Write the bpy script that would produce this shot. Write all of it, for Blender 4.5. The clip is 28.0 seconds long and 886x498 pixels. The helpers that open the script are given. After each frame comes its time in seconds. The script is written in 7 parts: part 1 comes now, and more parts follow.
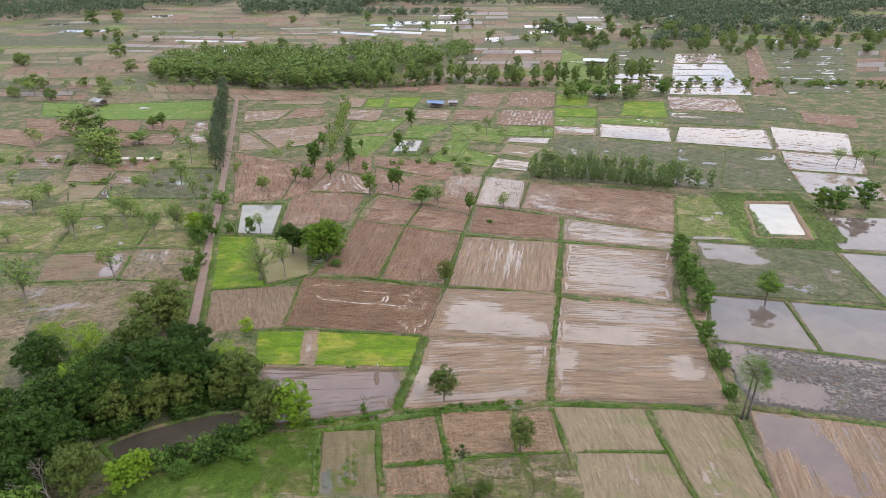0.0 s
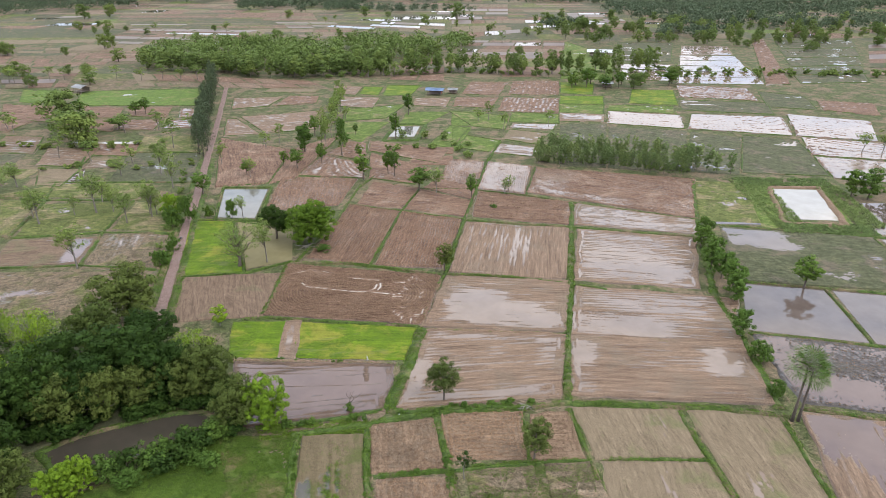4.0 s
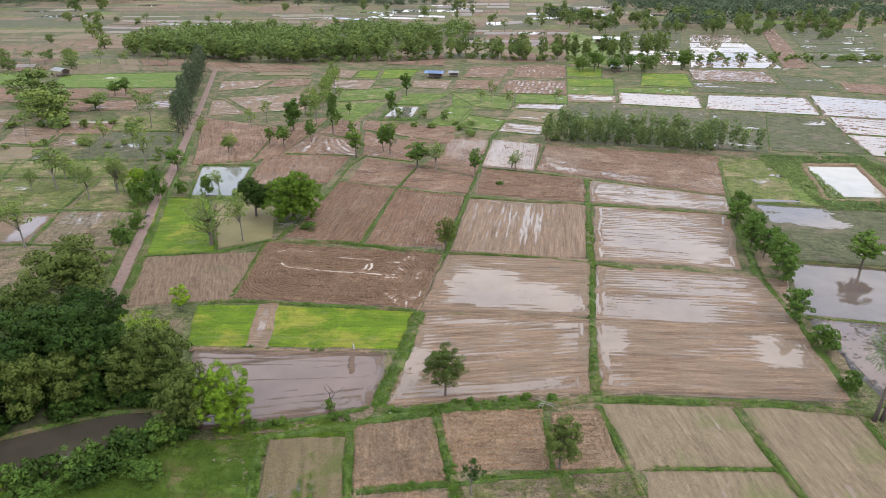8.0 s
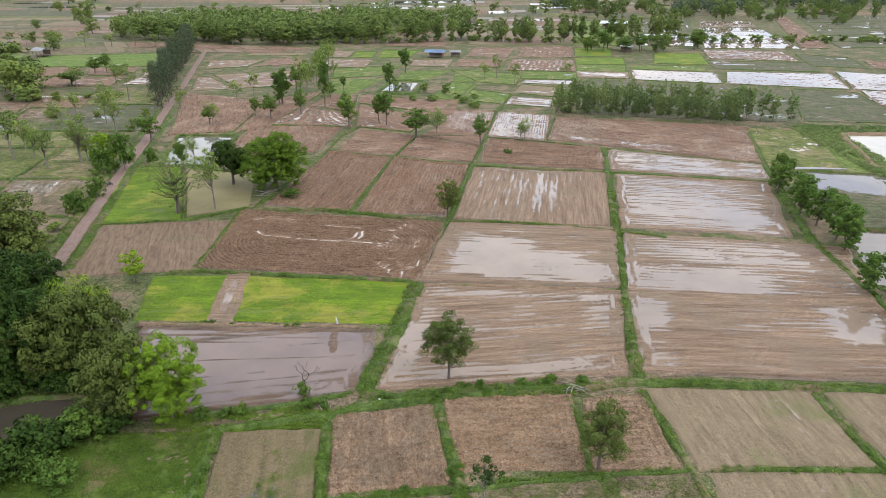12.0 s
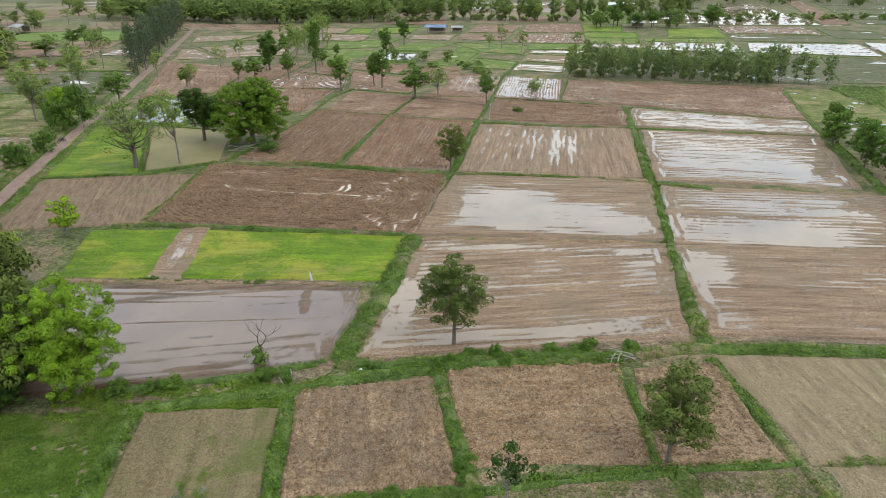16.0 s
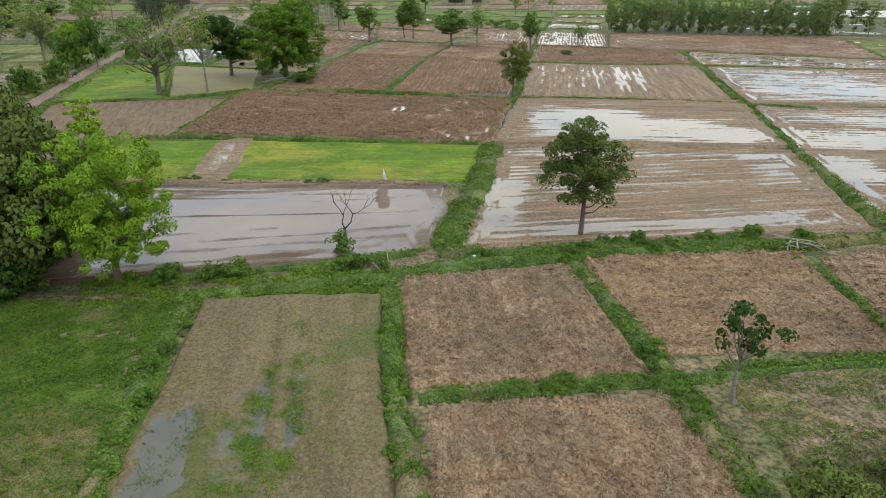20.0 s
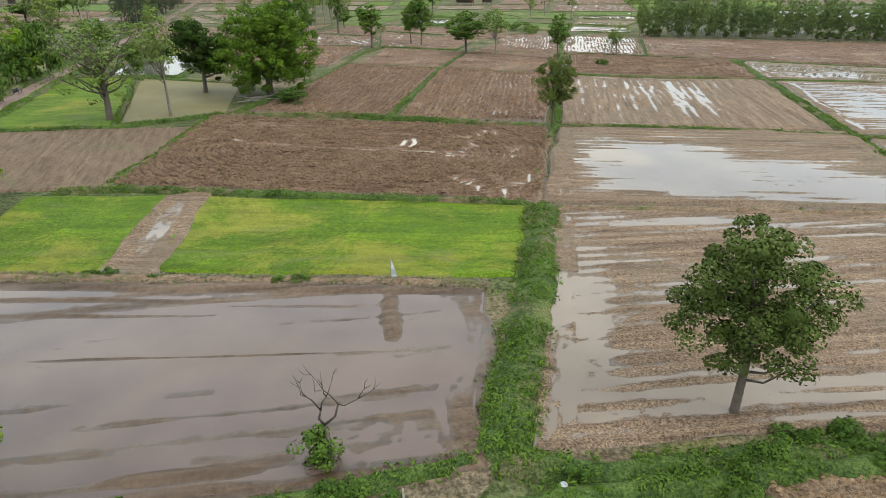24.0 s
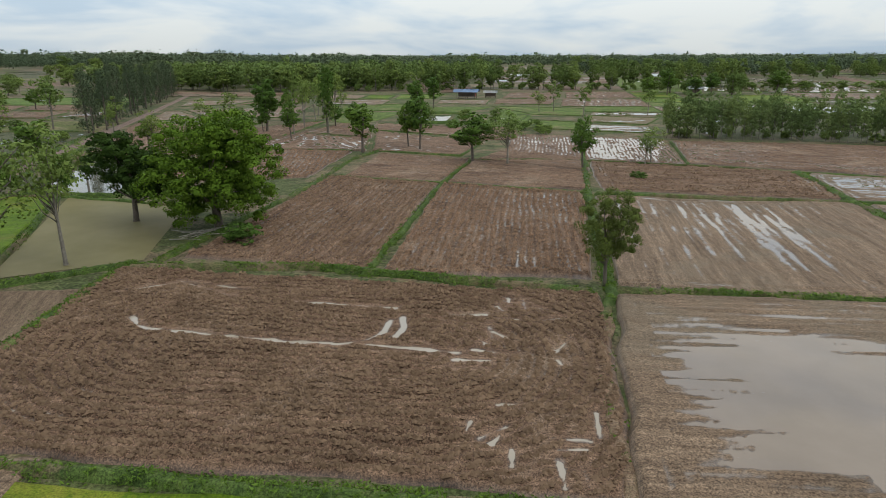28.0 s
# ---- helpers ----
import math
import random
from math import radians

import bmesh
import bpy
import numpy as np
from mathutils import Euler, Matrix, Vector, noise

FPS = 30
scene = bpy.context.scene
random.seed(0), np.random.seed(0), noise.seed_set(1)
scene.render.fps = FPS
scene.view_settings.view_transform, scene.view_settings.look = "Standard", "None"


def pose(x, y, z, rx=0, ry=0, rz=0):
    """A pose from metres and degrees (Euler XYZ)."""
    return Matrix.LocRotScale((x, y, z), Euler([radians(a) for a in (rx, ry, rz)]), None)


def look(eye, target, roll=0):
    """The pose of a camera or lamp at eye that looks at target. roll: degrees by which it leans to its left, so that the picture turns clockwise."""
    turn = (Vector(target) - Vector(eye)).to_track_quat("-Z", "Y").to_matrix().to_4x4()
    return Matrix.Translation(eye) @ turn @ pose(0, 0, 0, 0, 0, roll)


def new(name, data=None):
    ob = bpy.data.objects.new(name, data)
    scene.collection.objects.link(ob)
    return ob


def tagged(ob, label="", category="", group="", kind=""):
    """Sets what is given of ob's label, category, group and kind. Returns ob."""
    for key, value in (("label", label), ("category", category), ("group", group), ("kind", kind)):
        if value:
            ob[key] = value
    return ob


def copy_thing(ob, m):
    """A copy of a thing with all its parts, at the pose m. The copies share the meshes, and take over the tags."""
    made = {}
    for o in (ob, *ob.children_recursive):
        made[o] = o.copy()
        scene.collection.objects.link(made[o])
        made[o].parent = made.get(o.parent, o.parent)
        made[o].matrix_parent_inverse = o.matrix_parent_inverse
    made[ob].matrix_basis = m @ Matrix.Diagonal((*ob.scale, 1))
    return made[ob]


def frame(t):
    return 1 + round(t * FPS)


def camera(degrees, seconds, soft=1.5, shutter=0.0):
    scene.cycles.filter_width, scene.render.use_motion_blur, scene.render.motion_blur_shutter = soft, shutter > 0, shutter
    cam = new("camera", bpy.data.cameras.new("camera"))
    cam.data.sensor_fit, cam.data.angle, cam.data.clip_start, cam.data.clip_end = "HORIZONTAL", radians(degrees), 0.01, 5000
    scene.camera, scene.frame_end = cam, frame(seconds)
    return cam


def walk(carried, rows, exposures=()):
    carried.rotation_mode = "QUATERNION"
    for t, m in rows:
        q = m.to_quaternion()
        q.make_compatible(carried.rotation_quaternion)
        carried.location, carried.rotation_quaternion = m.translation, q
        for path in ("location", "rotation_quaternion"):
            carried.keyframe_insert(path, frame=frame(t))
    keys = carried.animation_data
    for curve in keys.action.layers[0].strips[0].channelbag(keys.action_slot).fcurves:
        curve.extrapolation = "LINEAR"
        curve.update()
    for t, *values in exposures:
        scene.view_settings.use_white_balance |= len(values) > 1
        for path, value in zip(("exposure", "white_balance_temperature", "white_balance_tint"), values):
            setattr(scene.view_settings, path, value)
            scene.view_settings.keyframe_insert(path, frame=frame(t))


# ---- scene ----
cam = camera(69.2, 28.0, soft=0.7)
METRES, EYE, TILT, LEAN, TURN = 140.0, 81.3, -24.7, 0.0, 0.0
ROWS = [
    (0.0, 0.0, 0.0, 0.0, 0.0, 0.0, -0.0),
    (0.5, -0.0001, 0.0125, -0.0005, -0.02, 0.06, -0.01),
    (1.0, -0.0003, 0.0274, -0.0055, -0.04, 0.1, -0.03),
    (1.5, -0.0006, 0.0429, -0.0109, -0.06, 0.15, -0.05),
    (2.0, -0.0008, 0.0585, -0.0164, -0.08, 0.18, -0.07),
    (2.5, -0.0013, 0.0747, -0.0216, -0.11, 0.22, -0.07),
    (3.0, -0.0015, 0.0917, -0.0266, -0.12, 0.25, -0.08),
    (3.5, -0.0017, 0.1092, -0.0315, -0.13, 0.29, -0.08),
    (5.5, -0.0026, 0.1816, -0.0514, -0.17, 0.44, -0.11),
    (6.0, -0.0026, 0.1994, -0.0562, -0.17, 0.47, -0.1),
    (6.5, -0.0026, 0.2171, -0.0612, -0.17, 0.5, -0.09),
    (7.0, -0.0027, 0.2346, -0.0663, -0.16, 0.53, -0.08),
    (7.5, -0.0027, 0.252, -0.0713, -0.15, 0.56, -0.07),
    (8.0, -0.0027, 0.2692, -0.0764, -0.14, 0.59, -0.06),
    (8.5, -0.0027, 0.2862, -0.0816, -0.13, 0.62, -0.05),
    (9.0, -0.0027, 0.303, -0.0869, -0.12, 0.65, -0.04),
    (9.5, -0.0028, 0.3195, -0.0922, -0.1, 0.67, -0.02),
    (10.0, -0.0028, 0.3358, -0.0977, -0.09, 0.68, -0.0),
    (10.5, -0.003, 0.3518, -0.1032, -0.08, 0.7, 0.01),
    (11.0, -0.0032, 0.3676, -0.1087, -0.07, 0.73, 0.01),
    (11.5, -0.0034, 0.3832, -0.1143, -0.06, 0.74, 0.03),
    (12.0, -0.0036, 0.3986, -0.1199, -0.04, 0.74, 0.04),
    (12.5, -0.0038, 0.414, -0.1255, -0.03, 0.75, 0.05),
    (14.5, -0.0041, 0.4763, -0.1473, 0.06, 0.71, 0.11),
    (15.0, -0.0042, 0.4921, -0.1532, 0.07, 0.74, 0.13),
    (15.5, -0.0044, 0.508, -0.1589, 0.08, 0.76, 0.14),
    (16.0, -0.0045, 0.5244, -0.1645, 0.09, 0.77, 0.15),
    (16.5, -0.0047, 0.5416, -0.1699, 0.09, 0.76, 0.17),
    (17.0, -0.0049, 0.5596, -0.1748, 0.09, 0.76, 0.17),
    (17.5, -0.005, 0.5722, -0.1821, 0.09, 0.77, 0.18),
    (18.0, -0.01, 0.5796, -0.1904, 0.07, 0.76, 0.17),
    (18.5, -0.0215, 0.5855, -0.1997, 0.08, 0.78, 0.16),
    (19.0, -0.0395, 0.5915, -0.2107, 0.1, 0.78, 0.14),
    (19.5, -0.0576, 0.5973, -0.2215, 0.17, 0.77, 0.16),
    (20.0, -0.0645, 0.6029, -0.228, 0.2, 0.76, 0.18),
    (20.5, -0.0675, 0.6109, -0.2264, 0.2, 0.74, 0.18),
    (22.5, -0.0758, 0.6697, -0.202, 0.21, 0.74, 0.26),
    (23.0, -0.0771, 0.6897, -0.1932, 0.2, 0.73, 0.23),
    (23.5, -0.0782, 0.7109, -0.1834, 0.2, 0.7, 0.22),
    (24.0, -0.0792, 0.7335, -0.173, 0.42, 0.68, 0.1),
    (24.5, -0.0799, 0.7563, -0.1621, 0.54, 0.66, 0.04),
    (25.0, -0.0804, 0.7791, -0.151, 0.51, 3.41, -0.02),
    (25.5, -0.0807, 0.8017, -0.14, 0.48, 6.98, -0.03),
    (26.0, -0.081, 0.824, -0.1293, 0.45, 7.91, -0.05),
    (26.5, -0.0812, 0.8448, -0.119, 0.45, 7.9, -0.05),
    (27.0, -0.0815, 0.8637, -0.1099, 0.45, 7.91, -0.06),
    (27.5, -0.0818, 0.8797, -0.1016, 0.45, 7.91, -0.04),
    (28.0, -0.0817, 0.8885, -0.0976, 0.47, 7.92, -0.02),
]
walk(cam, [(t, pose(0, 0, EYE, TILT, LEAN, TURN) @ pose(METRES * x, METRES * y, METRES * z, 90 + pitch, roll, yaw)) for t, x, y, z, yaw, pitch, roll in ROWS], exposures=[(0, -0.22, 6150, 14), (12, -0.28, 6250, 12), (15, -0.32, 6350, 6), (18, -0.44, 6400, 1), (20, -0.50, 6400, 1), (23, -0.48, 6400, 1), (24.3, -0.44, 6400, 2), (25.0, -0.48, 6400, 2), (26.2, -1.12, 6300, 5), (28, -1.04, 6350, 4)])

# ---- world, sun ----
world = bpy.data.worlds.new("overcast_sky")
scene.world = world
world.use_nodes = True
wn, wl = world.node_tree.nodes, world.node_tree.links
SUN_UP, SUN_ROUND = radians(48), radians(118)
sky = wn.new("ShaderNodeTexSky")
sky.sky_type, sky.sun_disc = "NISHITA", False
sky.sun_elevation, sky.sun_rotation = SUN_UP, SUN_ROUND
sky.air_density, sky.dust_density, sky.ozone_density = 1.0, 2.0, 1.0
dim = wn.new("ShaderNodeVectorMath")
dim.operation = "SCALE"
dim.inputs["Scale"].default_value = 0.085
wl.new(sky.outputs["Color"], dim.inputs[0])
where = wn.new("ShaderNodeTexCoord")
flat = wn.new("ShaderNodeMapping")
flat.inputs["Scale"].default_value = (1.0, 1.0, 4.6)
wl.new(where.outputs["Generated"], flat.inputs["Vector"])
puffs = wn.new("ShaderNodeTexNoise")
puffs.inputs["Scale"].default_value, puffs.inputs["Detail"].default_value = 4.2, 12.0
puffs.inputs["Roughness"].default_value, puffs.inputs["Distortion"].default_value = 0.55, 0.4
wl.new(flat.outputs["Vector"], puffs.inputs["Vector"])
tone = wn.new("ShaderNodeValToRGB")
tone.color_ramp.elements[0].position, tone.color_ramp.elements[0].color = 0.38, (0.76, 0.89, 1.06, 1)
tone.color_ramp.elements[1].position, tone.color_ramp.elements[1].color = 0.58, (1.10, 1.11, 1.12, 1)
wl.new(puffs.outputs["Fac"], tone.inputs["Fac"])
cover = wn.new("ShaderNodeMapRange")
cover.inputs["From Min"].default_value, cover.inputs["From Max"].default_value = 0.30, 0.52
cover.inputs["To Min"].default_value, cover.inputs["To Max"].default_value = 0.90, 0.99
wl.new(puffs.outputs["Fac"], cover.inputs["Value"])
clouds = wn.new("ShaderNodeMix")
clouds.data_type = "RGBA"
wl.new(cover.outputs["Result"], clouds.inputs["Factor"])
wl.new(dim.outputs["Vector"], clouds.inputs["A"])
wl.new(tone.outputs["Color"], clouds.inputs["B"])
# an overcast sky is far brighter overhead than at the horizon
split = wn.new("ShaderNodeSeparateXYZ")
wl.new(where.outputs["Generated"], split.inputs["Vector"])
rise = wn.new("ShaderNodeMapRange")
rise.inputs["From Max"].default_value = 0.5
rise.inputs["To Min"].default_value, rise.inputs["To Max"].default_value = 1.0, 2.55
wl.new(split.outputs["Z"], rise.inputs["Value"])
dome = wn.new("ShaderNodeVectorMath")
dome.operation = "SCALE"
wl.new(clouds.outputs["Result"], dome.inputs[0])
wl.new(rise.outputs["Result"], dome.inputs["Scale"])
SKY_STRENGTH = 1.3
wn["Background"].inputs["Strength"].default_value = SKY_STRENGTH
wl.new(dome.outputs["Vector"], wn["Background"].inputs["Color"])

sun = new("sun", bpy.data.lights.new("sun", "SUN"))
sun.data.energy, sun.data.angle, sun.data.color = 2.0, radians(22), (1.0, 0.96, 0.9)
sun.matrix_world = look((0, 0, 0), (-math.sin(SUN_ROUND) * math.cos(SUN_UP), -math.cos(SUN_ROUND) * math.cos(SUN_UP), -math.sin(SUN_UP)))


# ---- materials ----
def shader(name):
    m = bpy.data.materials.new(name)
    m.use_nodes = True
    return m, m.node_tree.nodes, m.node_tree.links, m.node_tree.nodes["Principled BSDF"]


def noise_node(n, l, vector, scale, detail=4.0, rough=0.55, stretch=None, warp=0.0):
    if stretch:
        mp = n.new("ShaderNodeMapping")
        mp.inputs["Scale"].default_value = stretch
        l.new(vector, mp.inputs["Vector"])
        vector = mp.outputs["Vector"]
    t = n.new("ShaderNodeTexNoise")
    t.inputs["Scale"].default_value, t.inputs["Detail"].default_value, t.inputs["Roughness"].default_value = scale, detail, rough
    t.inputs["Distortion"].default_value = warp
    l.new(vector, t.inputs["Vector"])
    return t.outputs["Fac"]


def ramp_node(n, l, value, stops):
    r = n.new("ShaderNodeValToRGB")
    while len(r.color_ramp.elements) < len(stops):
        r.color_ramp.elements.new(0.5)
    for e, (p, c) in zip(r.color_ramp.elements, stops):
        e.position, e.color = p, (*c, 1)
    l.new(value, r.inputs["Fac"])
    return r.outputs["Color"]


def mix_node(n, l, fac, a, b, blend="MIX"):
    m = n.new("ShaderNodeMix")
    m.data_type, m.blend_type = "RGBA", blend
    for value, socket in ((fac, "Factor"), (a, "A"), (b, "B")):
        if isinstance(value, (int, float)):
            m.inputs[socket].default_value = value
        elif isinstance(value, tuple):
            m.inputs[socket].default_value = (*value, 1)
        else:
            l.new(value, m.inputs[socket])
    return m.outputs["Result"]


def step_node(n, l, value, lo, hi):
    r = n.new("ShaderNodeMapRange")
    r.inputs["From Min"].default_value, r.inputs["From Max"].default_value = lo, hi
    l.new(value, r.inputs["Value"])
    return r.outputs["Result"]


def bump_node(n, l, height, strength, distance, bsdf):
    b = n.new("ShaderNodeBump")
    b.inputs["Strength"].default_value, b.inputs["Distance"].default_value = strength, distance
    l.new(height, b.inputs["Height"])
    l.new(b.outputs["Normal"], bsdf.inputs["Normal"])


def earth(name, dark, light, tint, tint_share, stretch=(0.25, 2.2, 1), rough=0.85, bump=0.5, grain=6.0, crisp=0.8, lined=0.0, mottle=0.0, stain=None):
    """Soil or sward: two tones in fine grain, wide patches of a third tone, streaks along the local x."""
    dark, light, tint = (tuple(0.50 * v for v in c) for c in (dark, light, tint))
    m, n, l, b = shader(name)
    co = n.new("ShaderNodeTexCoord").outputs["Object"]
    fine = noise_node(n, l, co, grain, 6, 0.72)
    lines = noise_node(n, l, co, 1.0, 5, 0.62, stretch)
    wide = noise_node(n, l, co, 0.11, 6, 0.68, warp=0.5)
    both = mix_node(n, l, 0.4, fine, lines)
    col = ramp_node(n, l, both, [(0.40, dark), (0.60, light)])
    crumb = noise_node(n, l, co, grain * 2.2, 4, 0.65)
    info = n.new("ShaderNodeObjectInfo").outputs["Random"]
    shifted = n.new("ShaderNodeMath")
    shifted.operation = "MULTIPLY_ADD"
    shifted.inputs[1].default_value, shifted.inputs[2].default_value = 0.06, -0.03
    l.new(info, shifted.inputs[0])
    patch = n.new("ShaderNodeMath")
    l.new(wide, patch.inputs[0])
    l.new(shifted.outputs[0], patch.inputs[1])
    edge = n.new("ShaderNodeMath")
    edge.operation = "MULTIPLY_ADD"
    edge.inputs[1].default_value = 0.22
    l.new(fine, edge.inputs[0])
    l.new(patch.outputs[0], edge.inputs[2])
    lo = 0.73 - 0.3 * tint_share
    col = mix_node(n, l, step_node(n, l, edge.outputs[0], lo, lo + 0.12), col, tint)
    speck = noise_node(n, l, co, 2.6, 8, 0.78)
    col = mix_node(n, l, 0.75, col, ramp_node(n, l, speck, [(0.34, (0.84, 0.84, 0.84)), (0.66, (1.15, 1.15, 1.15))]), "MULTIPLY")
    col = mix_node(n, l, crisp, col, ramp_node(n, l, crumb, [(0.40, (0.45, 0.44, 0.43)), (0.50, (1.0, 1.0, 1.0)), (0.62, (1.42, 1.42, 1.42))]), "MULTIPLY")
    if lined:
        for spread, power in (((0.11, 1.3, 1), lined), ((0.3, 3.6, 1), lined * 0.7)):
            furrows = noise_node(n, l, co, 1.0, 6, 0.6, spread)
            col = mix_node(n, l, power, col, ramp_node(n, l, furrows, [(0.38, (0.52, 0.49, 0.47)), (0.5, (1.0, 1.0, 1.0)), (0.62, (1.18, 1.20, 1.22))]), "MULTIPLY")
    if mottle:
        for size, power in ((0.32, mottle), (1.1, mottle * 0.8)):
            tufty = noise_node(n, l, co, size, 7, 0.72, warp=0.3)
            col = mix_node(n, l, power, col, ramp_node(n, l, tufty, [(0.36, (0.50, 0.56, 0.42)), (0.5, (1.0, 1.0, 1.0)), (0.66, (1.38, 1.28, 1.22))]), "MULTIPLY")
    if stain:
        # drowned or thin places, drawn out along the rows
        thin = noise_node(n, l, co, 1.0, 5, 0.65, (0.10, 0.24, 1), 1.4)
        col = mix_node(n, l, step_node(n, l, thin, 0.55, 0.74), col, tuple(0.5 * v for v in stain))
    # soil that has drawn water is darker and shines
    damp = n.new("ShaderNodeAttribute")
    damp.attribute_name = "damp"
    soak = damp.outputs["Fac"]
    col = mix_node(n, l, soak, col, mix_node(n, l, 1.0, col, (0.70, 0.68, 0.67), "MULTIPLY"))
    l.new(col, b.inputs["Base Color"])
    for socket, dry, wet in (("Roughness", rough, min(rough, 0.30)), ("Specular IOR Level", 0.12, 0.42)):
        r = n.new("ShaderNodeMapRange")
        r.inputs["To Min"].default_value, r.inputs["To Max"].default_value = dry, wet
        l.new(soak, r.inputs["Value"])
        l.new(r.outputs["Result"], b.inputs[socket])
    bump_node(n, l, mix_node(n, l, 0.4, both, crumb), min(1, bump * 1.3), 0.05, b)
    return m


def wetland(name, murk, clear, rough=0.04, gloss=0.5):
    """Shallow muddy water: silt colour with slow drifts, smooth surface with the faintest ripples."""
    murk, clear = (tuple(0.62 * v for v in c) for c in (murk, clear))
    m, n, l, b = shader(name)
    co = n.new("ShaderNodeTexCoord").outputs["Object"]
    drift = noise_node(n, l, co, 0.18, 5, 0.6)
    l.new(ramp_node(n, l, drift, [(0.35, murk), (0.65, clear)]), b.inputs["Base Color"])
    b.inputs["Roughness"].default_value, b.inputs["IOR"].default_value = rough, 1.33
    b.inputs["Specular IOR Level"].default_value = gloss
    bump_node(n, l, noise_node(n, l, co, 2.0, 3), 0.02, 0.02, b)
    return m


def leafage(name, dark, light, old):
    dark, light, old = (tuple(0.66 * v for v in c) for c in (dark, light, old))
    m, n, l, b = shader(name)
    isl = n.new("ShaderNodeNewGeometry").outputs["Random Per Island"]
    info = n.new("ShaderNodeObjectInfo").outputs["Random"]
    co = n.new("ShaderNodeTexCoord").outputs["Object"]
    clump = noise_node(n, l, co, 0.7, 3)
    both = mix_node(n, l, 0.76, isl, clump)
    col = ramp_node(n, l, both, [(0.15, dark), (0.68, light), (0.97, old)])
    col = mix_node(n, l, 0.4, col, ramp_node(n, l, info, [(0.0, (0.55, 0.66, 0.62)), (0.5, (1.0, 1.0, 1.0)), (1.0, (1.55, 1.38, 1.1))]), "MULTIPLY")
    l.new(col, b.inputs["Base Color"])
    b.inputs["Roughness"].default_value = 0.7
    b.inputs["Specular IOR Level"].default_value = 0.07
    tr = n.new("ShaderNodeBsdfTranslucent")
    l.new(col, tr.inputs["Color"])
    mx = n.new("ShaderNodeMixShader")
    mx.inputs["Fac"].default_value = 0.18
    l.new(b.outputs["BSDF"], mx.inputs[1])
    l.new(tr.outputs["BSDF"], mx.inputs[2])
    l.new(mx.outputs["Shader"], n["Material Output"].inputs["Surface"])
    return m


def plain(name, colour, rough=0.6, metal=0.0, vary=0.25, scale=3.0):
    colour = tuple(0.7 * v for v in colour)
    m, n, l, b = shader(name)
    co = n.new("ShaderNodeTexCoord").outputs["Object"]
    f = noise_node(n, l, co, scale, 6, 0.65)
    lo, hi = tuple(c * (1 - vary) for c in colour), tuple(min(1, c * (1 + vary)) for c in colour)
    l.new(ramp_node(n, l, f, [(0.3, lo), (0.7, hi)]), b.inputs["Base Color"])
    b.inputs["Roughness"].default_value, b.inputs["Metallic"].default_value = rough, metal
    bump_node(n, l, f, 0.25, 0.03, b)
    return m


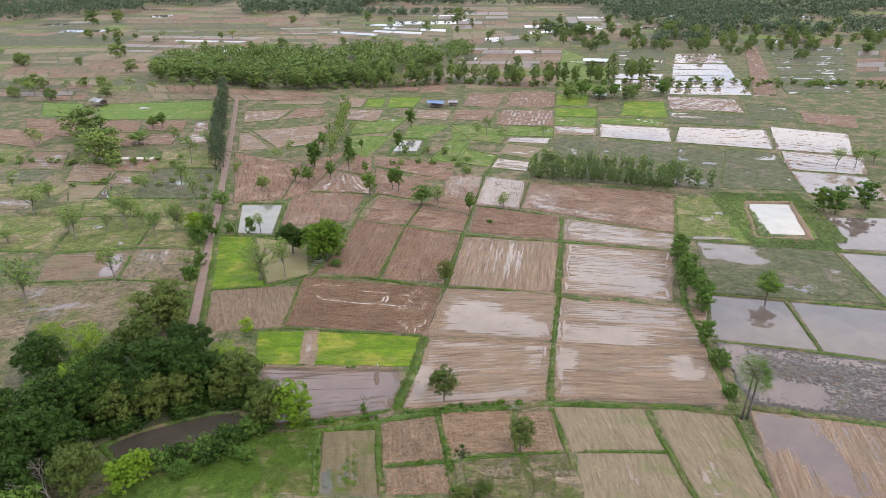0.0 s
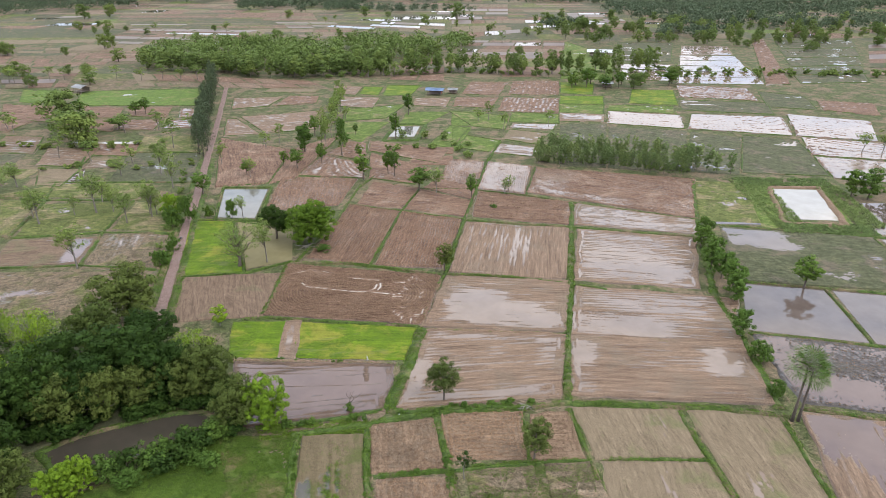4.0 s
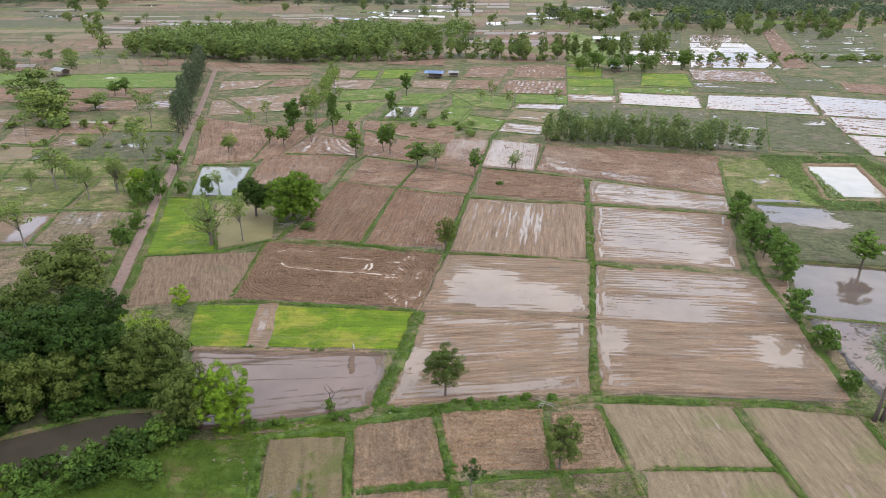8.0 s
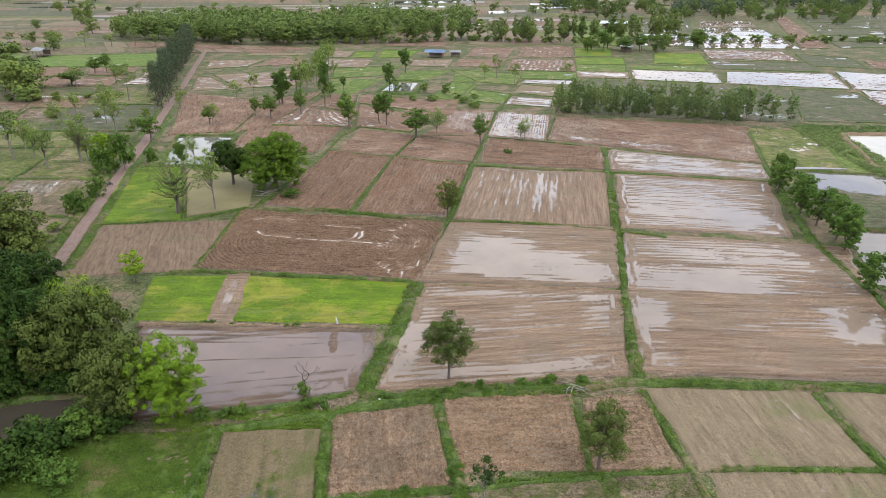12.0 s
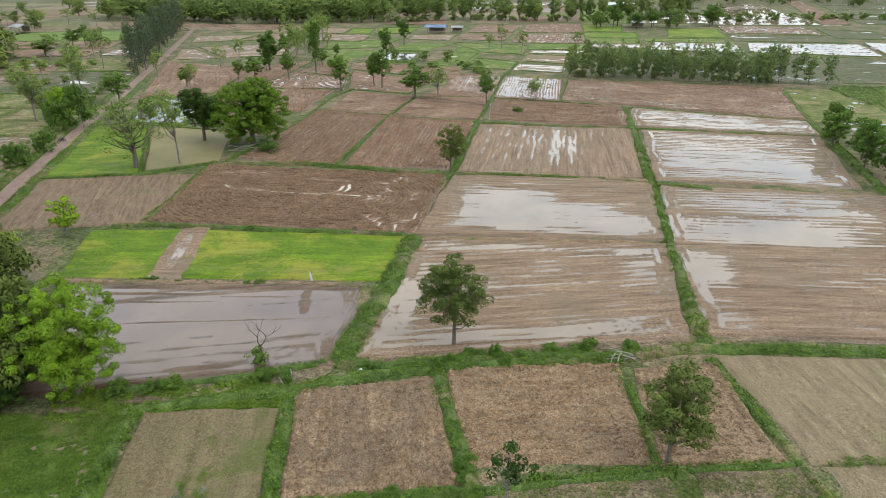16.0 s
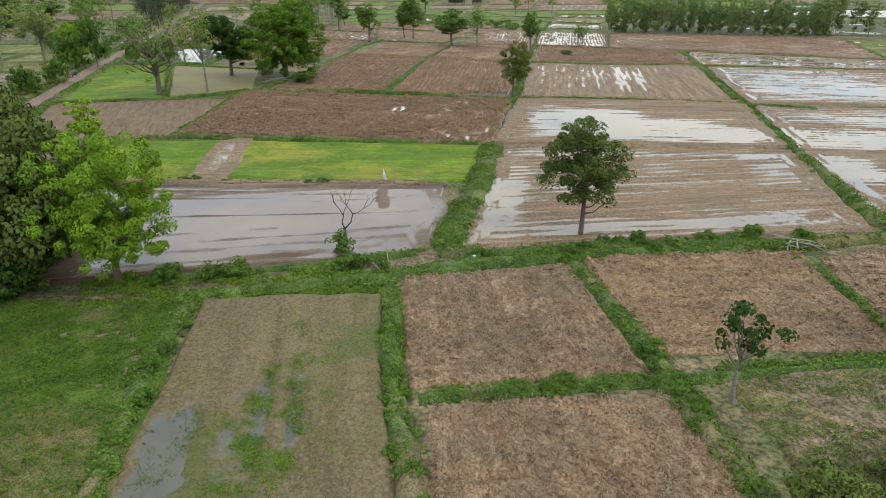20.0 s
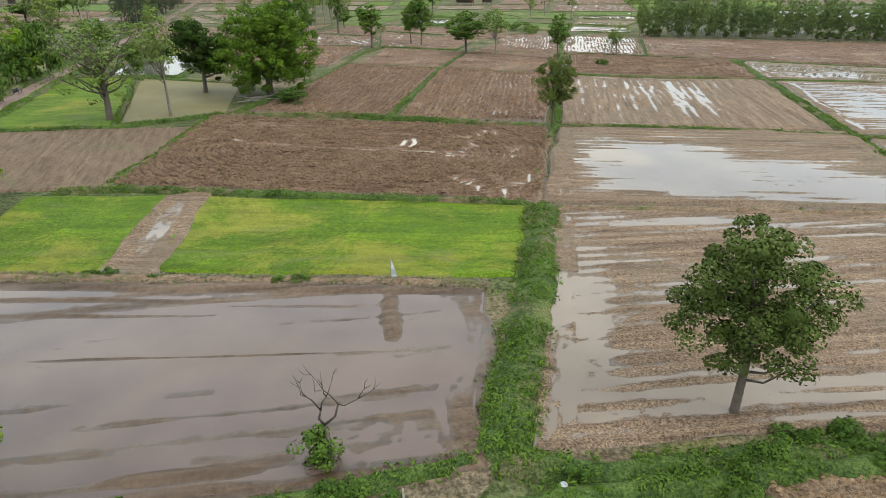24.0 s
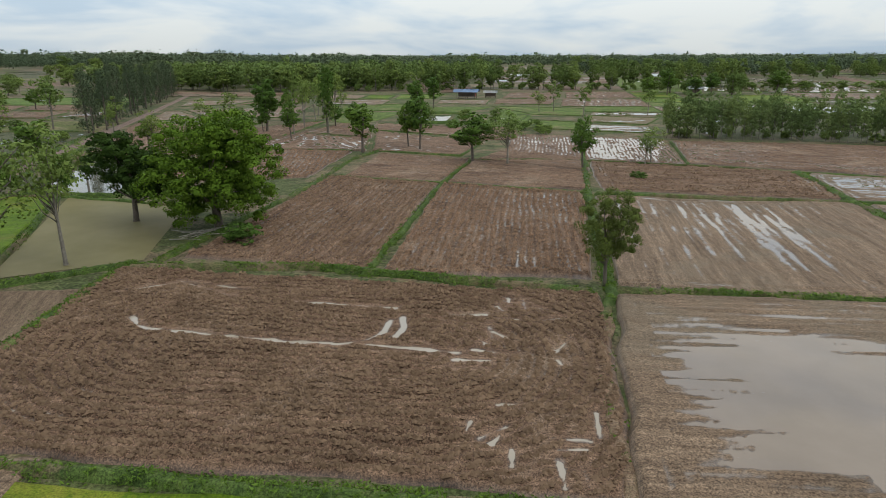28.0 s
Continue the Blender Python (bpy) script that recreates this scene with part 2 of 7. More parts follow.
MAT = {
    "plough": earth("ploughed_red_soil", (0.135, 0.077, 0.047), (0.33, 0.205, 0.132), (0.34, 0.23, 0.155), 0.28, crisp=1.0, lined=0.55, bump=0.8),
    "clod": earth("cloddy_soil_with_straw", (0.150, 0.090, 0.052), (0.36, 0.245, 0.155), (0.30, 0.205, 0.130), 0.35, (0.3, 1.6, 1), 0.9, 1.0, 3.4, 0.75, 0.12),
    "harrow": earth("harrowed_tan_mud", (0.165, 0.106, 0.066), (0.37, 0.252, 0.165), (0.25, 0.180, 0.12), 0.45, (0.10, 3.0, 1), 0.8, 0.7, 5.0, 0.9, 0.42),
    "mud": earth("smoothed_grey_mud", (0.105, 0.064, 0.038), (0.205, 0.132, 0.084), (0.16, 0.104, 0.070), 0.5, (0.07, 1.6, 1), 0.45, 0.2, 3.0, 0.2, 0.6),
    "stubble": earth("weedy_stubble", (0.185, 0.140, 0.084), (0.315, 0.238, 0.150), (0.20, 0.185, 0.085), 0.3, (0.3, 1.5, 1), 0.9, 0.4, 6.0, 0.6, 0.25),
    "olive": earth("olive_wet_stubble", (0.120, 0.090, 0.045), (0.225, 0.170, 0.095), (0.115, 0.120, 0.036), 0.5, (0.12, 0.9, 1), 0.8, 0.6, 4.0, 0.45),
    "stubblebare": earth("dry_stubble", (0.145, 0.094, 0.058), (0.29, 0.202, 0.132), (0.20, 0.165, 0.09), 0.3, (0.35, 1.8, 1), 0.9, 0.5, 6.0, 0.8, 0.35),
    "meadow": earth("green_meadow", (0.080, 0.135, 0.020), (0.180, 0.255, 0.048), (0.22, 0.22, 0.075), 0.34, (0.25, 1.4, 1), 0.9, 0.5, mottle=0.4),
    "weedy": earth("weedy_paddy", (0.075, 0.082, 0.040), (0.152, 0.155, 0.080), (0.175, 0.145, 0.100), 0.4, (0.25, 1.4, 1), 0.9, 0.5, mottle=0.75),
    "grass": earth("rough_grass", (0.046, 0.084, 0.010), (0.116, 0.176, 0.026), (0.160, 0.140, 0.055), 0.42, (0.6, 0.9, 1), 0.9, 0.9, mottle=0.6),
    "nursery": earth("rice_seedlings", (0.066, 0.126, 0.003), (0.172, 0.258, 0.008), (0.260, 0.262, 0.030), 0.42, (0.16, 0.42, 1), 0.8, 0.8, 5.0, 0.55, 0.30, mottle=0.25, stain=(0.170, 0.175, 0.070)),
    "lea": earth("grazed_olive_pasture", (0.098, 0.118, 0.030), (0.205, 0.225, 0.070), (0.29, 0.235, 0.130), 0.42, (0.35, 0.9, 1), 0.95, 0.7, 3.0, 0.7, 0.3, mottle=0.75),
    "turf": earth("short_yellow_green_grass", (0.090, 0.140, 0.024), (0.190, 0.250, 0.060), (0.275, 0.245, 0.115), 0.36, (0.3, 1.0, 1), 0.95, 0.6, 3.0, 0.6, 0.3, mottle=0.75),
    "dryland": earth("fallow_brown_soil", (0.130, 0.098, 0.060), (0.295, 0.225, 0.150), (0.150, 0.150, 0.055), 0.38, (0.35, 0.9, 1), 0.95, 0.8, 3.0, 0.8, 0.3, mottle=0.75),
    "lumpy": earth("dark_lumpy_mud", (0.055, 0.044, 0.038), (0.155, 0.128, 0.105), (0.12, 0.105, 0.065), 0.3, (0.8, 1.2, 1), 0.6, 0.9, 3.0),
    "ground": earth("pasture", (0.066, 0.082, 0.026), (0.155, 0.172, 0.070), (0.225, 0.172, 0.110), 0.48, (0.5, 0.8, 1), 0.95, 0.6, 2.0, mottle=0.85),
    "clods_red": leafage("red_soil_clods", (0.125, 0.074, 0.045), (0.33, 0.205, 0.130), (0.40, 0.28, 0.19)),
    "clods_tan": leafage("tan_soil_clods", (0.120, 0.074, 0.044), (0.33, 0.222, 0.140), (0.40, 0.29, 0.20)),
    "bund_grass": earth("bund_grass", (0.052, 0.090, 0.020), (0.130, 0.185, 0.045), (0.215, 0.165, 0.095), 0.40, (1.0, 1.0, 1), 0.9, 0.9, 5.0, mottle=0.6),
    "bund_soil": earth("bund_soil", (0.19, 0.115, 0.070), (0.36, 0.25, 0.165), (0.17, 0.16, 0.07), 0.3, (1.0, 1.0, 1), 0.9, 0.8, 5.0),
    "track": earth("red_laterite_track", (0.20, 0.125, 0.100), (0.335, 0.235, 0.192), (0.27, 0.20, 0.160), 0.4, (1, 1, 1), 0.9, 0.5),
    "water": wetland("paddy_water", (0.205, 0.150, 0.108), (0.250, 0.186, 0.140), 0.02),
    "pondwater": wetland("pond_water", (0.13, 0.125, 0.10), (0.165, 0.155, 0.125)),
    "milkwater": wetland("milky_water", (0.34, 0.30, 0.235), (0.40, 0.355, 0.285)),
    "greywater": wetland("grey_paddy_water", (0.125, 0.082, 0.066), (0.160, 0.108, 0.088), 0.03),
    "murkwater": wetland("murky_water", (0.105, 0.078, 0.062), (0.14, 0.108, 0.088), 0.03),
    "siltwater": wetland("silty_green_water", (0.185, 0.158, 0.075), (0.225, 0.190, 0.098), 0.5, 0.04),
    "palewater": wetland("pale_silt_water", (0.33, 0.27, 0.205), (0.40, 0.33, 0.26), 0.05),
    "clearwater": wetland("clear_shallow_water", (0.07, 0.062, 0.048), (0.10, 0.088, 0.066), 0.02),
    "brownwater": wetland("brown_pond_water", (0.05, 0.042, 0.03), (0.07, 0.058, 0.042)),
    "bark": plain("bark", (0.115, 0.090, 0.070), 0.95, 0, 0.4, 6),
    "palebark": plain("pale_bark", (0.18, 0.155, 0.125), 0.95, 0, 0.35, 6),
    "leaf_mid": leafage("mid_green_leaves", (0.040, 0.078, 0.014), (0.125, 0.205, 0.034), (0.19, 0.25, 0.06)),
    "leaf_hero": leafage("olive_green_leaves", (0.044, 0.064, 0.014), (0.135, 0.172, 0.038), (0.20, 0.20, 0.07)),
    "leaf_dark": leafage("dark_green_leaves", (0.010, 0.025, 0.005), (0.052, 0.096, 0.016), (0.10, 0.148, 0.030)),
    "leaf_dome": leafage("broad_crown_leaves", (0.044, 0.088, 0.009), (0.160, 0.250, 0.022), (0.26, 0.32, 0.042)),
    "leaf_bright": leafage("bright_green_leaves", (0.066, 0.125, 0.010), (0.245, 0.375, 0.026), (0.37, 0.45, 0.055)),
    "leaf_open": leafage("thin_olive_leaves", (0.078, 0.115, 0.028), (0.215, 0.285, 0.066), (0.32, 0.33, 0.12)),
    "leaf_gum": leafage("gum_leaves", (0.070, 0.105, 0.034), (0.230, 0.300, 0.098), (0.32, 0.37, 0.14)),
    "leaf_needle": leafage("casuarina_needles", (0.036, 0.054, 0.028), (0.105, 0.135, 0.066), (0.13, 0.155, 0.08)),
    "leaf_wood": leafage("plantation_leaves", (0.069, 0.101, 0.024), (0.189, 0.254, 0.064), (0.232, 0.284, 0.086)),
    # distance haze is mixed into this leaf colour: paler and greyer green
    "leaf_far_hazed": leafage("hazed_far_wood_leaves", (0.055, 0.076, 0.048), (0.141, 0.176, 0.093), (0.194, 0.220, 0.123)),
    "blade": leafage("grass_blades", (0.038, 0.076, 0.009), (0.138, 0.215, 0.028), (0.25, 0.26, 0.07)),
    "straw": leafage("straw", (0.15, 0.115, 0.08), (0.32, 0.265, 0.205), (0.46, 0.42, 0.36)),
    "tin_blue": plain("blue_roof_sheet", (0.22, 0.32, 0.50), 0.45, 0.2, 0.3, 1.5),
    "tin_grey": plain("weathered_roof_sheet", (0.42, 0.42, 0.42), 0.5, 0.3, 0.3, 1.5),
    "white_sheet": plain("white_sheet", (0.78, 0.79, 0.80), 0.5, 0, 0.08, 1.0),
    "palewood": plain("bleached_wood", (0.27, 0.24, 0.20), 0.9, 0, 0.35, 6),
    "timber": plain("weathered_timber", (0.20, 0.15, 0.11), 0.85, 0, 0.35, 8),
    "red_cloth": plain("red_cloth", (0.35, 0.06, 0.05), 0.9, 0, 0.3, 5),
    "black_rubber": plain("black_rubber", (0.02, 0.02, 0.02), 0.7, 0, 0.2, 9),
    "dark_paint": plain("dark_blue_paint", (0.03, 0.035, 0.06), 0.35, 0, 0.2, 9),
    "steel": plain("dull_steel", (0.35, 0.35, 0.36), 0.4, 0.9, 0.2, 9),
}


# ---- helpers for shapes ----
LATTICE = np.random.RandomState(5).rand(256, 256)


def vnoise(x, y, seed=0):
    """Value noise between 0 and 1 on arrays."""
    x, y = np.asarray(x, float) + 17.3 * seed, np.asarray(y, float) + 9.7 * seed
    xi, yi = np.floor(x).astype(int), np.floor(y).astype(int)
    fx, fy = x - xi, y - yi
    fx, fy = fx * fx * (3 - 2 * fx), fy * fy * (3 - 2 * fy)
    a, b = LATTICE[xi % 256, yi % 256], LATTICE[(xi + 1) % 256, yi % 256]
    c, d = LATTICE[xi % 256, (yi + 1) % 256], LATTICE[(xi + 1) % 256, (yi + 1) % 256]
    return (a * (1 - fx) + b * fx) * (1 - fy) + (c * (1 - fx) + d * fx) * fy


def fbm(x, y, seed=0, octaves=3):
    total, amp, norm = 0, 1.0, 0
    for k in range(octaves):
        total, norm = total + amp * vnoise(x * 2 ** k, y * 2 ** k, seed + 3 * k), norm + amp
        amp *= 0.5
    return total / norm


def mesh_from(name, verts, faces, mat, smooth=False):
    me = bpy.data.meshes.new(name)
    me.from_pydata(verts.tolist() if isinstance(verts, np.ndarray) else verts, [], faces.tolist() if isinstance(faces, np.ndarray) else faces)
    me.materials.append(mat)
    if smooth:
        me.polygons.foreach_set("use_smooth", [True] * len(me.polygons))
    me.update()
    return me


def part(name, bm, material, parent, label=""):
    me = bm
    if isinstance(bm, bmesh.types.BMesh):
        me = bpy.data.meshes.new(name)
        bm.to_mesh(me)
        bm.free()
        me.materials.append(material)
    ob = new(name, me)
    ob.parent = parent
    return tagged(ob, label)


def box(bm, sx, sy, sz, m=None, bevel=0.0):
    made = bmesh.ops.create_cube(bm, size=1, matrix=(m or Matrix()) @ Matrix.Diagonal((sx, sy, sz, 1)))["verts"]
    if bevel:
        edges = list({e for v in made for e in v.link_edges})
        bmesh.ops.bevel(bm, geom=edges, offset=bevel, segments=2, affect="EDGES")
    return bm


def tube(points, radii, sides=6):
    """Verts and faces of a tapered tube along points."""
    pts = [Vector(p) for p in points]
    verts, faces = [], []
    for i, (p, r) in enumerate(zip(pts, radii)):
        d = (pts[min(i + 1, len(pts) - 1)] - pts[max(i - 1, 0)]).normalized()
        u = d.cross(Vector((0.31, 0.95, 0.05))).normalized()
        v = d.cross(u)
        for k in range(sides):
            a = 2 * math.pi * k / sides
            verts.append(tuple(p + (u * math.cos(a) + v * math.sin(a)) * r))
        if i:
            o = (i - 1) * sides
            faces += [(o + k, o + (k + 1) % sides, o + sides + (k + 1) % sides, o + sides + k) for k in range(sides)]
    faces.append(tuple(range(sides))[::-1])
    faces.append(tuple(range(len(verts) - sides, len(verts))))
    return verts, faces


def join(pieces):
    verts, faces = [], []
    for v, f in pieces:
        o = len(verts)
        verts += v
        faces += [tuple(i + o for i in q) for q in f]
    return verts, faces


# ---- ground ----
def ground_sheet():
    xs = [-4800, -2400, -1200, -600, -300, 0, 300, 600, 1200, 2400, 4800]
    ys = [-1500, -600, -200, 0, 100, 200, 300, 450, 700, 1200, 2400, 4800]
    verts = [(x, y, 0) for y in ys for x in xs]
    w = len(xs)
    faces = [(j * w + i, j * w + i + 1, (j + 1) * w + i + 1, (j + 1) * w + i) for j in range(len(ys) - 1) for i in range(w - 1)]
    return tagged(new("ground", mesh_from("ground", verts, faces, MAT["ground"])), "flat pasture of short green and tan grass", "ground", kind="structure")


ground_sheet()

RELIEF = {  # furrow spacing, furrow height, clod size, clod height, streak height, wide swell
    "plough": (0.72, 0.095, 0.34, 0.24, 0.06, 0.05), "clod": (0.9, 0.05, 0.42, 0.26, 0.04, 0.05), "harrow": (1.05, 0.03, 0.30, 0.065, 0.13, 0.045),
    "mud": (1.6, 0.02, 0.5, 0.035, 0.085, 0.04), "olive": (1.6, 0.015, 0.5, 0.09, 0.03, 0.07), "stubble": (1.1, 0.01, 0.4, 0.03, 0.03, 0.07), "stubblebare": (1.0, 0.02, 0.35, 0.04, 0.03, 0.05),
    "meadow": (1.3, 0.01, 0.5, 0.05, 0.02, 0.07), "weedy": (1.3, 0.01, 0.5, 0.05, 0.02, 0.07), "grass": (1.3, 0.0, 0.4, 0.07, 0.02, 0.07), "nursery": (0.5, 0.004, 1.4, 0.03, 0.02, 0.05),
    "lea": (1.3, 0.0, 0.5, 0.06, 0.02, 0.08), "turf": (1.3, 0.0, 0.5, 0.06, 0.02, 0.08), "dryland": (1.3, 0.01, 0.5, 0.08, 0.03, 0.08), "lumpy": (1.0, 0.01, 0.42, 0.22, 0.02, 0.06)}
FIELD_SAYS = {
    "plough": "ploughed paddy field of bare red-brown soil", "clod": "cloddy brown dry field strewn with straw", "harrow": "harrowed paddy field of wet tan mud",
    "mud": "levelled paddy field under thin grey-brown water", "olive": "wet olive-brown field with green weed streaks", "stubble": "tan stubble field with patches of green weed", "stubblebare": "dry tan stubble field with scraped soil",
    "meadow": "level field of fresh green grass", "weedy": "fallow paddy field of olive weeds", "grass": "rough field of green grass", "nursery": "seedbed of bright lime-green rice seedlings",
    "turf": "fallow paddy of short yellow-green grass", "lea": "grazed olive pasture with tan patches", "dryland": "fallow brown field with thin dry grass", "lumpy": "dark lumpy half-flooded mud field", "pond": "square pond of pale milky water", "murk": "flooded paddy of still brown water"}
FIELD_COUNT = [0]


def dist_to_line(px, py, line):
    best = np.full(px.shape, 1e9)
    for (ax, ay), (bx, by) in zip(line, line[1:]):
        dx, dy = bx - ax, by - ay
        s = np.clip(((px - ax) * dx + (py - ay) * dy) / max(dx * dx + dy * dy, 1e-9), 0, 1)
        best = np.minimum(best, np.hypot(px - ax - s * dx, py - ay - s * dy))
    return best


def lumps_of(thing, kind, x, y, h, phase, count, seed, level, bare):
    """Turned clods lying along the furrow crests."""
    rng = np.random.RandomState(seed)
    pick = rng.randint(0, x.size, count * 3)
    crest = np.sin(2 * math.pi * phase.ravel()[pick]) + 0.9 * (vnoise(x.ravel()[pick] / 1.5, y.ravel()[pick] / 1.5, seed + 20) - 0.5)
    pick = pick[(crest > 0.05) & (h.ravel()[pick] > level + 0.01) & ~bare.ravel()[pick]][:count]
    n = len(pick)
    at = np.stack([x.ravel()[pick], y.ravel()[pick], h.ravel()[pick]], 1) + rng.normal(size=(n, 3)) * (0.05, 0.05, 0.0)
    size = (0.035 + 0.115 * rng.rand(n) ** 2.2) * (0.85 if kind == "clod" else 1.0)
    a = rng.normal(size=n) * 0.5
    along = np.stack([np.cos(a), np.sin(a), 0.25 * rng.normal(size=n)], 1) * (size * (1.0 + 0.9 * rng.rand(n)))[:, None]
    side = np.stack([-np.sin(a), np.cos(a), 0.25 * rng.normal(size=n)], 1) * (size * (0.7 + 0.5 * rng.rand(n)))[:, None]
    up = np.stack([0.3 * rng.normal(size=n), 0.3 * rng.normal(size=n), np.ones(n)], 1) * (size * (0.7 + 0.6 * rng.rand(n)))[:, None]
    v = np.stack([at + along, at + side, at - along, at - side, at + up], 1).reshape(-1, 3)
    o = 5 * np.arange(n)[:, None]
    f = np.concatenate([o + np.array(t) for t in ((0, 1, 4), (1, 2, 4), (2, 3, 4), (3, 0, 4))], 0)
    tagged(part("clods", mesh_from("clods", v, f, MAT["clods_red" if kind == "plough" else "clods_tan"]), None, thing), kind="stuff")


def field(kind, corners, wet=0.0, res=0.5, across=0, ring=0.0, ruts=(), pool="", clods=0, basins=(), loops=False):
    """A paddy field between corners (near left, near right, far right, far left): soil with its relief and, in the low places, water."""
    FIELD_COUNT[0] += 1
    seed = FIELD_COUNT[0]
    c = np.array(corners, float)
    mid = c.mean(0)
    d = c[1] - c[0] if not across else c[3] - c[0]
    ang = math.atan2(d[1], d[0])
    ca, sa = math.cos(ang), math.sin(ang)
    if not ring and kind not in ("pond", "murk"):
        c = mid + (c - mid) * (1 + 0.7 / max(np.ptp(c[:, 0]), np.ptp(c[:, 1])))
    loc = (c - mid) @ np.array([[ca, -sa], [sa, ca]])
    thing = tagged(new({"pond": "pond", "murk": "flooded_paddy"}.get(kind, "paddy_field")), FIELD_SAYS[kind], "pond" if kind == "pond" else "field", "paddy fields", "structure")
    thing.matrix_world = pose(mid[0], mid[1], 0, 0, 0, math.degrees(ang))
    level = 0.05
    if kind not in ("pond", "murk"):
        e1 = (np.hypot(*(c[1] - c[0])) + np.hypot(*(c[2] - c[3]))) / 2
        e2 = (np.hypot(*(c[3] - c[0])) + np.hypot(*(c[2] - c[1]))) / 2
        nu, nv = max(4, int(e1 / res)), max(4, int(e2 / res))
        v, u = np.meshgrid(np.linspace(0, 1, nv + 1), np.linspace(0, 1, nu + 1), indexing="ij")
        wob = 0.5 * (fbm(u * e1 / 5, v * e2 / 5, seed + 40) - 0.5) / min(e1, e2) * 2
        uu, vv = u + wob * (2 * u - 1), v + wob * (2 * v - 1)
        p = [(1 - uu)[..., None] * (1 - vv)[..., None] * loc[0], uu[..., None] * (1 - vv)[..., None] * loc[1], uu[..., None] * vv[..., None] * loc[2], (1 - uu)[..., None] * vv[..., None] * loc[3]]
        p = sum(p)
        x, y = p[..., 0], p[..., 1]
        gap, furrow, clod, lump, streak, swell = RELIEF[kind]
        bend = 0.7 * vnoise(x / 14, y / 14, seed) + 0.4 * vnoise(x / 3.5, y / 3.5, seed + 12)
        ends, sides = (np.minimum(u, 1 - u) * e1, np.minimum(v, 1 - v) * e2)
        if across:
            ends, sides = sides, ends
        turned = (ends < 1.7) & (ends < sides)
        q = np.where(turned, ends, y)
        if loops:
            # ploughed round and round: the furrows close at both ends
            spine = max(0.0, (e1 - e2) * 0.5 + 1.0)
            q, turned = np.hypot(np.clip(np.abs(x) - spine, 0, None), y), np.zeros(x.shape, bool)
        h = furrow * np.sin(2 * math.pi * (q / gap + bend)) * (0.35 + vnoise(x / 3, y / 1.5, seed + 1))
        crumbs = np.clip(fbm(x / clod, y / clod * 0.8, seed + 2) - 0.42, 0, 1) * 1.8 + 0.4 * (vnoise(x / clod * 3.1, y / clod * 3.1, seed + 6) - 0.5)
        h = h + lump * crumbs * (0.4 + 0.9 * vnoise(x / 2.2, y / 1.6, seed + 7))
        h = h + streak * (np.where(turned, fbm(ends / 0.62, sides / 3.4, seed + 3), 0.55 * fbm(x / 3.4, y / 0.62, seed + 3) + 0.45 * fbm(x / 12, y / 0.40, seed + 30, 2)) - 0.5) * 2 + swell * (fbm(x / 11, y / 7, seed + 4) - 0.5) * 2
        edge = np.minimum(np.minimum(u, 1 - u) * e1, np.minimum(v, 1 - v) * e2)
        h = h + 0.06 * np.clip(1 - edge / (0.8 + 1.2 * vnoise(x / 3, y / 3, seed + 9)), 0, 1)
        wx, wy = x * ca - y * sa + mid[0], x * sa + y * ca + mid[1]
        for cu, cv, ru, rv, depth in basins:
            h = h - depth * np.exp(-((u - cu) / ru) ** 4 - ((v - cv) / rv) ** 4) * (0.55 + 0.9 * fbm(x / 5, y / 1.6, seed + 21))
        h = h - h.min() + 0.03
        level = float(np.quantile(h, wet)) if wet > 0 else 0
        bare = np.zeros(h.shape, bool)
        for line, width, depth in ruts:
            away = dist_to_line(wx, wy, line) + 0.10 * (vnoise(x / 0.5, y / 0.5, seed + 15) - 0.5) + 0.34 * (vnoise(x / 0.9, y / 0.9, seed + 16) - 0.45)
            bare |= away < width + 0.28
            dip = 0.8 * np.exp(-(away / 0.8) ** 2)
            h = h * (1 - dip) + (level + 0.03) * dip
            trench = np.exp(-np.clip(away / min(1.15 * width, 0.20), 0, 9) ** 4)
            h = h * (1 - trench) + (level - 0.03) * trench
        if clods:
            lumps_of(thing, kind, x, y, h, q / gap + bend, int(clods * e1 * e2), seed, level, bare)
        # the sheet dips into the ground all round
        x, y, h = (np.pad(a, 1, mode="edge") for a in (x, y, h))
        for a in (h[0], h[-1], h[:, 0], h[:, -1]):
            a[:] = -0.03
        out = 1 + 0.5 / max(min(e1, e2), 1)
        for a in (x, y):
            a[0] *= out
            a[-1] *= out
            a[1:-1, 0] *= out
            a[1:-1, -1] *= out
        nu, nv = nu + 2, nv + 2
        verts = np.stack([x, y, h], -1).reshape(-1, 3)
        i = np.arange(nv)[:, None] * (nu + 1) + np.arange(nu)[None, :]
        faces = np.stack([i, i + 1, i + nu + 2, i + nu + 1], -1).reshape(-1, 4)
        me = mesh_from("soil", verts, faces, MAT[kind], smooth=True)
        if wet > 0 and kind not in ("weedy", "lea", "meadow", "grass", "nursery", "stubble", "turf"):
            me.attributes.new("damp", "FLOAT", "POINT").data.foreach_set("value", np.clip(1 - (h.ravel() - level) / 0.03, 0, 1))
        part("soil" if kind not in ("nursery", "grass", "weedy", "meadow", "lea", "turf") else "sward", me, None, thing)
    if wet > 0:
        inner = loc * (0.985 if kind not in ("pond", "murk") else 1.0)
        water = {"pond": "pondwater", "murk": "murkwater"}.get(kind, "water")
        water = pool or water
        if len(corners) > 4:
            water = "brownwater"
        part("water", mesh_from("water", [(a, b, level) for a, b in inner], [tuple(range(len(corners)))], MAT[water]), None, thing)
    if ring:
        bund([tuple(q) for q in c] + [tuple(c[0])], ring * 2, 0.3, "grass")


GRASS_SPOTS = []


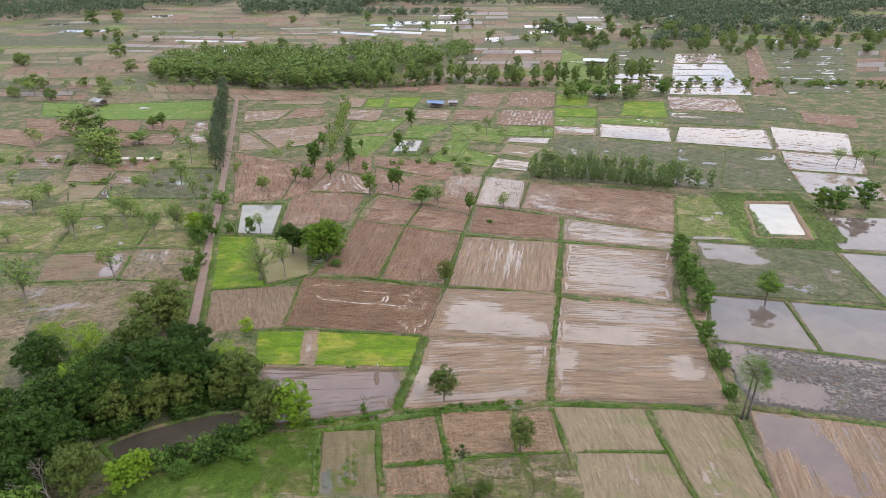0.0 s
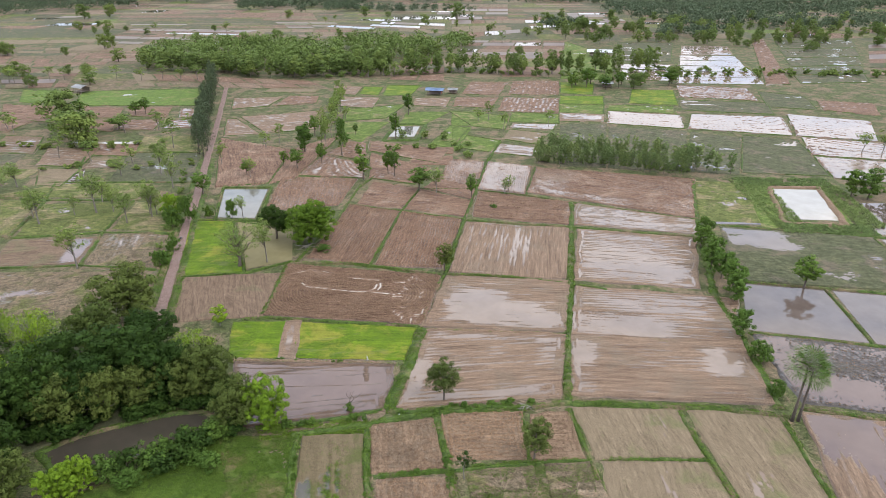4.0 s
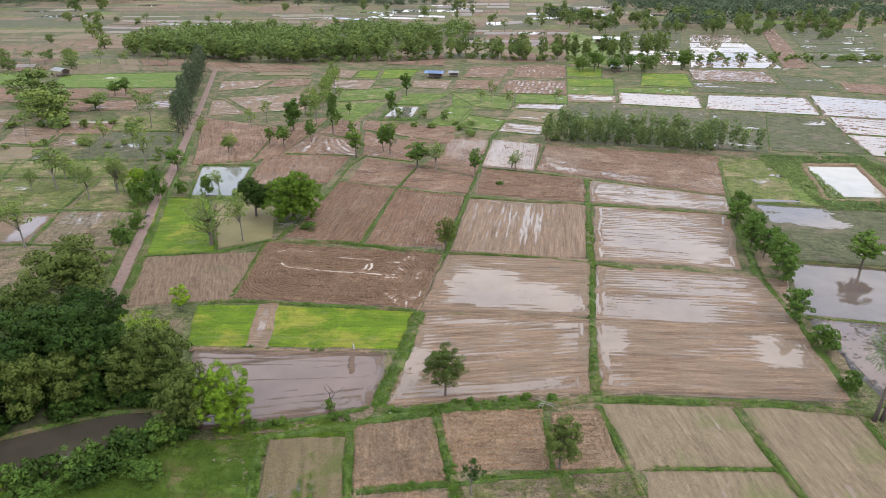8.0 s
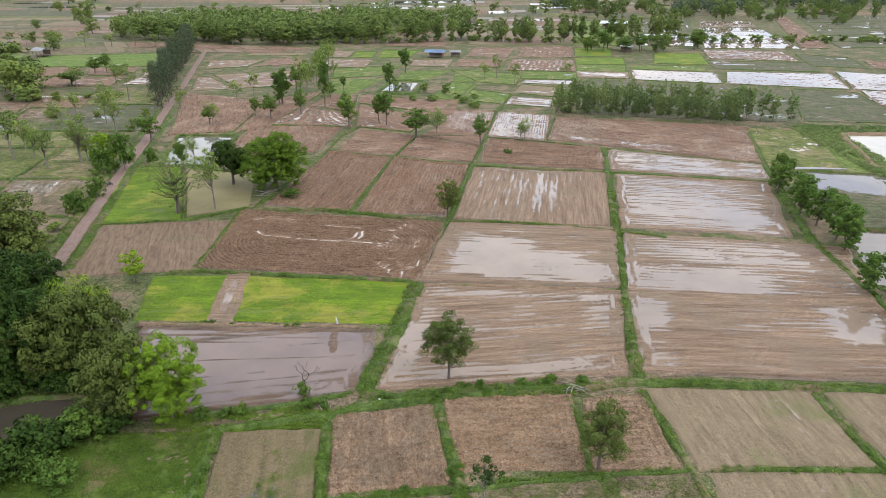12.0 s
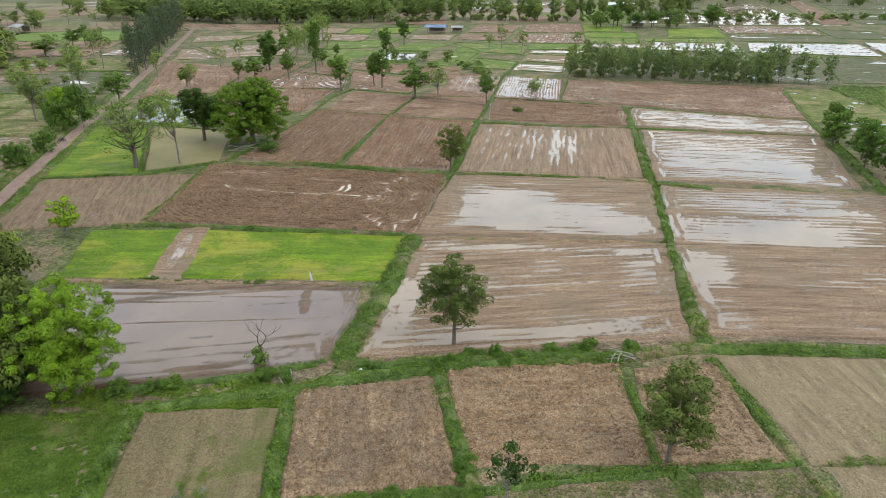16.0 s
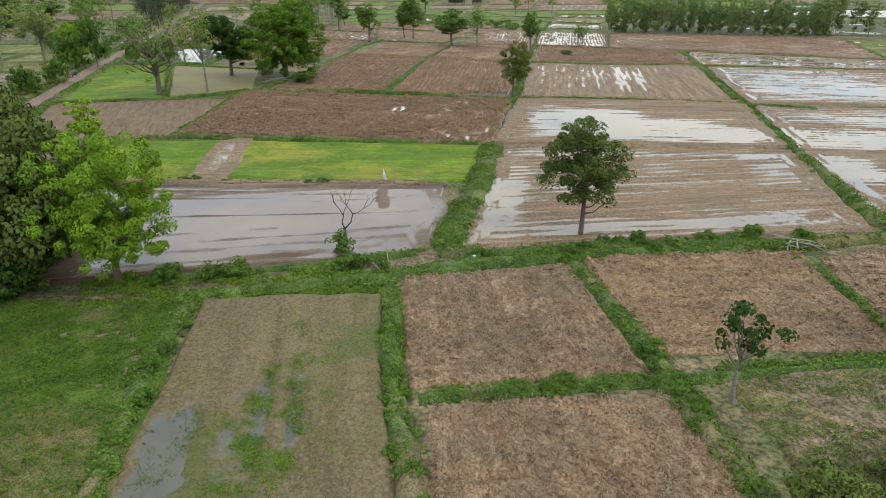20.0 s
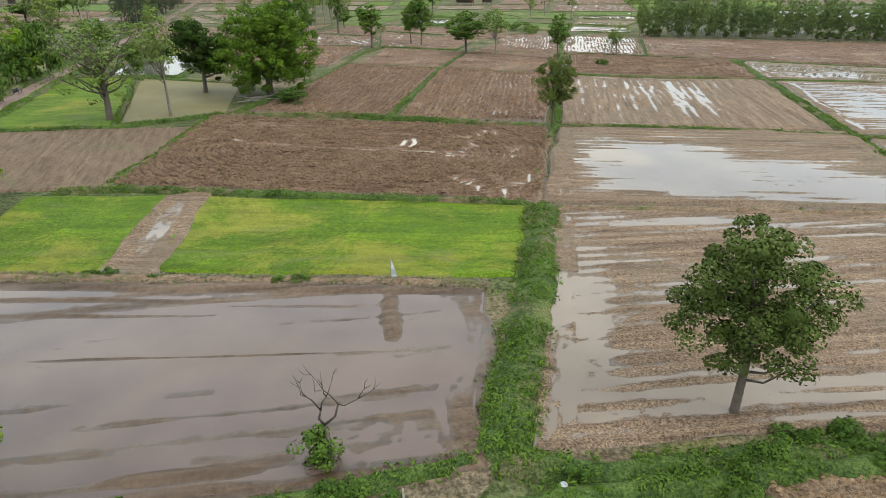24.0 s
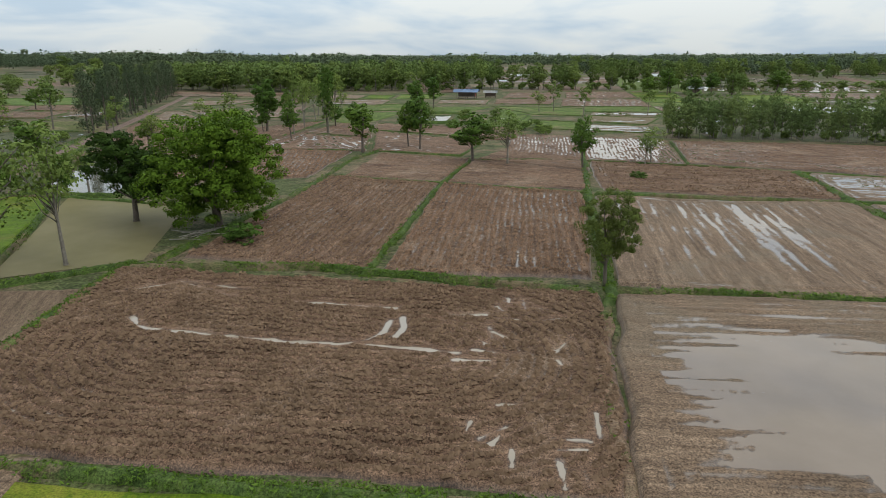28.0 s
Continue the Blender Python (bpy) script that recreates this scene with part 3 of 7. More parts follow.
def bund(line, width, height, kind):
    """A low earth bank along a line, uneven, grown over or bare."""
    width *= 0.66
    pts = [np.array(p, float) for p in line]
    far = min(p[1] for p in pts) > 190
    step = 2.5 if far else 0.45
    along, seed = [], len(bpy.data.objects) % 97
    for a, b in zip(pts, pts[1:]):
        k = max(1, int(np.hypot(*(b - a)) / step))
        along += [a + (b - a) * i / k for i in range(k)]
    along.append(pts[-1])
    along = np.array(along)
    mid = along.mean(0)
    t = np.gradient(along, axis=0)
    t /= np.hypot(t[:, 0], t[:, 1])[:, None] + 1e-9
    nrm = np.stack([-t[:, 1], t[:, 0]], -1)
    s = np.arange(len(along)) * step
    wob = (fbm(s / 4, s * 0, seed) - 0.5) * 0.6 * (not far)
    wide = width * (0.72 + 0.6 * fbm(s / 2.0, s * 0 + 5, seed + 1))
    tall = height * (0.65 + 0.7 * fbm(s / 1.6, s * 0 + 9, seed + 2))
    tall[[0, -1]] = 0.03
    rows = []
    profile = [(-0.62, -0.02), (-0.42, 0.5), (-0.18, 0.95), (0.12, 1.0), (0.40, 0.55), (0.62, -0.02)]
    for k, (o, z) in enumerate(profile):
        jit = (vnoise(s / 0.9, s * 0 + k * 3, seed + 5) - 0.5) * (0.25 if not far else 0)
        xy = along + nrm * ((o + jit) * wide + wob)[:, None] - mid
        rows.append(np.concatenate([xy, (z * tall * (1 + 0.5 * jit * (z > 0.3)))[:, None]], 1))
    n, w = len(along), len(profile)
    verts = np.stack(rows, 1).reshape(-1, 3)
    i = np.arange(n - 1)[:, None] * w + np.arange(w - 1)[None, :]
    faces = np.stack([i, i + w, i + w + 1, i + 1], -1).reshape(-1, 4)
    ob = new("earth_bund", mesh_from("bund", verts, faces, MAT["bund_soil" if kind == "soil" else "bund_grass"], True))
    ob.location = (mid[0], mid[1], 0)
    says = {"grass": "low earth bund overgrown with green grass", "soil": "bare brown earth bund with sparse weeds", "mixed": "weedy earth bund with bare soil patches"}
    tagged(ob, says[kind], "bund", "field bunds", "structure")
    if not far:
        GRASS_SPOTS.append((along, nrm, wide, tall, kind))


def track(line, width):
    pts = np.array(line)
    seg = []
    for a, b in zip(pts, pts[1:]):
        k = max(1, int(np.hypot(*(b - a)) / 3))
        seg += [a + (b - a) * i / k for i in range(k)]
    seg = np.array(seg + [pts[-1]])
    t = np.gradient(seg, axis=0)
    t /= np.hypot(t[:, 0], t[:, 1])[:, None]
    nrm = np.stack([-t[:, 1], t[:, 0]], -1)
    prof = [(-0.75, 0.0), (-0.5, 0.16), (-0.3, 0.12), (0, 0.19), (0.3, 0.12), (0.5, 0.16), (0.75, 0.0)]
    s = np.arange(len(seg))
    rows = [np.concatenate([seg + nrm * (o * width + 0.35 * (vnoise(s / 2, s * 0, 3) - 0.5))[:, None], np.full((len(seg), 1), z)], 1) for o, z in prof]
    verts = np.stack(rows, 1).reshape(-1, 3)
    i = np.arange(len(seg) - 1)[:, None] * 7 + np.arange(6)[None, :]
    faces = np.stack([i, i + 7, i + 8, i + 1], -1).reshape(-1, 4)
    tagged(new("road", mesh_from("road", verts, faces, MAT["track"], True)), "narrow rutted farm track of red laterite soil", "road", kind="structure")



# fields nearest the flight path
field("grass", [(-29.2, 79.9), (-20.8, 79.9), (-23.6, 94.4), (-35.0, 93.8)], wet=0.02, res=0.4, across=0, ring=0.0)
field("olive", [(-20.4, 79.9), (-11.3, 79.8), (-12.9, 94.5), (-22.1, 94.4)], wet=0.09, res=0.15, across=1, ring=0.0, pool="clearwater", basins=[(.12, .16, .12, .24, .14), (.42, .30, .10, .26, .09), (.62, .36, .05, .22, .08)])
field("clod", [(-10.3, 87.0), (-0.4, 88.3), (-1.6, 98.5), (-11.4, 97.1)], wet=0, res=0.14, across=1, ring=0.0, clods=26)
field("clod", [(-9.0, 79.8), (1.2, 79.8), (0.6, 85.8), (-9.7, 85.3)], wet=0, res=0.14, across=1, ring=0.0, clods=26)
field("clod", [(0.9, 89.6), (12.4, 89.9), (12.8, 100.2), (0.3, 99.9)], wet=0, res=0.17, across=0, ring=0.0, clods=26)
field("clod", [(13.5, 89.9), (21.3, 90.0), (21.0, 100.5), (14.7, 100.2)], wet=0, res=0.25, across=0, ring=0.0, clods=26)
field("dryland", [(4.4, 78.4), (14.0, 78.4), (12.8, 87.9), (3.4, 87.3)], wet=0, res=0.4, across=0, ring=0.0)
field("dryland", [(15.6, 78.4), (23.3, 78.4), (22.3, 88.7), (15.5, 88.3)], wet=0, res=0.4, across=0, ring=0.0)
field("stubble", [(23.8, 90.0), (39.4, 90.4), (39.0, 101.2), (22.7, 101.5)], wet=0.02, res=0.4, across=1, ring=0.0)
field("stubble", [(23.9, 78.4), (40.4, 78.4), (39.4, 88.8), (24.2, 89.0)], wet=0.02, res=0.4, across=1, ring=0.0)
field("stubble", [(42.6, 78.4), (53.9, 78.4), (56.5, 99.2), (41.1, 100.9)], wet=0.03, res=0.4, across=1, ring=0.0)
field("harrow", [(55.5, 78.4), (79.2, 78.4), (88.0, 94.3), (60.4, 100.5)], wet=0.34, res=0.3, across=1, ring=0.0, pool="greywater", basins=[(.2,.78,.2,.26,.14),(.36,.48,.16,.26,.12),(.48,.14,.14,.22,.10)])
field("mud", [(-32.7, 97.2), (-10.4, 100.9), (-9.2, 114.3), (-38.2, 115.0)], wet=0.66, res=0.16, pool="greywater", basins=[(.25, .88, .25, .010, -.16), (.30, .78, .20, .006, -.10), (.62, .84, .12, .006, -.10), (.83, .78, .016, .16, -.22), (.56, .07, .10, .02, -.20), (.10, .46, .03, .02, -.20), (.5, .97, .5, .025, -.16), (.45, .55, .3, .006, -.10)])
field("harrow", [(-7.9, 101.6), (19.8, 104.8), (24.6, 124.6), (-3.4, 126.4)], wet=0.21, res=0.15, basins=[(.05, .35, .08, .35, .10), (.90, .75, .10, .25, .07), (.50, .09, .40, .07, .09), (.3, .93, .3, .05, .04)])
field("harrow", [(22.4, 105.1), (56.2, 102.8), (58.7, 122.1), (26.2, 124.2)], wet=0.16, res=0.2, basins=[(.06, .5, .09, .6, .10), (.84, .62, .10, .22, .15), (.4, .7, .5, .3, .05)])
field("nursery", [(-40.6, 117.1), (-31.8, 117.0), (-32.9, 129.7), (-43.4, 129.7)], wet=0.0, res=0.3, across=0, ring=0.0)
field("harrow", [(-31.5, 116.8), (-28.1, 116.7), (-29.6, 129.7), (-32.7, 129.7)], wet=0.06, res=0.2, across=0, ring=0.0)
field("nursery", [(-28.1, 117.0), (-7.4, 116.1), (-5.7, 127.4), (-29.5, 129.7)], wet=0, res=0.2, across=0, ring=0.0)
field("harrow", [(-3.4, 128.2), (24.7, 126.3), (29.5, 147.8), (0.9, 150.6)], wet=0.42, res=0.16, basins=[(.30,.42,.24,.33,.16),(.62,.3,.32,.28,.13),(.9,.12,.12,.14,.08)])
field("harrow", [(26.0, 124.9), (58.6, 121.8), (64.8, 139.5), (31.1, 146.3)], wet=0.42, res=0.2, basins=[(.3,.2,.4,.2,.10),(.5,.7,.3,.2,.06)])
field("stubblebare", [(-56.7, 129.7), (-38.5, 132.4), (-38.6, 152.3), (-63.0, 150.4)], wet=0, res=0.35, across=1, ring=0.0)
field("plough", [(-37.6, 132.8), (-5.0, 129.2), (-0.8, 151.0), (-38.0, 157.0)], wet=0.004, res=0.1, across=0, ring=0.0, clods=46, loops=True, pool="palewater", ruts=[([(-32.7, 147.4), (-31.8, 145.9), (-30.9, 145.4), (-25.4, 144.2), (-21.6, 143.4), (-18.1, 143.0), (-16.5, 143.6), (-15.5, 144.8), (-15.3, 146.6)], 0.17, 0.16), ([(-16.4, 143.0), (-13.9, 142.5), (-10.9, 141.8)], 0.15, 0.14), ([(-14.4, 147.2), (-14.3, 145.5), (-14.7, 144.1)], 0.15, 0.15), ([(-11.1, 140.9), (-9.1, 140.8)], 0.12, 0.16), ([(-9.9, 142.2), (-7.7, 141.6)], 0.12, 0.16), ([(-8.8, 146.2), (-8.7, 144.0)], 0.12, 0.15), ([(-6.1, 150.8), (-6.1, 148.6)], 0.15, 0.15), ([(-7.1, 150.8), (-7.2, 148.8)], 0.12, 0.15), ([(-5.2, 146.6), (-3.8, 147.0)], 0.12, 0.14), ([(-3.8, 144.0), (-5.0, 142.0)], 0.12, 0.14), ([(-7.6, 146.9), (-6.9, 146.8)], 0.12, 0.15), ([(-10.4, 134.4), (-10.6, 133.6)], 0.12, 0.16), ([(-10.0, 133.0), (-8.7, 133.9)], 0.15, 0.15), ([(-8.6, 132.1), (-8.7, 130.9)], 0.15, 0.15), ([(-4.2, 135.1), (-4.5, 133.0)], 0.12, 0.15), ([(-7.8, 130.7), (-7.9, 129.4)], 0.15, 0.15), ([(-6.6, 131.3), (-6.7, 129.4)], 0.12, 0.14), ([(-22.1, 150.0), (-15.1, 148.8)], 0.12, 0.11), ([(-11.2, 147.6), (-8.9, 147.6)], 0.15, 0.12), ([(-5.2, 140.9), (-5.0, 140.3)], 0.25, 0.15), ([(-8.0, 149.1), (-7.7, 148.4)], 0.12, 0.10), ([(-5.6, 149.1), (-4.9, 148.6)], 0.09, 0.10), ([(-8.6, 144.8), (-7.9, 144.0)], 0.11, 0.10), ([(-9.6, 144.0), (-9.2, 143.0)], 0.09, 0.10), ([(-11.2, 139.9), (-9.0, 139.8)], 0.09, 0.10), ([(-9.0, 135.9), (-7.7, 136.0)], 0.09, 0.10), ([(-6.7, 133.0), (-5.0, 132.7)], 0.10, 0.10), ([(-6.6, 132.1), (-5.3, 132.1)], 0.09, 0.10), ([(-9.5, 132.5), (-9.1, 133.2)], 0.09, 0.10), ([(-5.7, 130.9), (-5.7, 129.5)], 0.15, 0.10), ([(-36.2, 151.9), (-31.9, 154.4), (-26.5, 152.5)], 0.09, 0.10), ([(-32.3, 154.4), (-26.8, 150.8)], 0.06, 0.10)])
field("harrow", [(1.9, 153.6), (29.1, 149.7), (35.2, 180.5), (7.1, 184.9)], wet=0.075, res=0.16, across=1, basins=[(.40, .62, .32, .34, .05), (.52, .55, .035, .42, .08), (.62, .5, .03, .3, .05)])
field("harrow", [(31.5, 149.4), (59.0, 145.0), (68.4, 173.7), (38.1, 180.1)], wet=0.48, res=0.2, basins=[(.35,.5,.35,.45,.06),(.75,.2,.2,.2,.07)])
field("nursery", [(-62.8, 152.3), (-48.9, 154.0), (-60.9, 186.3), (-72.8, 187.3)], wet=0, res=0.3, across=0, ring=0.0)
field("murk", [(-47.9, 154.9), (-37.8, 160.0), (-41.9, 180.3), (-59.0, 185.9)], wet=0.95, res=0.5, across=0, ring=0.0, pool="siltwater")
field("plough", [(-33.9, 161.9), (-18.1, 157.5), (-13.4, 193.3), (-28.2, 198.8)], wet=0.04, res=0.2, across=1, ring=0.0, clods=20)
field("plough", [(-16.4, 157.2), (-0.4, 155.7), (5.4, 187.6), (-11.8, 193.3)], wet=0.06, res=0.2, across=1, ring=0.0, clods=20)
field("plough", [(-52.8, 195.0), (-32.2, 199.4), (-29.7, 224.3), (-55.2, 226.2)], wet=0.12, res=0.3, across=1, ring=0.0, clods=6)
field("plough", [(-26.1, 200.4), (-12.7, 196.8), (-7.9, 215.4), (-23.1, 221.2)], wet=0.05, res=0.35, across=0, ring=0.0)
field("plough", [(-10.6, 196.2), (6.4, 190.3), (9.1, 202.5), (-6.8, 214.1)], wet=0.03, res=0.35, across=0, ring=0.0)
field("plough", [(-5.9, 216.0), (9.5, 204.7), (11.3, 215.9), (-1.8, 224.5)], wet=0.02, res=0.4, across=0, ring=0.0)
field("plough", [(9.2, 189.9), (36.0, 183.9), (39.4, 201.9), (12.3, 211.6)], wet=0.03, res=0.3, across=0, ring=0.0, clods=6)
field("harrow", [(38.3, 183.9), (69.5, 177.2), (73.7, 187.4), (42.1, 200.8)], wet=0.4, res=0.35, across=0, ring=0.0)
field("plough", [(11.9, 215.3), (26.4, 210.4), (32.4, 240.0), (17.1, 245.7)], wet=0.55, res=0.3, across=1, ring=0.0)
field("plough", [(27.9, 211.6), (73.6, 189.3), (86.0, 225.0), (34.4, 237.6)], wet=0.22, res=0.3, basins=[(.12, .6, .14, .5, .10), (.45, .12, .4, .1, .06)])
field("plough", [(-0.7, 225.2), (11.1, 216.6), (15.5, 245.7), (2.9, 248.3)], wet=0.28, res=0.35, across=1, ring=0.0)
field("pond", [(-65.7, 188.9), (-54.7, 188.4), (-57.2, 213.8), (-71.3, 213.8)], wet=1, res=1, across=0, ring=0.0)

# fields by the eastern tree row and beyond it
field("lea", [(75.5, 188.4), (91.7, 185.7), (101.9, 220.7), (85.8, 223.1)], wet=0.04, res=0.5, across=0, ring=0.0)
field("pond", [(101.3, 188.4), (115.6, 187.1), (123.1, 214.3), (108.9, 215.5)], wet=1, res=1, across=0, ring=0.0, pool="milkwater")
field("weedy", [(69.8, 149.3), (111.5, 143.2), (117.1, 174.3), (79.0, 182.2)], wet=0.16, res=0.4, across=0, ring=0.0, pool="murkwater", basins=[(.2,.8,.25,.2,.1)])
field("murk", [(62.7, 126.8), (84.6, 121.9), (87.5, 145.0), (70.0, 148.0)], wet=0.97, res=0.7, across=0, ring=0.0)
field("murk", [(85.7, 121.7), (105.0, 116.0), (117.5, 138.4), (89.4, 144.7)], wet=0.95, res=0.7, across=0, ring=0.0)
field("lumpy", [(62.0, 103.3), (91.9, 96.9), (102.2, 115.6), (62.8, 124.9)], wet=0.36, res=0.24, across=0, ring=0.0, pool="greywater", clods=3, basins=[(.25,.22,.22,.2,.16),(.06,.6,.1,.4,.1)])
field("murk", [(117.7, 177.2), (144.6, 173.9), (159.3, 200.9), (129.7, 201.9)], wet=0.95, res=0.8, across=0, ring=0.0)
field("murk", [(115.0, 145.6), (128.1, 145.6), (144.1, 173.1), (118.9, 173.9)], wet=0.95, res=0.8, across=0, ring=0.0)
field("weedy", [(106.4, 232.8), (135.7, 229.0), (149.1, 278.1), (129.4, 285.8)], wet=0.03, res=0.9, across=0, ring=0.4)
field("plough", [(76.0, 307.1), (108.2, 297.3), (115.2, 323.6), (82.3, 332.6)], wet=0.82, res=0.6, across=0, ring=0.4, pool="water")
field("plough", [(109.9, 297.3), (150.5, 285.0), (162.8, 320.2), (121.4, 326.2)], wet=0.82, res=0.6, across=0, ring=0.4, pool="water")
field("plough", [(152.5, 285.0), (181.5, 275.5), (200.4, 311.9), (168.3, 326.7)], wet=0.82, res=0.6, across=0, ring=0.4, pool="water")
field("plough", [(143.0, 255.2), (171.1, 247.6), (183.5, 271.9), (152.8, 282.1)], wet=0.68, res=0.6, across=0, ring=0.4, pool="water")
field("plough", [(135.8, 226.4), (161.2, 218.0), (169.0, 244.5), (142.8, 252.8)], wet=0.82, res=0.6, across=0, ring=0.4, pool="water")
field("plough", [(130.8, 369.7), (169.1, 358.6), (178.5, 395.6), (140.0, 405.0)], wet=0.3, res=0.9, across=0, ring=0.5)
field("weedy", [(120.4, 335.7), (161.9, 326.7), (171.4, 354.0), (126.7, 361.3)], wet=0.05, res=1, across=0, ring=0.5)
field("weedy", [(167.3, 344.8), (189.0, 336.5), (200.1, 372.2), (181.1, 386.2)], wet=0.02, res=1, across=0, ring=0.5)
field("plough", [(191.7, 336.5), (212.9, 323.3), (226.8, 353.0), (200.8, 360.6)], wet=0.02, res=1, across=0, ring=0.5)
field("plough", [(143.5, 411.2), (194.9, 407.8), (201.5, 431.8), (151.2, 433.4)], wet=0.8, res=1.0, across=0, ring=0.5, pool="water")
field("plough", [(152.0, 435.7), (200.8, 431.8), (207.3, 453.7), (158.9, 455.5)], wet=0.8, res=1.0, across=0, ring=0.5, pool="water")
field("plough", [(159.8, 458.1), (207.3, 453.7), (212.9, 477.8), (167.5, 479.9)], wet=0.8, res=1.0, across=0, ring=0.5, pool="water")
field("plough", [(168.5, 482.8), (212.6, 477.8), (220.9, 504.7), (177.0, 507.1)], wet=0.8, res=1.0, across=0, ring=0.5, pool="water")
field("plough", [(178.1, 510.3), (220.5, 504.7), (227.8, 531.3), (186.4, 534.1)], wet=0.8, res=1.0, across=0, ring=0.5, pool="water")
field("harrow", [(187.6, 537.6), (230.0, 538.4), (247.5, 593.9), (207.0, 593.1)], wet=0.5, res=1.5, across=0, ring=0.5)
field("plough", [(110.3, 423.7), (141.0, 419.7), (147.2, 438.0), (116.7, 439.9)], wet=0.8, res=1.2, across=0, ring=0.5)
field("plough", [(115.8, 444.8), (148.0, 440.4), (154.8, 460.6), (122.7, 462.7)], wet=0.8, res=1.2, across=0, ring=0.5)
field("plough", [(121.9, 468.1), (155.7, 463.2), (163.2, 485.6), (129.4, 488.0)], wet=0.8, res=1.2, across=0, ring=0.5)
field("plough", [(196.5, 409.9), (210.8, 408.0), (301.6, 642.0), (289.1, 641.7)], wet=0.02, res=1.5, across=0, ring=0.5)
field("weedy", [(219.0, 412.3), (263.9, 417.1), (278.7, 447.3), (229.6, 441.6)], wet=0.08, res=2, across=0, ring=0.5)
field("weedy", [(231.9, 444.1), (281.7, 449.8), (299.0, 485.0), (244.4, 478.4)], wet=0.08, res=2, across=0, ring=0.5)
field("weedy", [(247.0, 481.2), (302.4, 487.9), (323.1, 529.6), (261.9, 521.7)], wet=0.08, res=2, across=0, ring=0.5)
field("weedy", [(264.9, 525.1), (327.0, 533.2), (352.1, 583.3), (282.9, 573.7)], wet=0.08, res=2, across=0, ring=0.5)
field("weedy", [(286.4, 577.8), (356.6, 587.6), (387.7, 649.1), (308.6, 637.2)], wet=0.08, res=2, across=0, ring=0.5)
field("nursery", [(61.4, 351.2), (83.9, 348.4), (88.8, 370.9), (65.1, 372.3)], wet=0, res=1, across=0, ring=0.5)
field("nursery", [(66.4, 379.3), (83.9, 376.0), (93.3, 414.8), (72.5, 414.5)], wet=0, res=1, across=0, ring=0.5)
field("nursery", [(98.2, 353.1), (122.3, 347.3), (133.3, 389.3), (109.9, 390.9)], wet=0, res=1, across=0, ring=0.5)
field("turf", [(57.9, 330.9), (78.0, 325.8), (83.6, 346.9), (61.2, 349.6)], wet=0.02, res=1, across=0, ring=0.5)
field("harrow", [(54.5, 311.7), (75.3, 309.5), (79.3, 325.8), (57.6, 329.6)], wet=0.25, res=1, across=0, ring=0.5)
field("turf", [(82.9, 335.3), (114.0, 327.5), (118.5, 344.3), (86.2, 348.4)], wet=0.05, res=1, across=0, ring=0.5)
field("turf", [(74.9, 427.7), (106.5, 423.6), (132.3, 526.1), (112.5, 627.8)], wet=0.02, res=2, across=0, ring=0.5)
field("weedy", [(134.7, 503.2), (169.3, 503.8), (208.5, 620.3), (158.3, 619.2)], wet=0.1, res=2, across=0, ring=0.5)
# shallow ditch beside the pond
field("murk", [(92.2, 194.9), (93.3, 194.9), (99.7, 215.8), (98.8, 215.8)], wet=1, pool="murkwater")
field("murk", [(90.5, 184.9), (92.3, 184.9), (93.2, 194.4), (92.0, 194.4)], wet=1, pool="murkwater")
field("murk", [(78.4, 184.4), (91.6, 184.0), (92.4, 185.8), (79.1, 186.1)], wet=1, pool="murkwater")

# fields in the middle distance
field("harrow", [(-92.9, 282.9), (-78.1, 286.1), (-96.9, 315.1), (-101.4, 315.0)], wet=0.05, res=0.7, across=0, ring=0.4)
field("harrow", [(-76.6, 288.1), (-55.6, 294.7), (-59.2, 333.8), (-96.0, 318.8)], wet=0.04, res=0.8, across=0, ring=0.4)
field("plough", [(-75.1, 216.6), (-58.7, 220.3), (-59.6, 262.0), (-93.0, 279.0)], wet=0.0, res=0.7, across=1, ring=0.4)
field("plough", [(-58.1, 220.9), (-50.7, 222.8), (-43.6, 284.3), (-58.9, 263.7)], wet=0.0, res=0.7, across=1, ring=0.4)
field("plough", [(-51.1, 228.5), (-27.1, 226.1), (-28.0, 243.2), (-45.5, 253.8)], wet=0.22, res=0.6, across=1, ring=0.4)
field("plough", [(-44.6, 255.4), (-28.3, 246.1), (-31.1, 271.0), (-39.1, 274.7)], wet=0.03, res=0.7, across=1, ring=0.4)
field("plough", [(-25.3, 226.1), (-9.4, 219.4), (-4.4, 237.6), (-27.9, 257.2)], wet=0.02, res=0.7, across=0, ring=0.4)
field("plough", [(-28.9, 260.5), (-1.6, 243.3), (2.6, 262.4), (-29.4, 274.7)], wet=0.02, res=0.7, across=0, ring=0.4)
field("turf", [(-5.4, 269.4), (3.6, 265.0), (12.0, 297.5), (3.5, 301.8)], wet=0.02, res=0.8, across=0, ring=0.4)
field("turf", [(13.4, 301.9), (27.9, 295.4), (32.4, 321.4), (3.3, 333.1)], wet=0.0, res=0.9, across=0, ring=0.4)
field("turf", [(6.2, 265.1), (19.8, 258.4), (24.5, 276.1), (10.4, 284.8)], wet=0.02, res=0.8, across=0, ring=0.4)
field("stubble", [(25.2, 279.0), (38.2, 270.7), (46.7, 288.2), (29.8, 295.4)], wet=0.06, res=0.8, across=0, ring=0.4)
field("harrow", [(18.5, 258.3), (34.6, 252.8), (37.5, 266.2), (23.8, 271.5)], wet=0.4, res=0.8, across=0, ring=0.4)
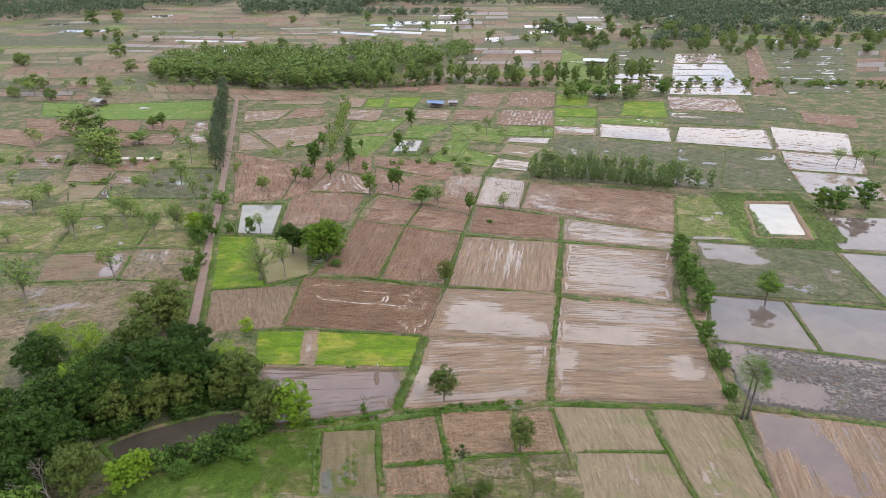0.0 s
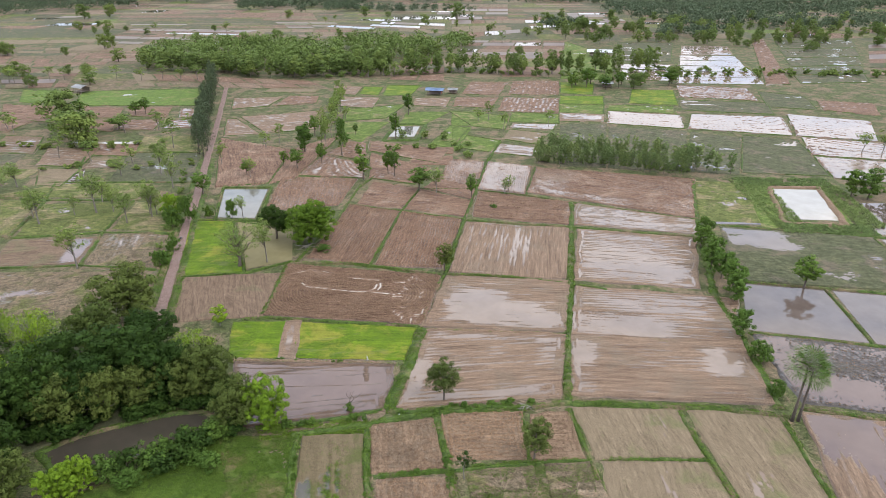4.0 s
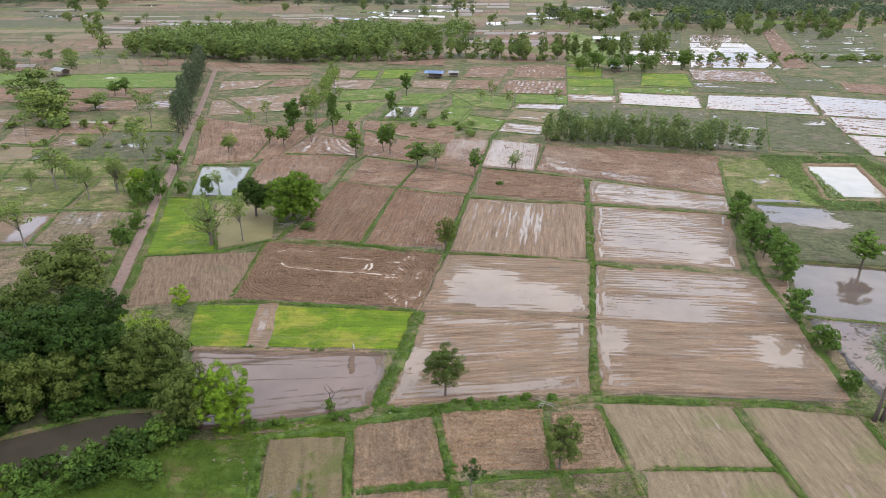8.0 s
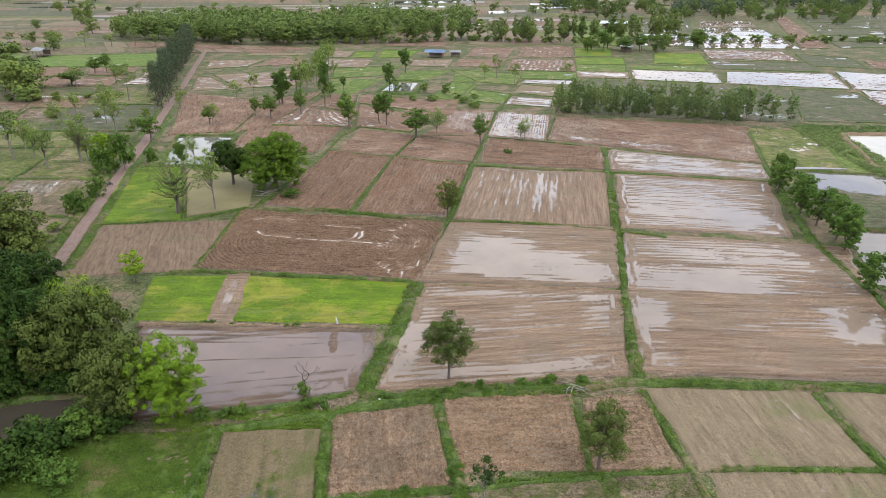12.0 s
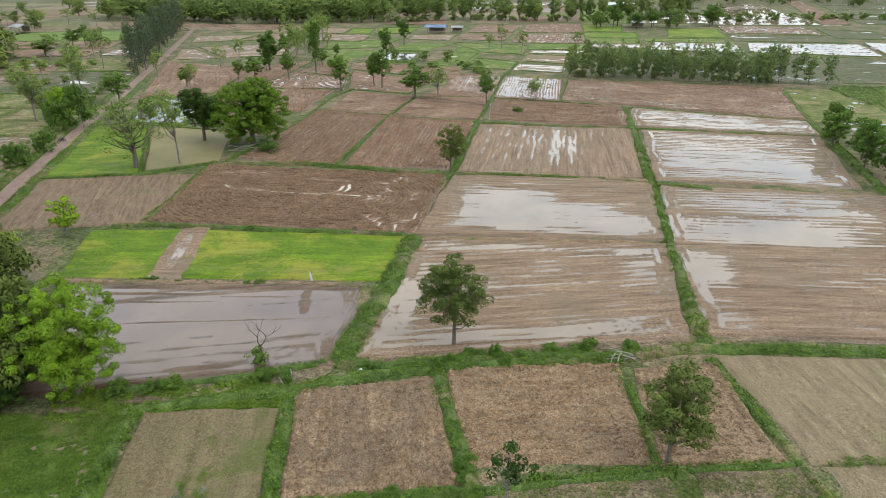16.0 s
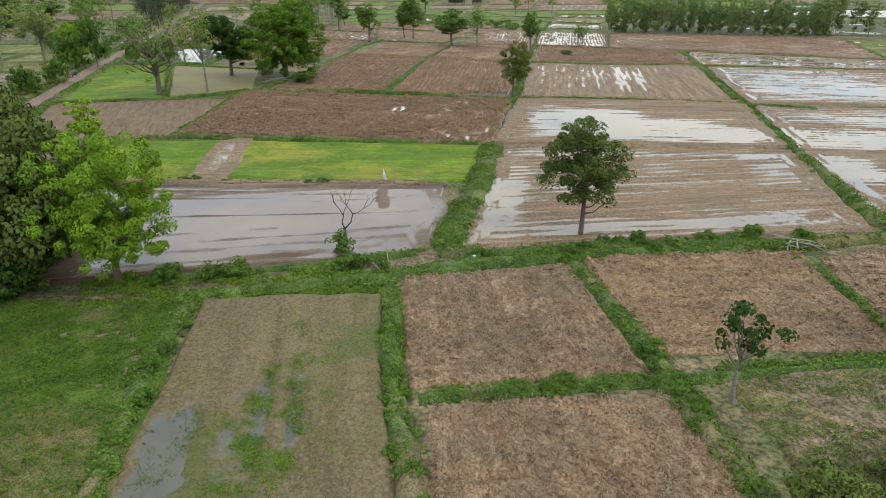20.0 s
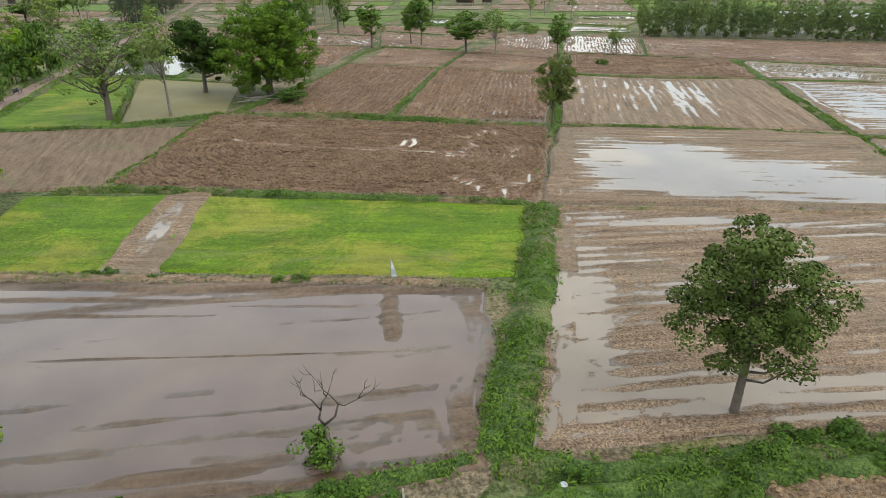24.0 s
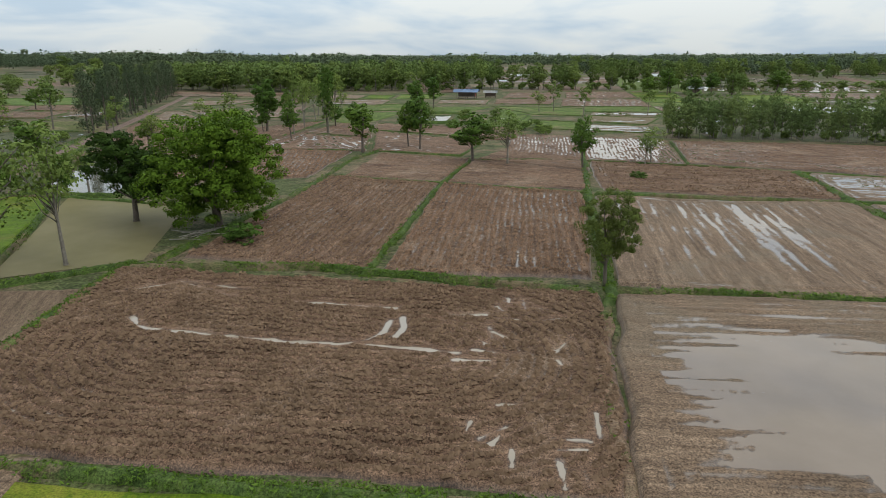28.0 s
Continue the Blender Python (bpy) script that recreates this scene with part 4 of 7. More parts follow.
field("harrow", [(30.1, 298.7), (49.1, 294.5), (52.2, 305.8), (32.4, 306.7)], wet=0.6, res=0.9, across=0, ring=0.4)
field("turf", [(31.3, 310.3), (53.7, 306.9), (56.9, 325.6), (34.3, 329.3)], wet=0.02, res=0.9, across=0, ring=0.4)
field("pond", [(-22.9, 282.5), (-12.0, 282.6), (-10.1, 300.6), (-19.5, 300.5)], wet=1, res=1, across=0, ring=0.0)
field("harrow", [(-15.5, 345.8), (2.0, 341.6), (5.1, 366.5), (-14.6, 366.2)], wet=0.03, res=1, across=0, ring=0.4)
field("plough", [(5.4, 344.5), (24.6, 338.9), (31.1, 366.8), (7.5, 366.5)], wet=0.03, res=1, across=0, ring=0.4)
field("plough", [(10.8, 376.8), (31.7, 373.6), (40.1, 414.0), (16.8, 413.7)], wet=0.05, res=1, across=0, ring=0.4)
field("plough", [(27.1, 332.0), (56.9, 328.2), (63.4, 365.5), (33.8, 366.8)], wet=0.15, res=1, across=1, ring=0.4)
field("plough", [(36.4, 375.4), (64.8, 374.0), (72.6, 418.8), (43.9, 418.4)], wet=0.05, res=1, across=1, ring=0.4)
field("nursery", [(-46.4, 376.1), (-35.5, 372.8), (-34.6, 396.7), (-45.9, 398.5)], wet=0, res=1, across=0, ring=0.4)
field("nursery", [(-32.8, 372.8), (-17.5, 373.0), (-12.8, 402.9), (-32.5, 402.7)], wet=0, res=1, across=0, ring=0.4)
field("turf", [(-46.6, 310.7), (-26.7, 317.0), (-18.7, 348.7), (-48.1, 335.3)], wet=0.02, res=1, across=0, ring=0.4)
field("harrow", [(-54.9, 343.8), (-35.2, 338.3), (-33.7, 366.0), (-56.5, 369.1)], wet=0.05, res=1, across=0, ring=0.4)
field("harrow", [(-59.4, 376.0), (-47.8, 372.6), (-46.6, 398.5), (-64.8, 402.2)], wet=0.02, res=1, across=0, ring=0.4)
field("stubble", [(-101.7, 380.8), (-71.2, 381.2), (-72.1, 394.2), (-98.9, 393.9)], wet=0.0, res=1.5, across=0, ring=0.4)
field("harrow", [(-105.5, 336.1), (-89.0, 343.5), (-86.3, 367.0), (-112.3, 363.4)], wet=0.04, res=1, across=0, ring=0.4)
field("plough", [(-86.3, 343.5), (-65.6, 351.2), (-67.5, 370.7), (-84.1, 370.4)], wet=0.04, res=1, across=0, ring=0.4)
field("turf", [(-43.0, 284.2), (-33.9, 273.3), (-25.2, 308.9), (-45.3, 308.7)], res=0.8)
field("turf", [(-19.5, 302.4), (-8.1, 304.7), (2.6, 330.3), (-17.2, 330.2)], res=0.8)
field("turf", [(4.5, 303.7), (12.9, 303.7), (21.3, 330.5), (4.9, 331.6)], res=0.8)
field("turf", [(3.9, 260.0), (5.8, 262.5), (12.7, 298.5), (4.5, 299.4)], res=0.8)
field("weedy", [(43.3, 240.8), (59.5, 239.5), (75.0, 305.3), (53.8, 304.0)], res=0.8, wet=0.03, pool="murkwater")
field("weedy", [(60.6, 238.8), (86.0, 234.2), (107.3, 292.0), (75.6, 300.0)], res=0.8, wet=0.03, pool="murkwater")
field("weedy", [(87.2, 234.2), (104.7, 231.7), (126.7, 281.6), (109.0, 291.0)], res=0.8, wet=0.08, pool="murkwater")
field("turf", [(90.6, 181.5), (97.3, 183.2), (110.7, 220.5), (102.1, 220.5)], res=0.8)
field("turf", [(115.2, 185.0), (116.3, 179.9), (125.8, 213.6), (124.1, 214.8)], res=0.8)
field("plough", [(-13.3, 241.9), (2.6, 242.0), (3.8, 253.0), (-10.5, 250.6)], res=0.8)
field("plough", [(-13.9, 252.9), (3.9, 256.9), (4.0, 264.9), (-9.9, 264.9)], res=0.8)

# fields west of the track
field("meadow", [(-187.9, 343.8), (-121.9, 344.6), (-136.6, 391.5), (-203.4, 381.3)], wet=0.01, res=1.2, across=0, ring=0.5)
field("meadow", [(-221.4, 352.5), (-202.8, 349.7), (-212.9, 383.0), (-239.5, 386.3)], wet=0.01, res=1.2, across=0, ring=0.5)
field("plough", [(-208.1, 315.2), (-177.0, 305.9), (-196.1, 340.8), (-225.9, 346.4)], wet=0, res=0.9, across=0, ring=0.4)
field("plough", [(-170.0, 315.6), (-152.8, 315.8), (-160.2, 338.3), (-181.9, 341.0)], wet=0, res=0.9, across=0, ring=0.4)
field("plough", [(-149.5, 319.6), (-131.1, 317.2), (-136.2, 340.0), (-158.8, 341.2)], wet=0, res=0.9, across=0, ring=0.4)
field("plough", [(-125.1, 317.3), (-118.0, 317.4), (-124.3, 337.3), (-131.3, 337.2)], wet=0.35, res=0.9, across=0, ring=0.4)
field("plough", [(-165.5, 291.5), (-144.5, 290.7), (-151.1, 312.1), (-173.6, 309.5)], wet=0, res=0.9, across=0, ring=0.4)
field("plough", [(-144.1, 292.8), (-127.0, 292.9), (-130.4, 312.3), (-148.1, 312.1)], wet=0.06, res=0.9, across=0, ring=0.4)
field("plough", [(-124.4, 295.1), (-111.5, 298.5), (-116.6, 313.6), (-125.1, 312.3)], wet=0.4, res=0.9, across=0, ring=0.4)
field("harrow", [(-148.3, 240.1), (-131.1, 238.1), (-135.9, 263.1), (-156.4, 262.9)], wet=0.03, res=0.8, across=0, ring=0.4)
field("plough", [(-136.9, 253.9), (-117.3, 251.7), (-123.1, 269.4), (-140.8, 269.2)], wet=0.03, res=0.8, across=0, ring=0.4)
field("harrow", [(-129.2, 237.4), (-120.4, 238.2), (-121.5, 244.7), (-130.3, 246.2)], wet=0.3, res=0.8, across=0, ring=0.0)
field("murk", [(-126.0, 217.5), (-122.0, 222.3), (-128.4, 236.7), (-131.4, 233.9)], wet=0.75, res=0.8, across=0, ring=0.0)
field("stubble", [(-135.1, 217.4), (-126.6, 216.3), (-129.5, 235.3), (-145.0, 236.6)], wet=0.0, res=0.9, across=0, ring=0.4)
field("plough", [(-222.3, 300.1), (-188.5, 288.3), (-189.8, 314.9), (-225.8, 322.9)], wet=0, res=0.8, across=0, ring=0.4)
field("stubblebare", [(-176.8, 255.9), (-158.0, 255.9), (-168.4, 280.9), (-185.3, 282.7)], wet=0.02, res=0.8, across=0, ring=0.4)
field("stubblebare", [(-110.7, 156.0), (-90.6, 157.7), (-93.4, 174.3), (-115.4, 171.2)], wet=0.16, res=0.4, pool="greywater", basins=[(.86, .5, .13, .5, .12), (.4, .95, .4, .06, .05)])
field("dryland", [(-87.7, 155.0), (-69.1, 155.0), (-73.4, 175.1), (-93.0, 178.8)], wet=0.03, res=0.4, across=1)
field("lea", [(-144.2, 176.3), (-119.3, 176.3), (-125.5, 201.9), (-163.6, 205.1)], res=0.6)
field("lea", [(-115.8, 175.1), (-94.0, 180.0), (-96.0, 201.9), (-122.0, 198.9)], wet=0.02, res=0.6)
field("lea", [(-92.3, 180.7), (-74.8, 178.2), (-79.0, 204.1), (-94.5, 201.0)], res=0.6)
field("lea", [(-141.5, 207.2), (-96.7, 205.1), (-100.3, 219.9), (-129.2, 218.7)], res=0.6)
field("dryland", [(-108.9, 124.0), (-79.3, 135.4), (-69.9, 153.1), (-123.1, 151.8)], wet=0.02, res=0.4, pool="greywater", basins=[(.45, .55, .25, .08, .06)])
field("weedy", [(-112.8, 221.9), (-84.8, 221.9), (-93.5, 255.9), (-120.5, 255.9)], wet=0.05, res=0.7, pool="pondwater")
field("lea", [(-121.1, 258.4), (-94.0, 258.4), (-101.2, 284.5), (-125.7, 280.9)], res=0.8)
field("lea", [(-168.7, 221.9), (-144.5, 224.9), (-144.3, 234.5), (-181.3, 237.8)], res=0.8)
field("weedy", [(-184.5, 242.7), (-158.3, 241.3), (-160.5, 253.9), (-193.0, 252.1)], wet=0.08, res=0.8, pool="murkwater")
field("lea", [(-200.0, 259.0), (-186.2, 262.1), (-191.1, 286.3), (-219.7, 286.3)], res=0.8)
field("dryland", [(-167.2, 210.4), (-144.8, 209.3), (-147.3, 219.7), (-174.1, 219.7)], wet=0.1, res=0.8)
field("murk", [(-146.0, 267.5), (-124.0, 270.5), (-123.0, 274.0), (-147.5, 272.5)], wet=1, pool="milkwater")
field("murk", [(-108.5, 236.0), (-103.0, 236.5), (-105.0, 243.0), (-109.5, 242.0)], wet=1, pool="greywater")
field("murk", [(-126.0, 266.0), (-119.0, 267.5), (-119.5, 270.5), (-126.5, 269.5)], wet=1, pool="milkwater")

# bare strips along the ditch ridge
field("dryland", [(-27.5, 95.2), (-12.8, 97.6), (-11.0, 100.6), (-27.5, 97.0)], res=0.3)
field("dryland", [(-8.0, 100.6), (19.5, 102.6), (19.8, 104.6), (-7.6, 101.6)], res=0.3)

# wooded pond
field("grass", [(-59.3, 77.8), (-28.9, 77.8), (-34.9, 94.0), (-50.4, 83.3)], wet=0, res=0.5, across=0, ring=0.0)
# sward chosen for its darker tone, which stands in for shaded grass here
field("weedy", [(-81.1, 82.8), (-49.4, 98.8), (-42.7, 117.7), (-101.0, 137.0)], wet=0, res=0.6, across=0, ring=0.0)
POND = [(-57.0, 86.3), (-48.5, 88.4), (-42.4, 91.4), (-38.0, 95.0), (-36.0, 98.0), (-39.8, 100.6), (-45.0, 100.2), (-51.0, 97.5), (-57.5, 94.6), (-62.0, 90.8)]
field("murk", POND, wet=1, res=1, across=0, ring=0.0)
bund(POND + POND[:1], 1.5, 0.4, "mixed")

# earth bunds between the fields
bund([(-24.3, 94.6), (-19.0, 96.0), (-12.3, 97.4), (-6.9, 99.2), (-1.5, 100.3), (9.1, 101.0), (14.4, 102.0)], 1.7, 0.45, "grass")
bund([(-25.3, 97.2), (-20.8, 98.0), (-17.0, 99.1), (-10.0, 101.1)], 1.2, 0.35, "mixed")
bund([(-9.3, 101.0), (-5.6, 100.5), (-0.1, 101.3), (6.7, 101.9), (12.9, 101.7), (21.3, 103.1), (37.9, 102.1), (47.9, 101.4), (58.0, 99.2)], 1.5, 0.5, "grass")
bund([(21.5, 103.3), (24.7, 122.1), (29.7, 147.2), (36.6, 182.7), (40.1, 202.0)], 2.0, 0.5, "grass")
bund([(21.2, 101.5), (22.2, 90.3), (22.6, 84.8)], 1.0, 0.35, "grass")
bund([(-9.2, 100.9), (-7.9, 106.9), (-6.2, 114.6), (-4.1, 127.3)], 2.9, 0.55, "grass")
bund([(-4.4, 127.6), (-2.9, 138.6), (-0.6, 148.4)], 1.1, 0.3, "soil")
bund([(-1.2, 146.4), (-0.3, 149.4), (0.5, 151.6), (6.3, 188.2), (11.3, 215.0), (16.7, 245.5), (23.9, 274.0)], 1.2, 0.45, "grass")
bund([(-1.4, 99.9), (0.7, 89.3), (1.3, 84.3), (1.7, 80.1)], 1.6, 0.45, "grass")
bund([(-12.2, 96.5), (-11.7, 89.3), (-11.0, 84.3), (-10.1, 79.4)], 1.5, 0.45, "grass")
bund([(-23.0, 95.1), (-23.0, 89.5), (-21.7, 81.9), (-21.4, 79.4)], 1.2, 0.35, "grass")
bund([(-10.2, 85.9), (-3.8, 86.6), (2.1, 87.3), (11.2, 88.3), (15.0, 88.7)], 1.0, 0.35, "grass")
bund([(13.1, 100.4), (13.4, 95.0), (13.0, 89.0)], 0.9, 0.35, "grass")
bund([(3.4, 88.0), (12.7, 88.8), (22.3, 89.5)], 0.8, 0.3, "grass")
bund([(24.4, 89.5), (40.2, 89.2)], 0.8, 0.3, "grass")
bund([(39.6, 101.0), (40.3, 90.1), (41.5, 77.6)], 1.1, 0.35, "grass")
bund([(56.2, 99.4), (55.3, 89.3), (54.4, 77.6)], 1.1, 0.4, "grass")
bund([(-41.9, 130.7), (-36.5, 131.4), (-22.3, 129.7), (-5.3, 127.9)], 1.1, 0.4, "grass")
bund([(-38.2, 157.8), (-23.0, 157.7), (-10.9, 154.5), (-0.7, 151.7)], 1.2, 0.5, "grass")
bund([(-38.4, 132.8), (-38.1, 140.6), (-38.3, 157.2)], 1.4, 0.4, "grass")
bund([(0.8, 152.2), (16.2, 150.5), (28.6, 147.1), (37.9, 144.0)], 1.1, 0.45, "grass")
bund([(-3.6, 127.0), (9.0, 126.4), (24.3, 125.1)], 1.1, 0.3, "soil")
bund([(25.7, 124.0), (42.5, 122.6), (58.1, 121.0)], 1.0, 0.25, "soil")
bund([(-39.9, 115.6), (-24.7, 115.3), (-8.7, 114.7)], 1.6, 0.4, "soil")
bund([(6.9, 186.9), (35.7, 181.6), (70.0, 174.6)], 1.0, 0.4, "grass")
bund([(-18.2, 155.8), (-12.6, 193.1), (-7.4, 215.3)], 0.9, 0.35, "grass")
bund([(-36.4, 158.9), (-30.3, 190.8), (-27.8, 215.3), (-23.8, 227.3)], 0.9, 0.35, "grass")
bund([(-29.2, 200.4), (-11.8, 194.2), (6.7, 187.5)], 0.7, 0.3, "grass")
bund([(11.2, 213.4), (26.4, 208.5), (40.3, 201.8), (74.1, 187.7)], 0.7, 0.35, "grass")
bund([(26.9, 209.1), (33.8, 239.2)], 0.8, 0.35, "grass")
bund([(-23.2, 221.9), (-7.1, 214.7), (11.2, 214.7)], 0.6, 0.3, "grass")
bund([(-47.7, 152.9), (-53.2, 168.1), (-60.1, 185.7)], 0.9, 0.4, "grass")
bund([(-62.4, 150.4), (-47.9, 152.1), (-37.5, 158.8)], 0.9, 0.4, "grass")
bund([(-72.8, 186.8), (-59.2, 185.8), (-42.2, 180.6)], 0.7, 0.3, "grass")
bund([(85.8, 224.4), (74.0, 187.5), (61.5, 142.3), (60.0, 123.7), (56.9, 101.6)], 2.0, 0.4, "mixed")
bund([(79.1, 183.5), (117.6, 174.7), (142.4, 170.8)], 1.0, 0.4, "grass")
bund([(117.2, 173.9), (112.0, 140.9)], 1.0, 0.4, "grass")
bund([(69.1, 148.3), (87.6, 144.9), (111.3, 140.3), (127.4, 136.7)], 1.0, 0.4, "grass")
bund([(88.1, 144.6), (84.9, 121.4)], 0.9, 0.4, "grass")
bund([(62.2, 125.5), (84.2, 120.9), (96.7, 117.0), (110.2, 113.2)], 1.2, 0.4, "grass")
bund([(60.6, 101.6), (83.4, 95.8), (95.1, 92.6)], 1.0, 0.4, "grass")
bund([(108.5, 216.8), (124.8, 216.2), (115.2, 183.2), (98.4, 184.9), (108.5, 216.8)], 2.6, 0.6, "soil")
bund([(-65.8, 186.5), (-53.2, 186.0), (-56.3, 215.4), (-72.3, 215.4), (-65.8, 186.5)], 1.2, 0.5, "grass")
bund([(-24.5, 275.2), (-10.6, 276.3), (-7.5, 303.5), (-21.5, 304.5), (-24.5, 275.2)], 2.6, 0.7, "grass")

# low banks west of the track
bund([(-112.0, 154.6), (-90.0, 156.6), (-69.5, 154.2)], 1.0, 0.4, "mixed")
bund([(-118.0, 173.0), (-93.0, 177.4), (-73.5, 176.6)], 1.3, 0.4, "mixed")
bund([(-89.4, 156.6), (-93.6, 177.0), (-96.6, 204.0)], 1.1, 0.4, "mixed")
bund([(-117.5, 174.0), (-123.0, 200.0), (-129.8, 219.4)], 1.2, 0.4, "mixed")
bund([(-146.0, 175.6), (-118.0, 174.4)], 1.2, 0.4, "mixed")
bund([(-143.0, 206.0), (-123.5, 203.0), (-96.0, 203.4), (-80.0, 205.4)], 1.4, 0.4, "mixed")
bund([(-133.0, 220.6), (-112.0, 220.6), (-86.0, 221.0)], 1.1, 0.4, "mixed")
bund([(-122.0, 257.0), (-94.5, 257.2)], 1.1, 0.5, "mixed")
bund([(-122.2, 222.4), (-131.0, 237.6), (-136.0, 252.0)], 1.6, 0.5, "mixed")

# farm track
track([(-59.0, 121.0), (-60.0, 131.8), (-64.2, 148.6), (-68.4, 165.5), (-73.1, 185.7), (-79.0, 210.4), (-88.6, 248.4), (-99.0, 290.2), (-113.5, 346.3), (-131.7, 416.3)], 1.6)
for side in (-2.3, 2.4):
    bund([(-60.0 + side, 131.8), (-64.2 + side, 148.6), (-68.4 + side, 165.5), (-73.1 + side, 184.0)], 2.2, 0.3, "mixed")
    bund([(-73.1 + side, 184.0), (-79.0 + side, 210.4), (-88.6 + side, 248.4)], 2.0, 0.3, "mixed")


# ---- trees ----
# height, width, crown base, clusters, leaves each, leaf length, cluster radius, trunk radius, leaves, bark, variants
TREES = {
    "hero": (8.0, 5.6, 0.22, 165, 120, 0.12, 0.4, 0.15, "leaf_hero", "bark", 2, "young broadleaf tree with a loose green crown on a bund", "tree"),
    "bright": (9.0, 9.5, 0.02, 340, 190, 0.122, 0.47, 0.22, "leaf_bright", "bark", 1, "broad tree in bright yellow-green leaf at the field edge", "tree"),
    "dome": (12.0, 13.6, 0.0, 480, 125, 0.2, 0.62, 0.40, "leaf_dome", "bark", 1, "large shade tree with a wide dense green crown", "tree"),
    "domedark": (9.6, 8.6, 0.12, 260, 105, 0.22, 0.48, 0.28, "leaf_dark", "bark", 1, "dark-leaved shade tree with a rounded crown over a muddy pool", "tree"),
    "domefar": (10.0, 11.0, 0.02, 95, 24, 0.55, 0.85, 0.3, "leaf_wood", "bark", 2, "broad green tree in the western pasture", "tree"),
    "grove": (12.0, 12.5, 0.03, 250, 64, 0.34, 0.8, 0.30, "leaf_dark", "bark", 3, "tall dense broadleaf tree of the pond grove", "tree"),
    "round": (8.0, 4.6, 0.26, 50, 56, 0.27, 0.52, 0.14, "leaf_mid", "bark", 3, "small broadleaf tree with an oval green crown", "tree"),
    "rowtree": (8.0, 6.0, 0.04, 100, 50, 0.28, 0.48, 0.16, "leaf_mid", "bark", 2, "leafy green tree of the bund row", "tree"),
    "open": (9.0, 5.0, 0.34, 46, 36, 0.23, 0.55, 0.13, "leaf_open", "palebark", 3, "slender tree with a thin open olive crown", "tree"),
    "openfar": (9.0, 5.0, 0.30, 26, 26, 0.36, 0.62, 0.12, "leaf_open", "palebark", 3, "slender tree with a thin open olive crown", "tree"),
    "openbig": (12.0, 10.0, 0.18, 104, 44, 0.2, 0.62, 0.27, "leaf_open", "bark", 1, "forked tree with a sparse olive crown", "tree"),
    "gnarled": (5.5, 4.2, 0.45, 22, 55, 0.20, 0.36, 0.13, "leaf_dark", "palebark", 1, "crooked young tree with a pale trunk and thin crown", "tree"),
    "nearbush": (3.0, 4.4, 0.0, 90, 120, 0.11, 0.36, 0.05, "leaf_hero", "bark", 1, "dense green shrub beside the bund crossing", "bush"),
    "brightfar": (9.0, 9.5, 0.02, 260, 70, 0.25, 0.5, 0.22, "leaf_bright", "bark", 1, "rounded tree in yellow-green leaf at the grove edge", "tree"),
    "lowbush": (1.0, 1.5, 0.0, 26, 40, 0.095, 0.2, 0.02, "leaf_mid", "bark", 2, "low leafy weed bush on the grassy ditch ridge", "bush"),
    "undergrowth": (3.0, 4.4, 0.0, 50, 34, 0.26, 0.42, 0.05, "leaf_dark", "bark", 2, "dark leafy undergrowth beneath the pond grove", "bush"),
    "bush": (3.0, 4.4, 0.0, 60, 48, 0.2, 0.38, 0.05, "leaf_mid", "bark", 2, "leafy green shrub on rough ground", "bush"),
    "scrub": (2.4, 3.4, 0.0, 20, 34, 0.3, 0.45, 0.04, "leaf_open", "bark", 2, "rough green scrub at a field edge", "bush"),
    "papaya": (5.0, 3.6, 0.15, 36, 60, 0.22, 0.42, 0.08, "leaf_bright", "palebark", 1, "small fresh-green tree at the field corner", "tree"),
    "gum": (9.0, 4.0, 0.05, 46, 36, 0.32, 0.5, 0.08, "leaf_gum", "palebark", 4, "slender eucalyptus of a planted row", "tree"),
    "needle": (15.0, 5.0, 0.02, 60, 34, 0.46, 0.8, 0.16, "leaf_needle", "bark", 3, "tall dark casuarina beside the farm track", "tree"),
    "wood": (13.0, 7.5, 0.05, 40, 24, 0.75, 0.9, 0.14, "leaf_wood", "palebark", 4, "tall plantation tree with a light green crown", "tree"),
    "bamboo": (9.0, 10.5, 0.03, 130, 50, 0.42, 0.85, 0.06, "leaf_bright", "palebark", 1, "feathery clump of green bamboo", "bamboo"),
}
MADE = {}


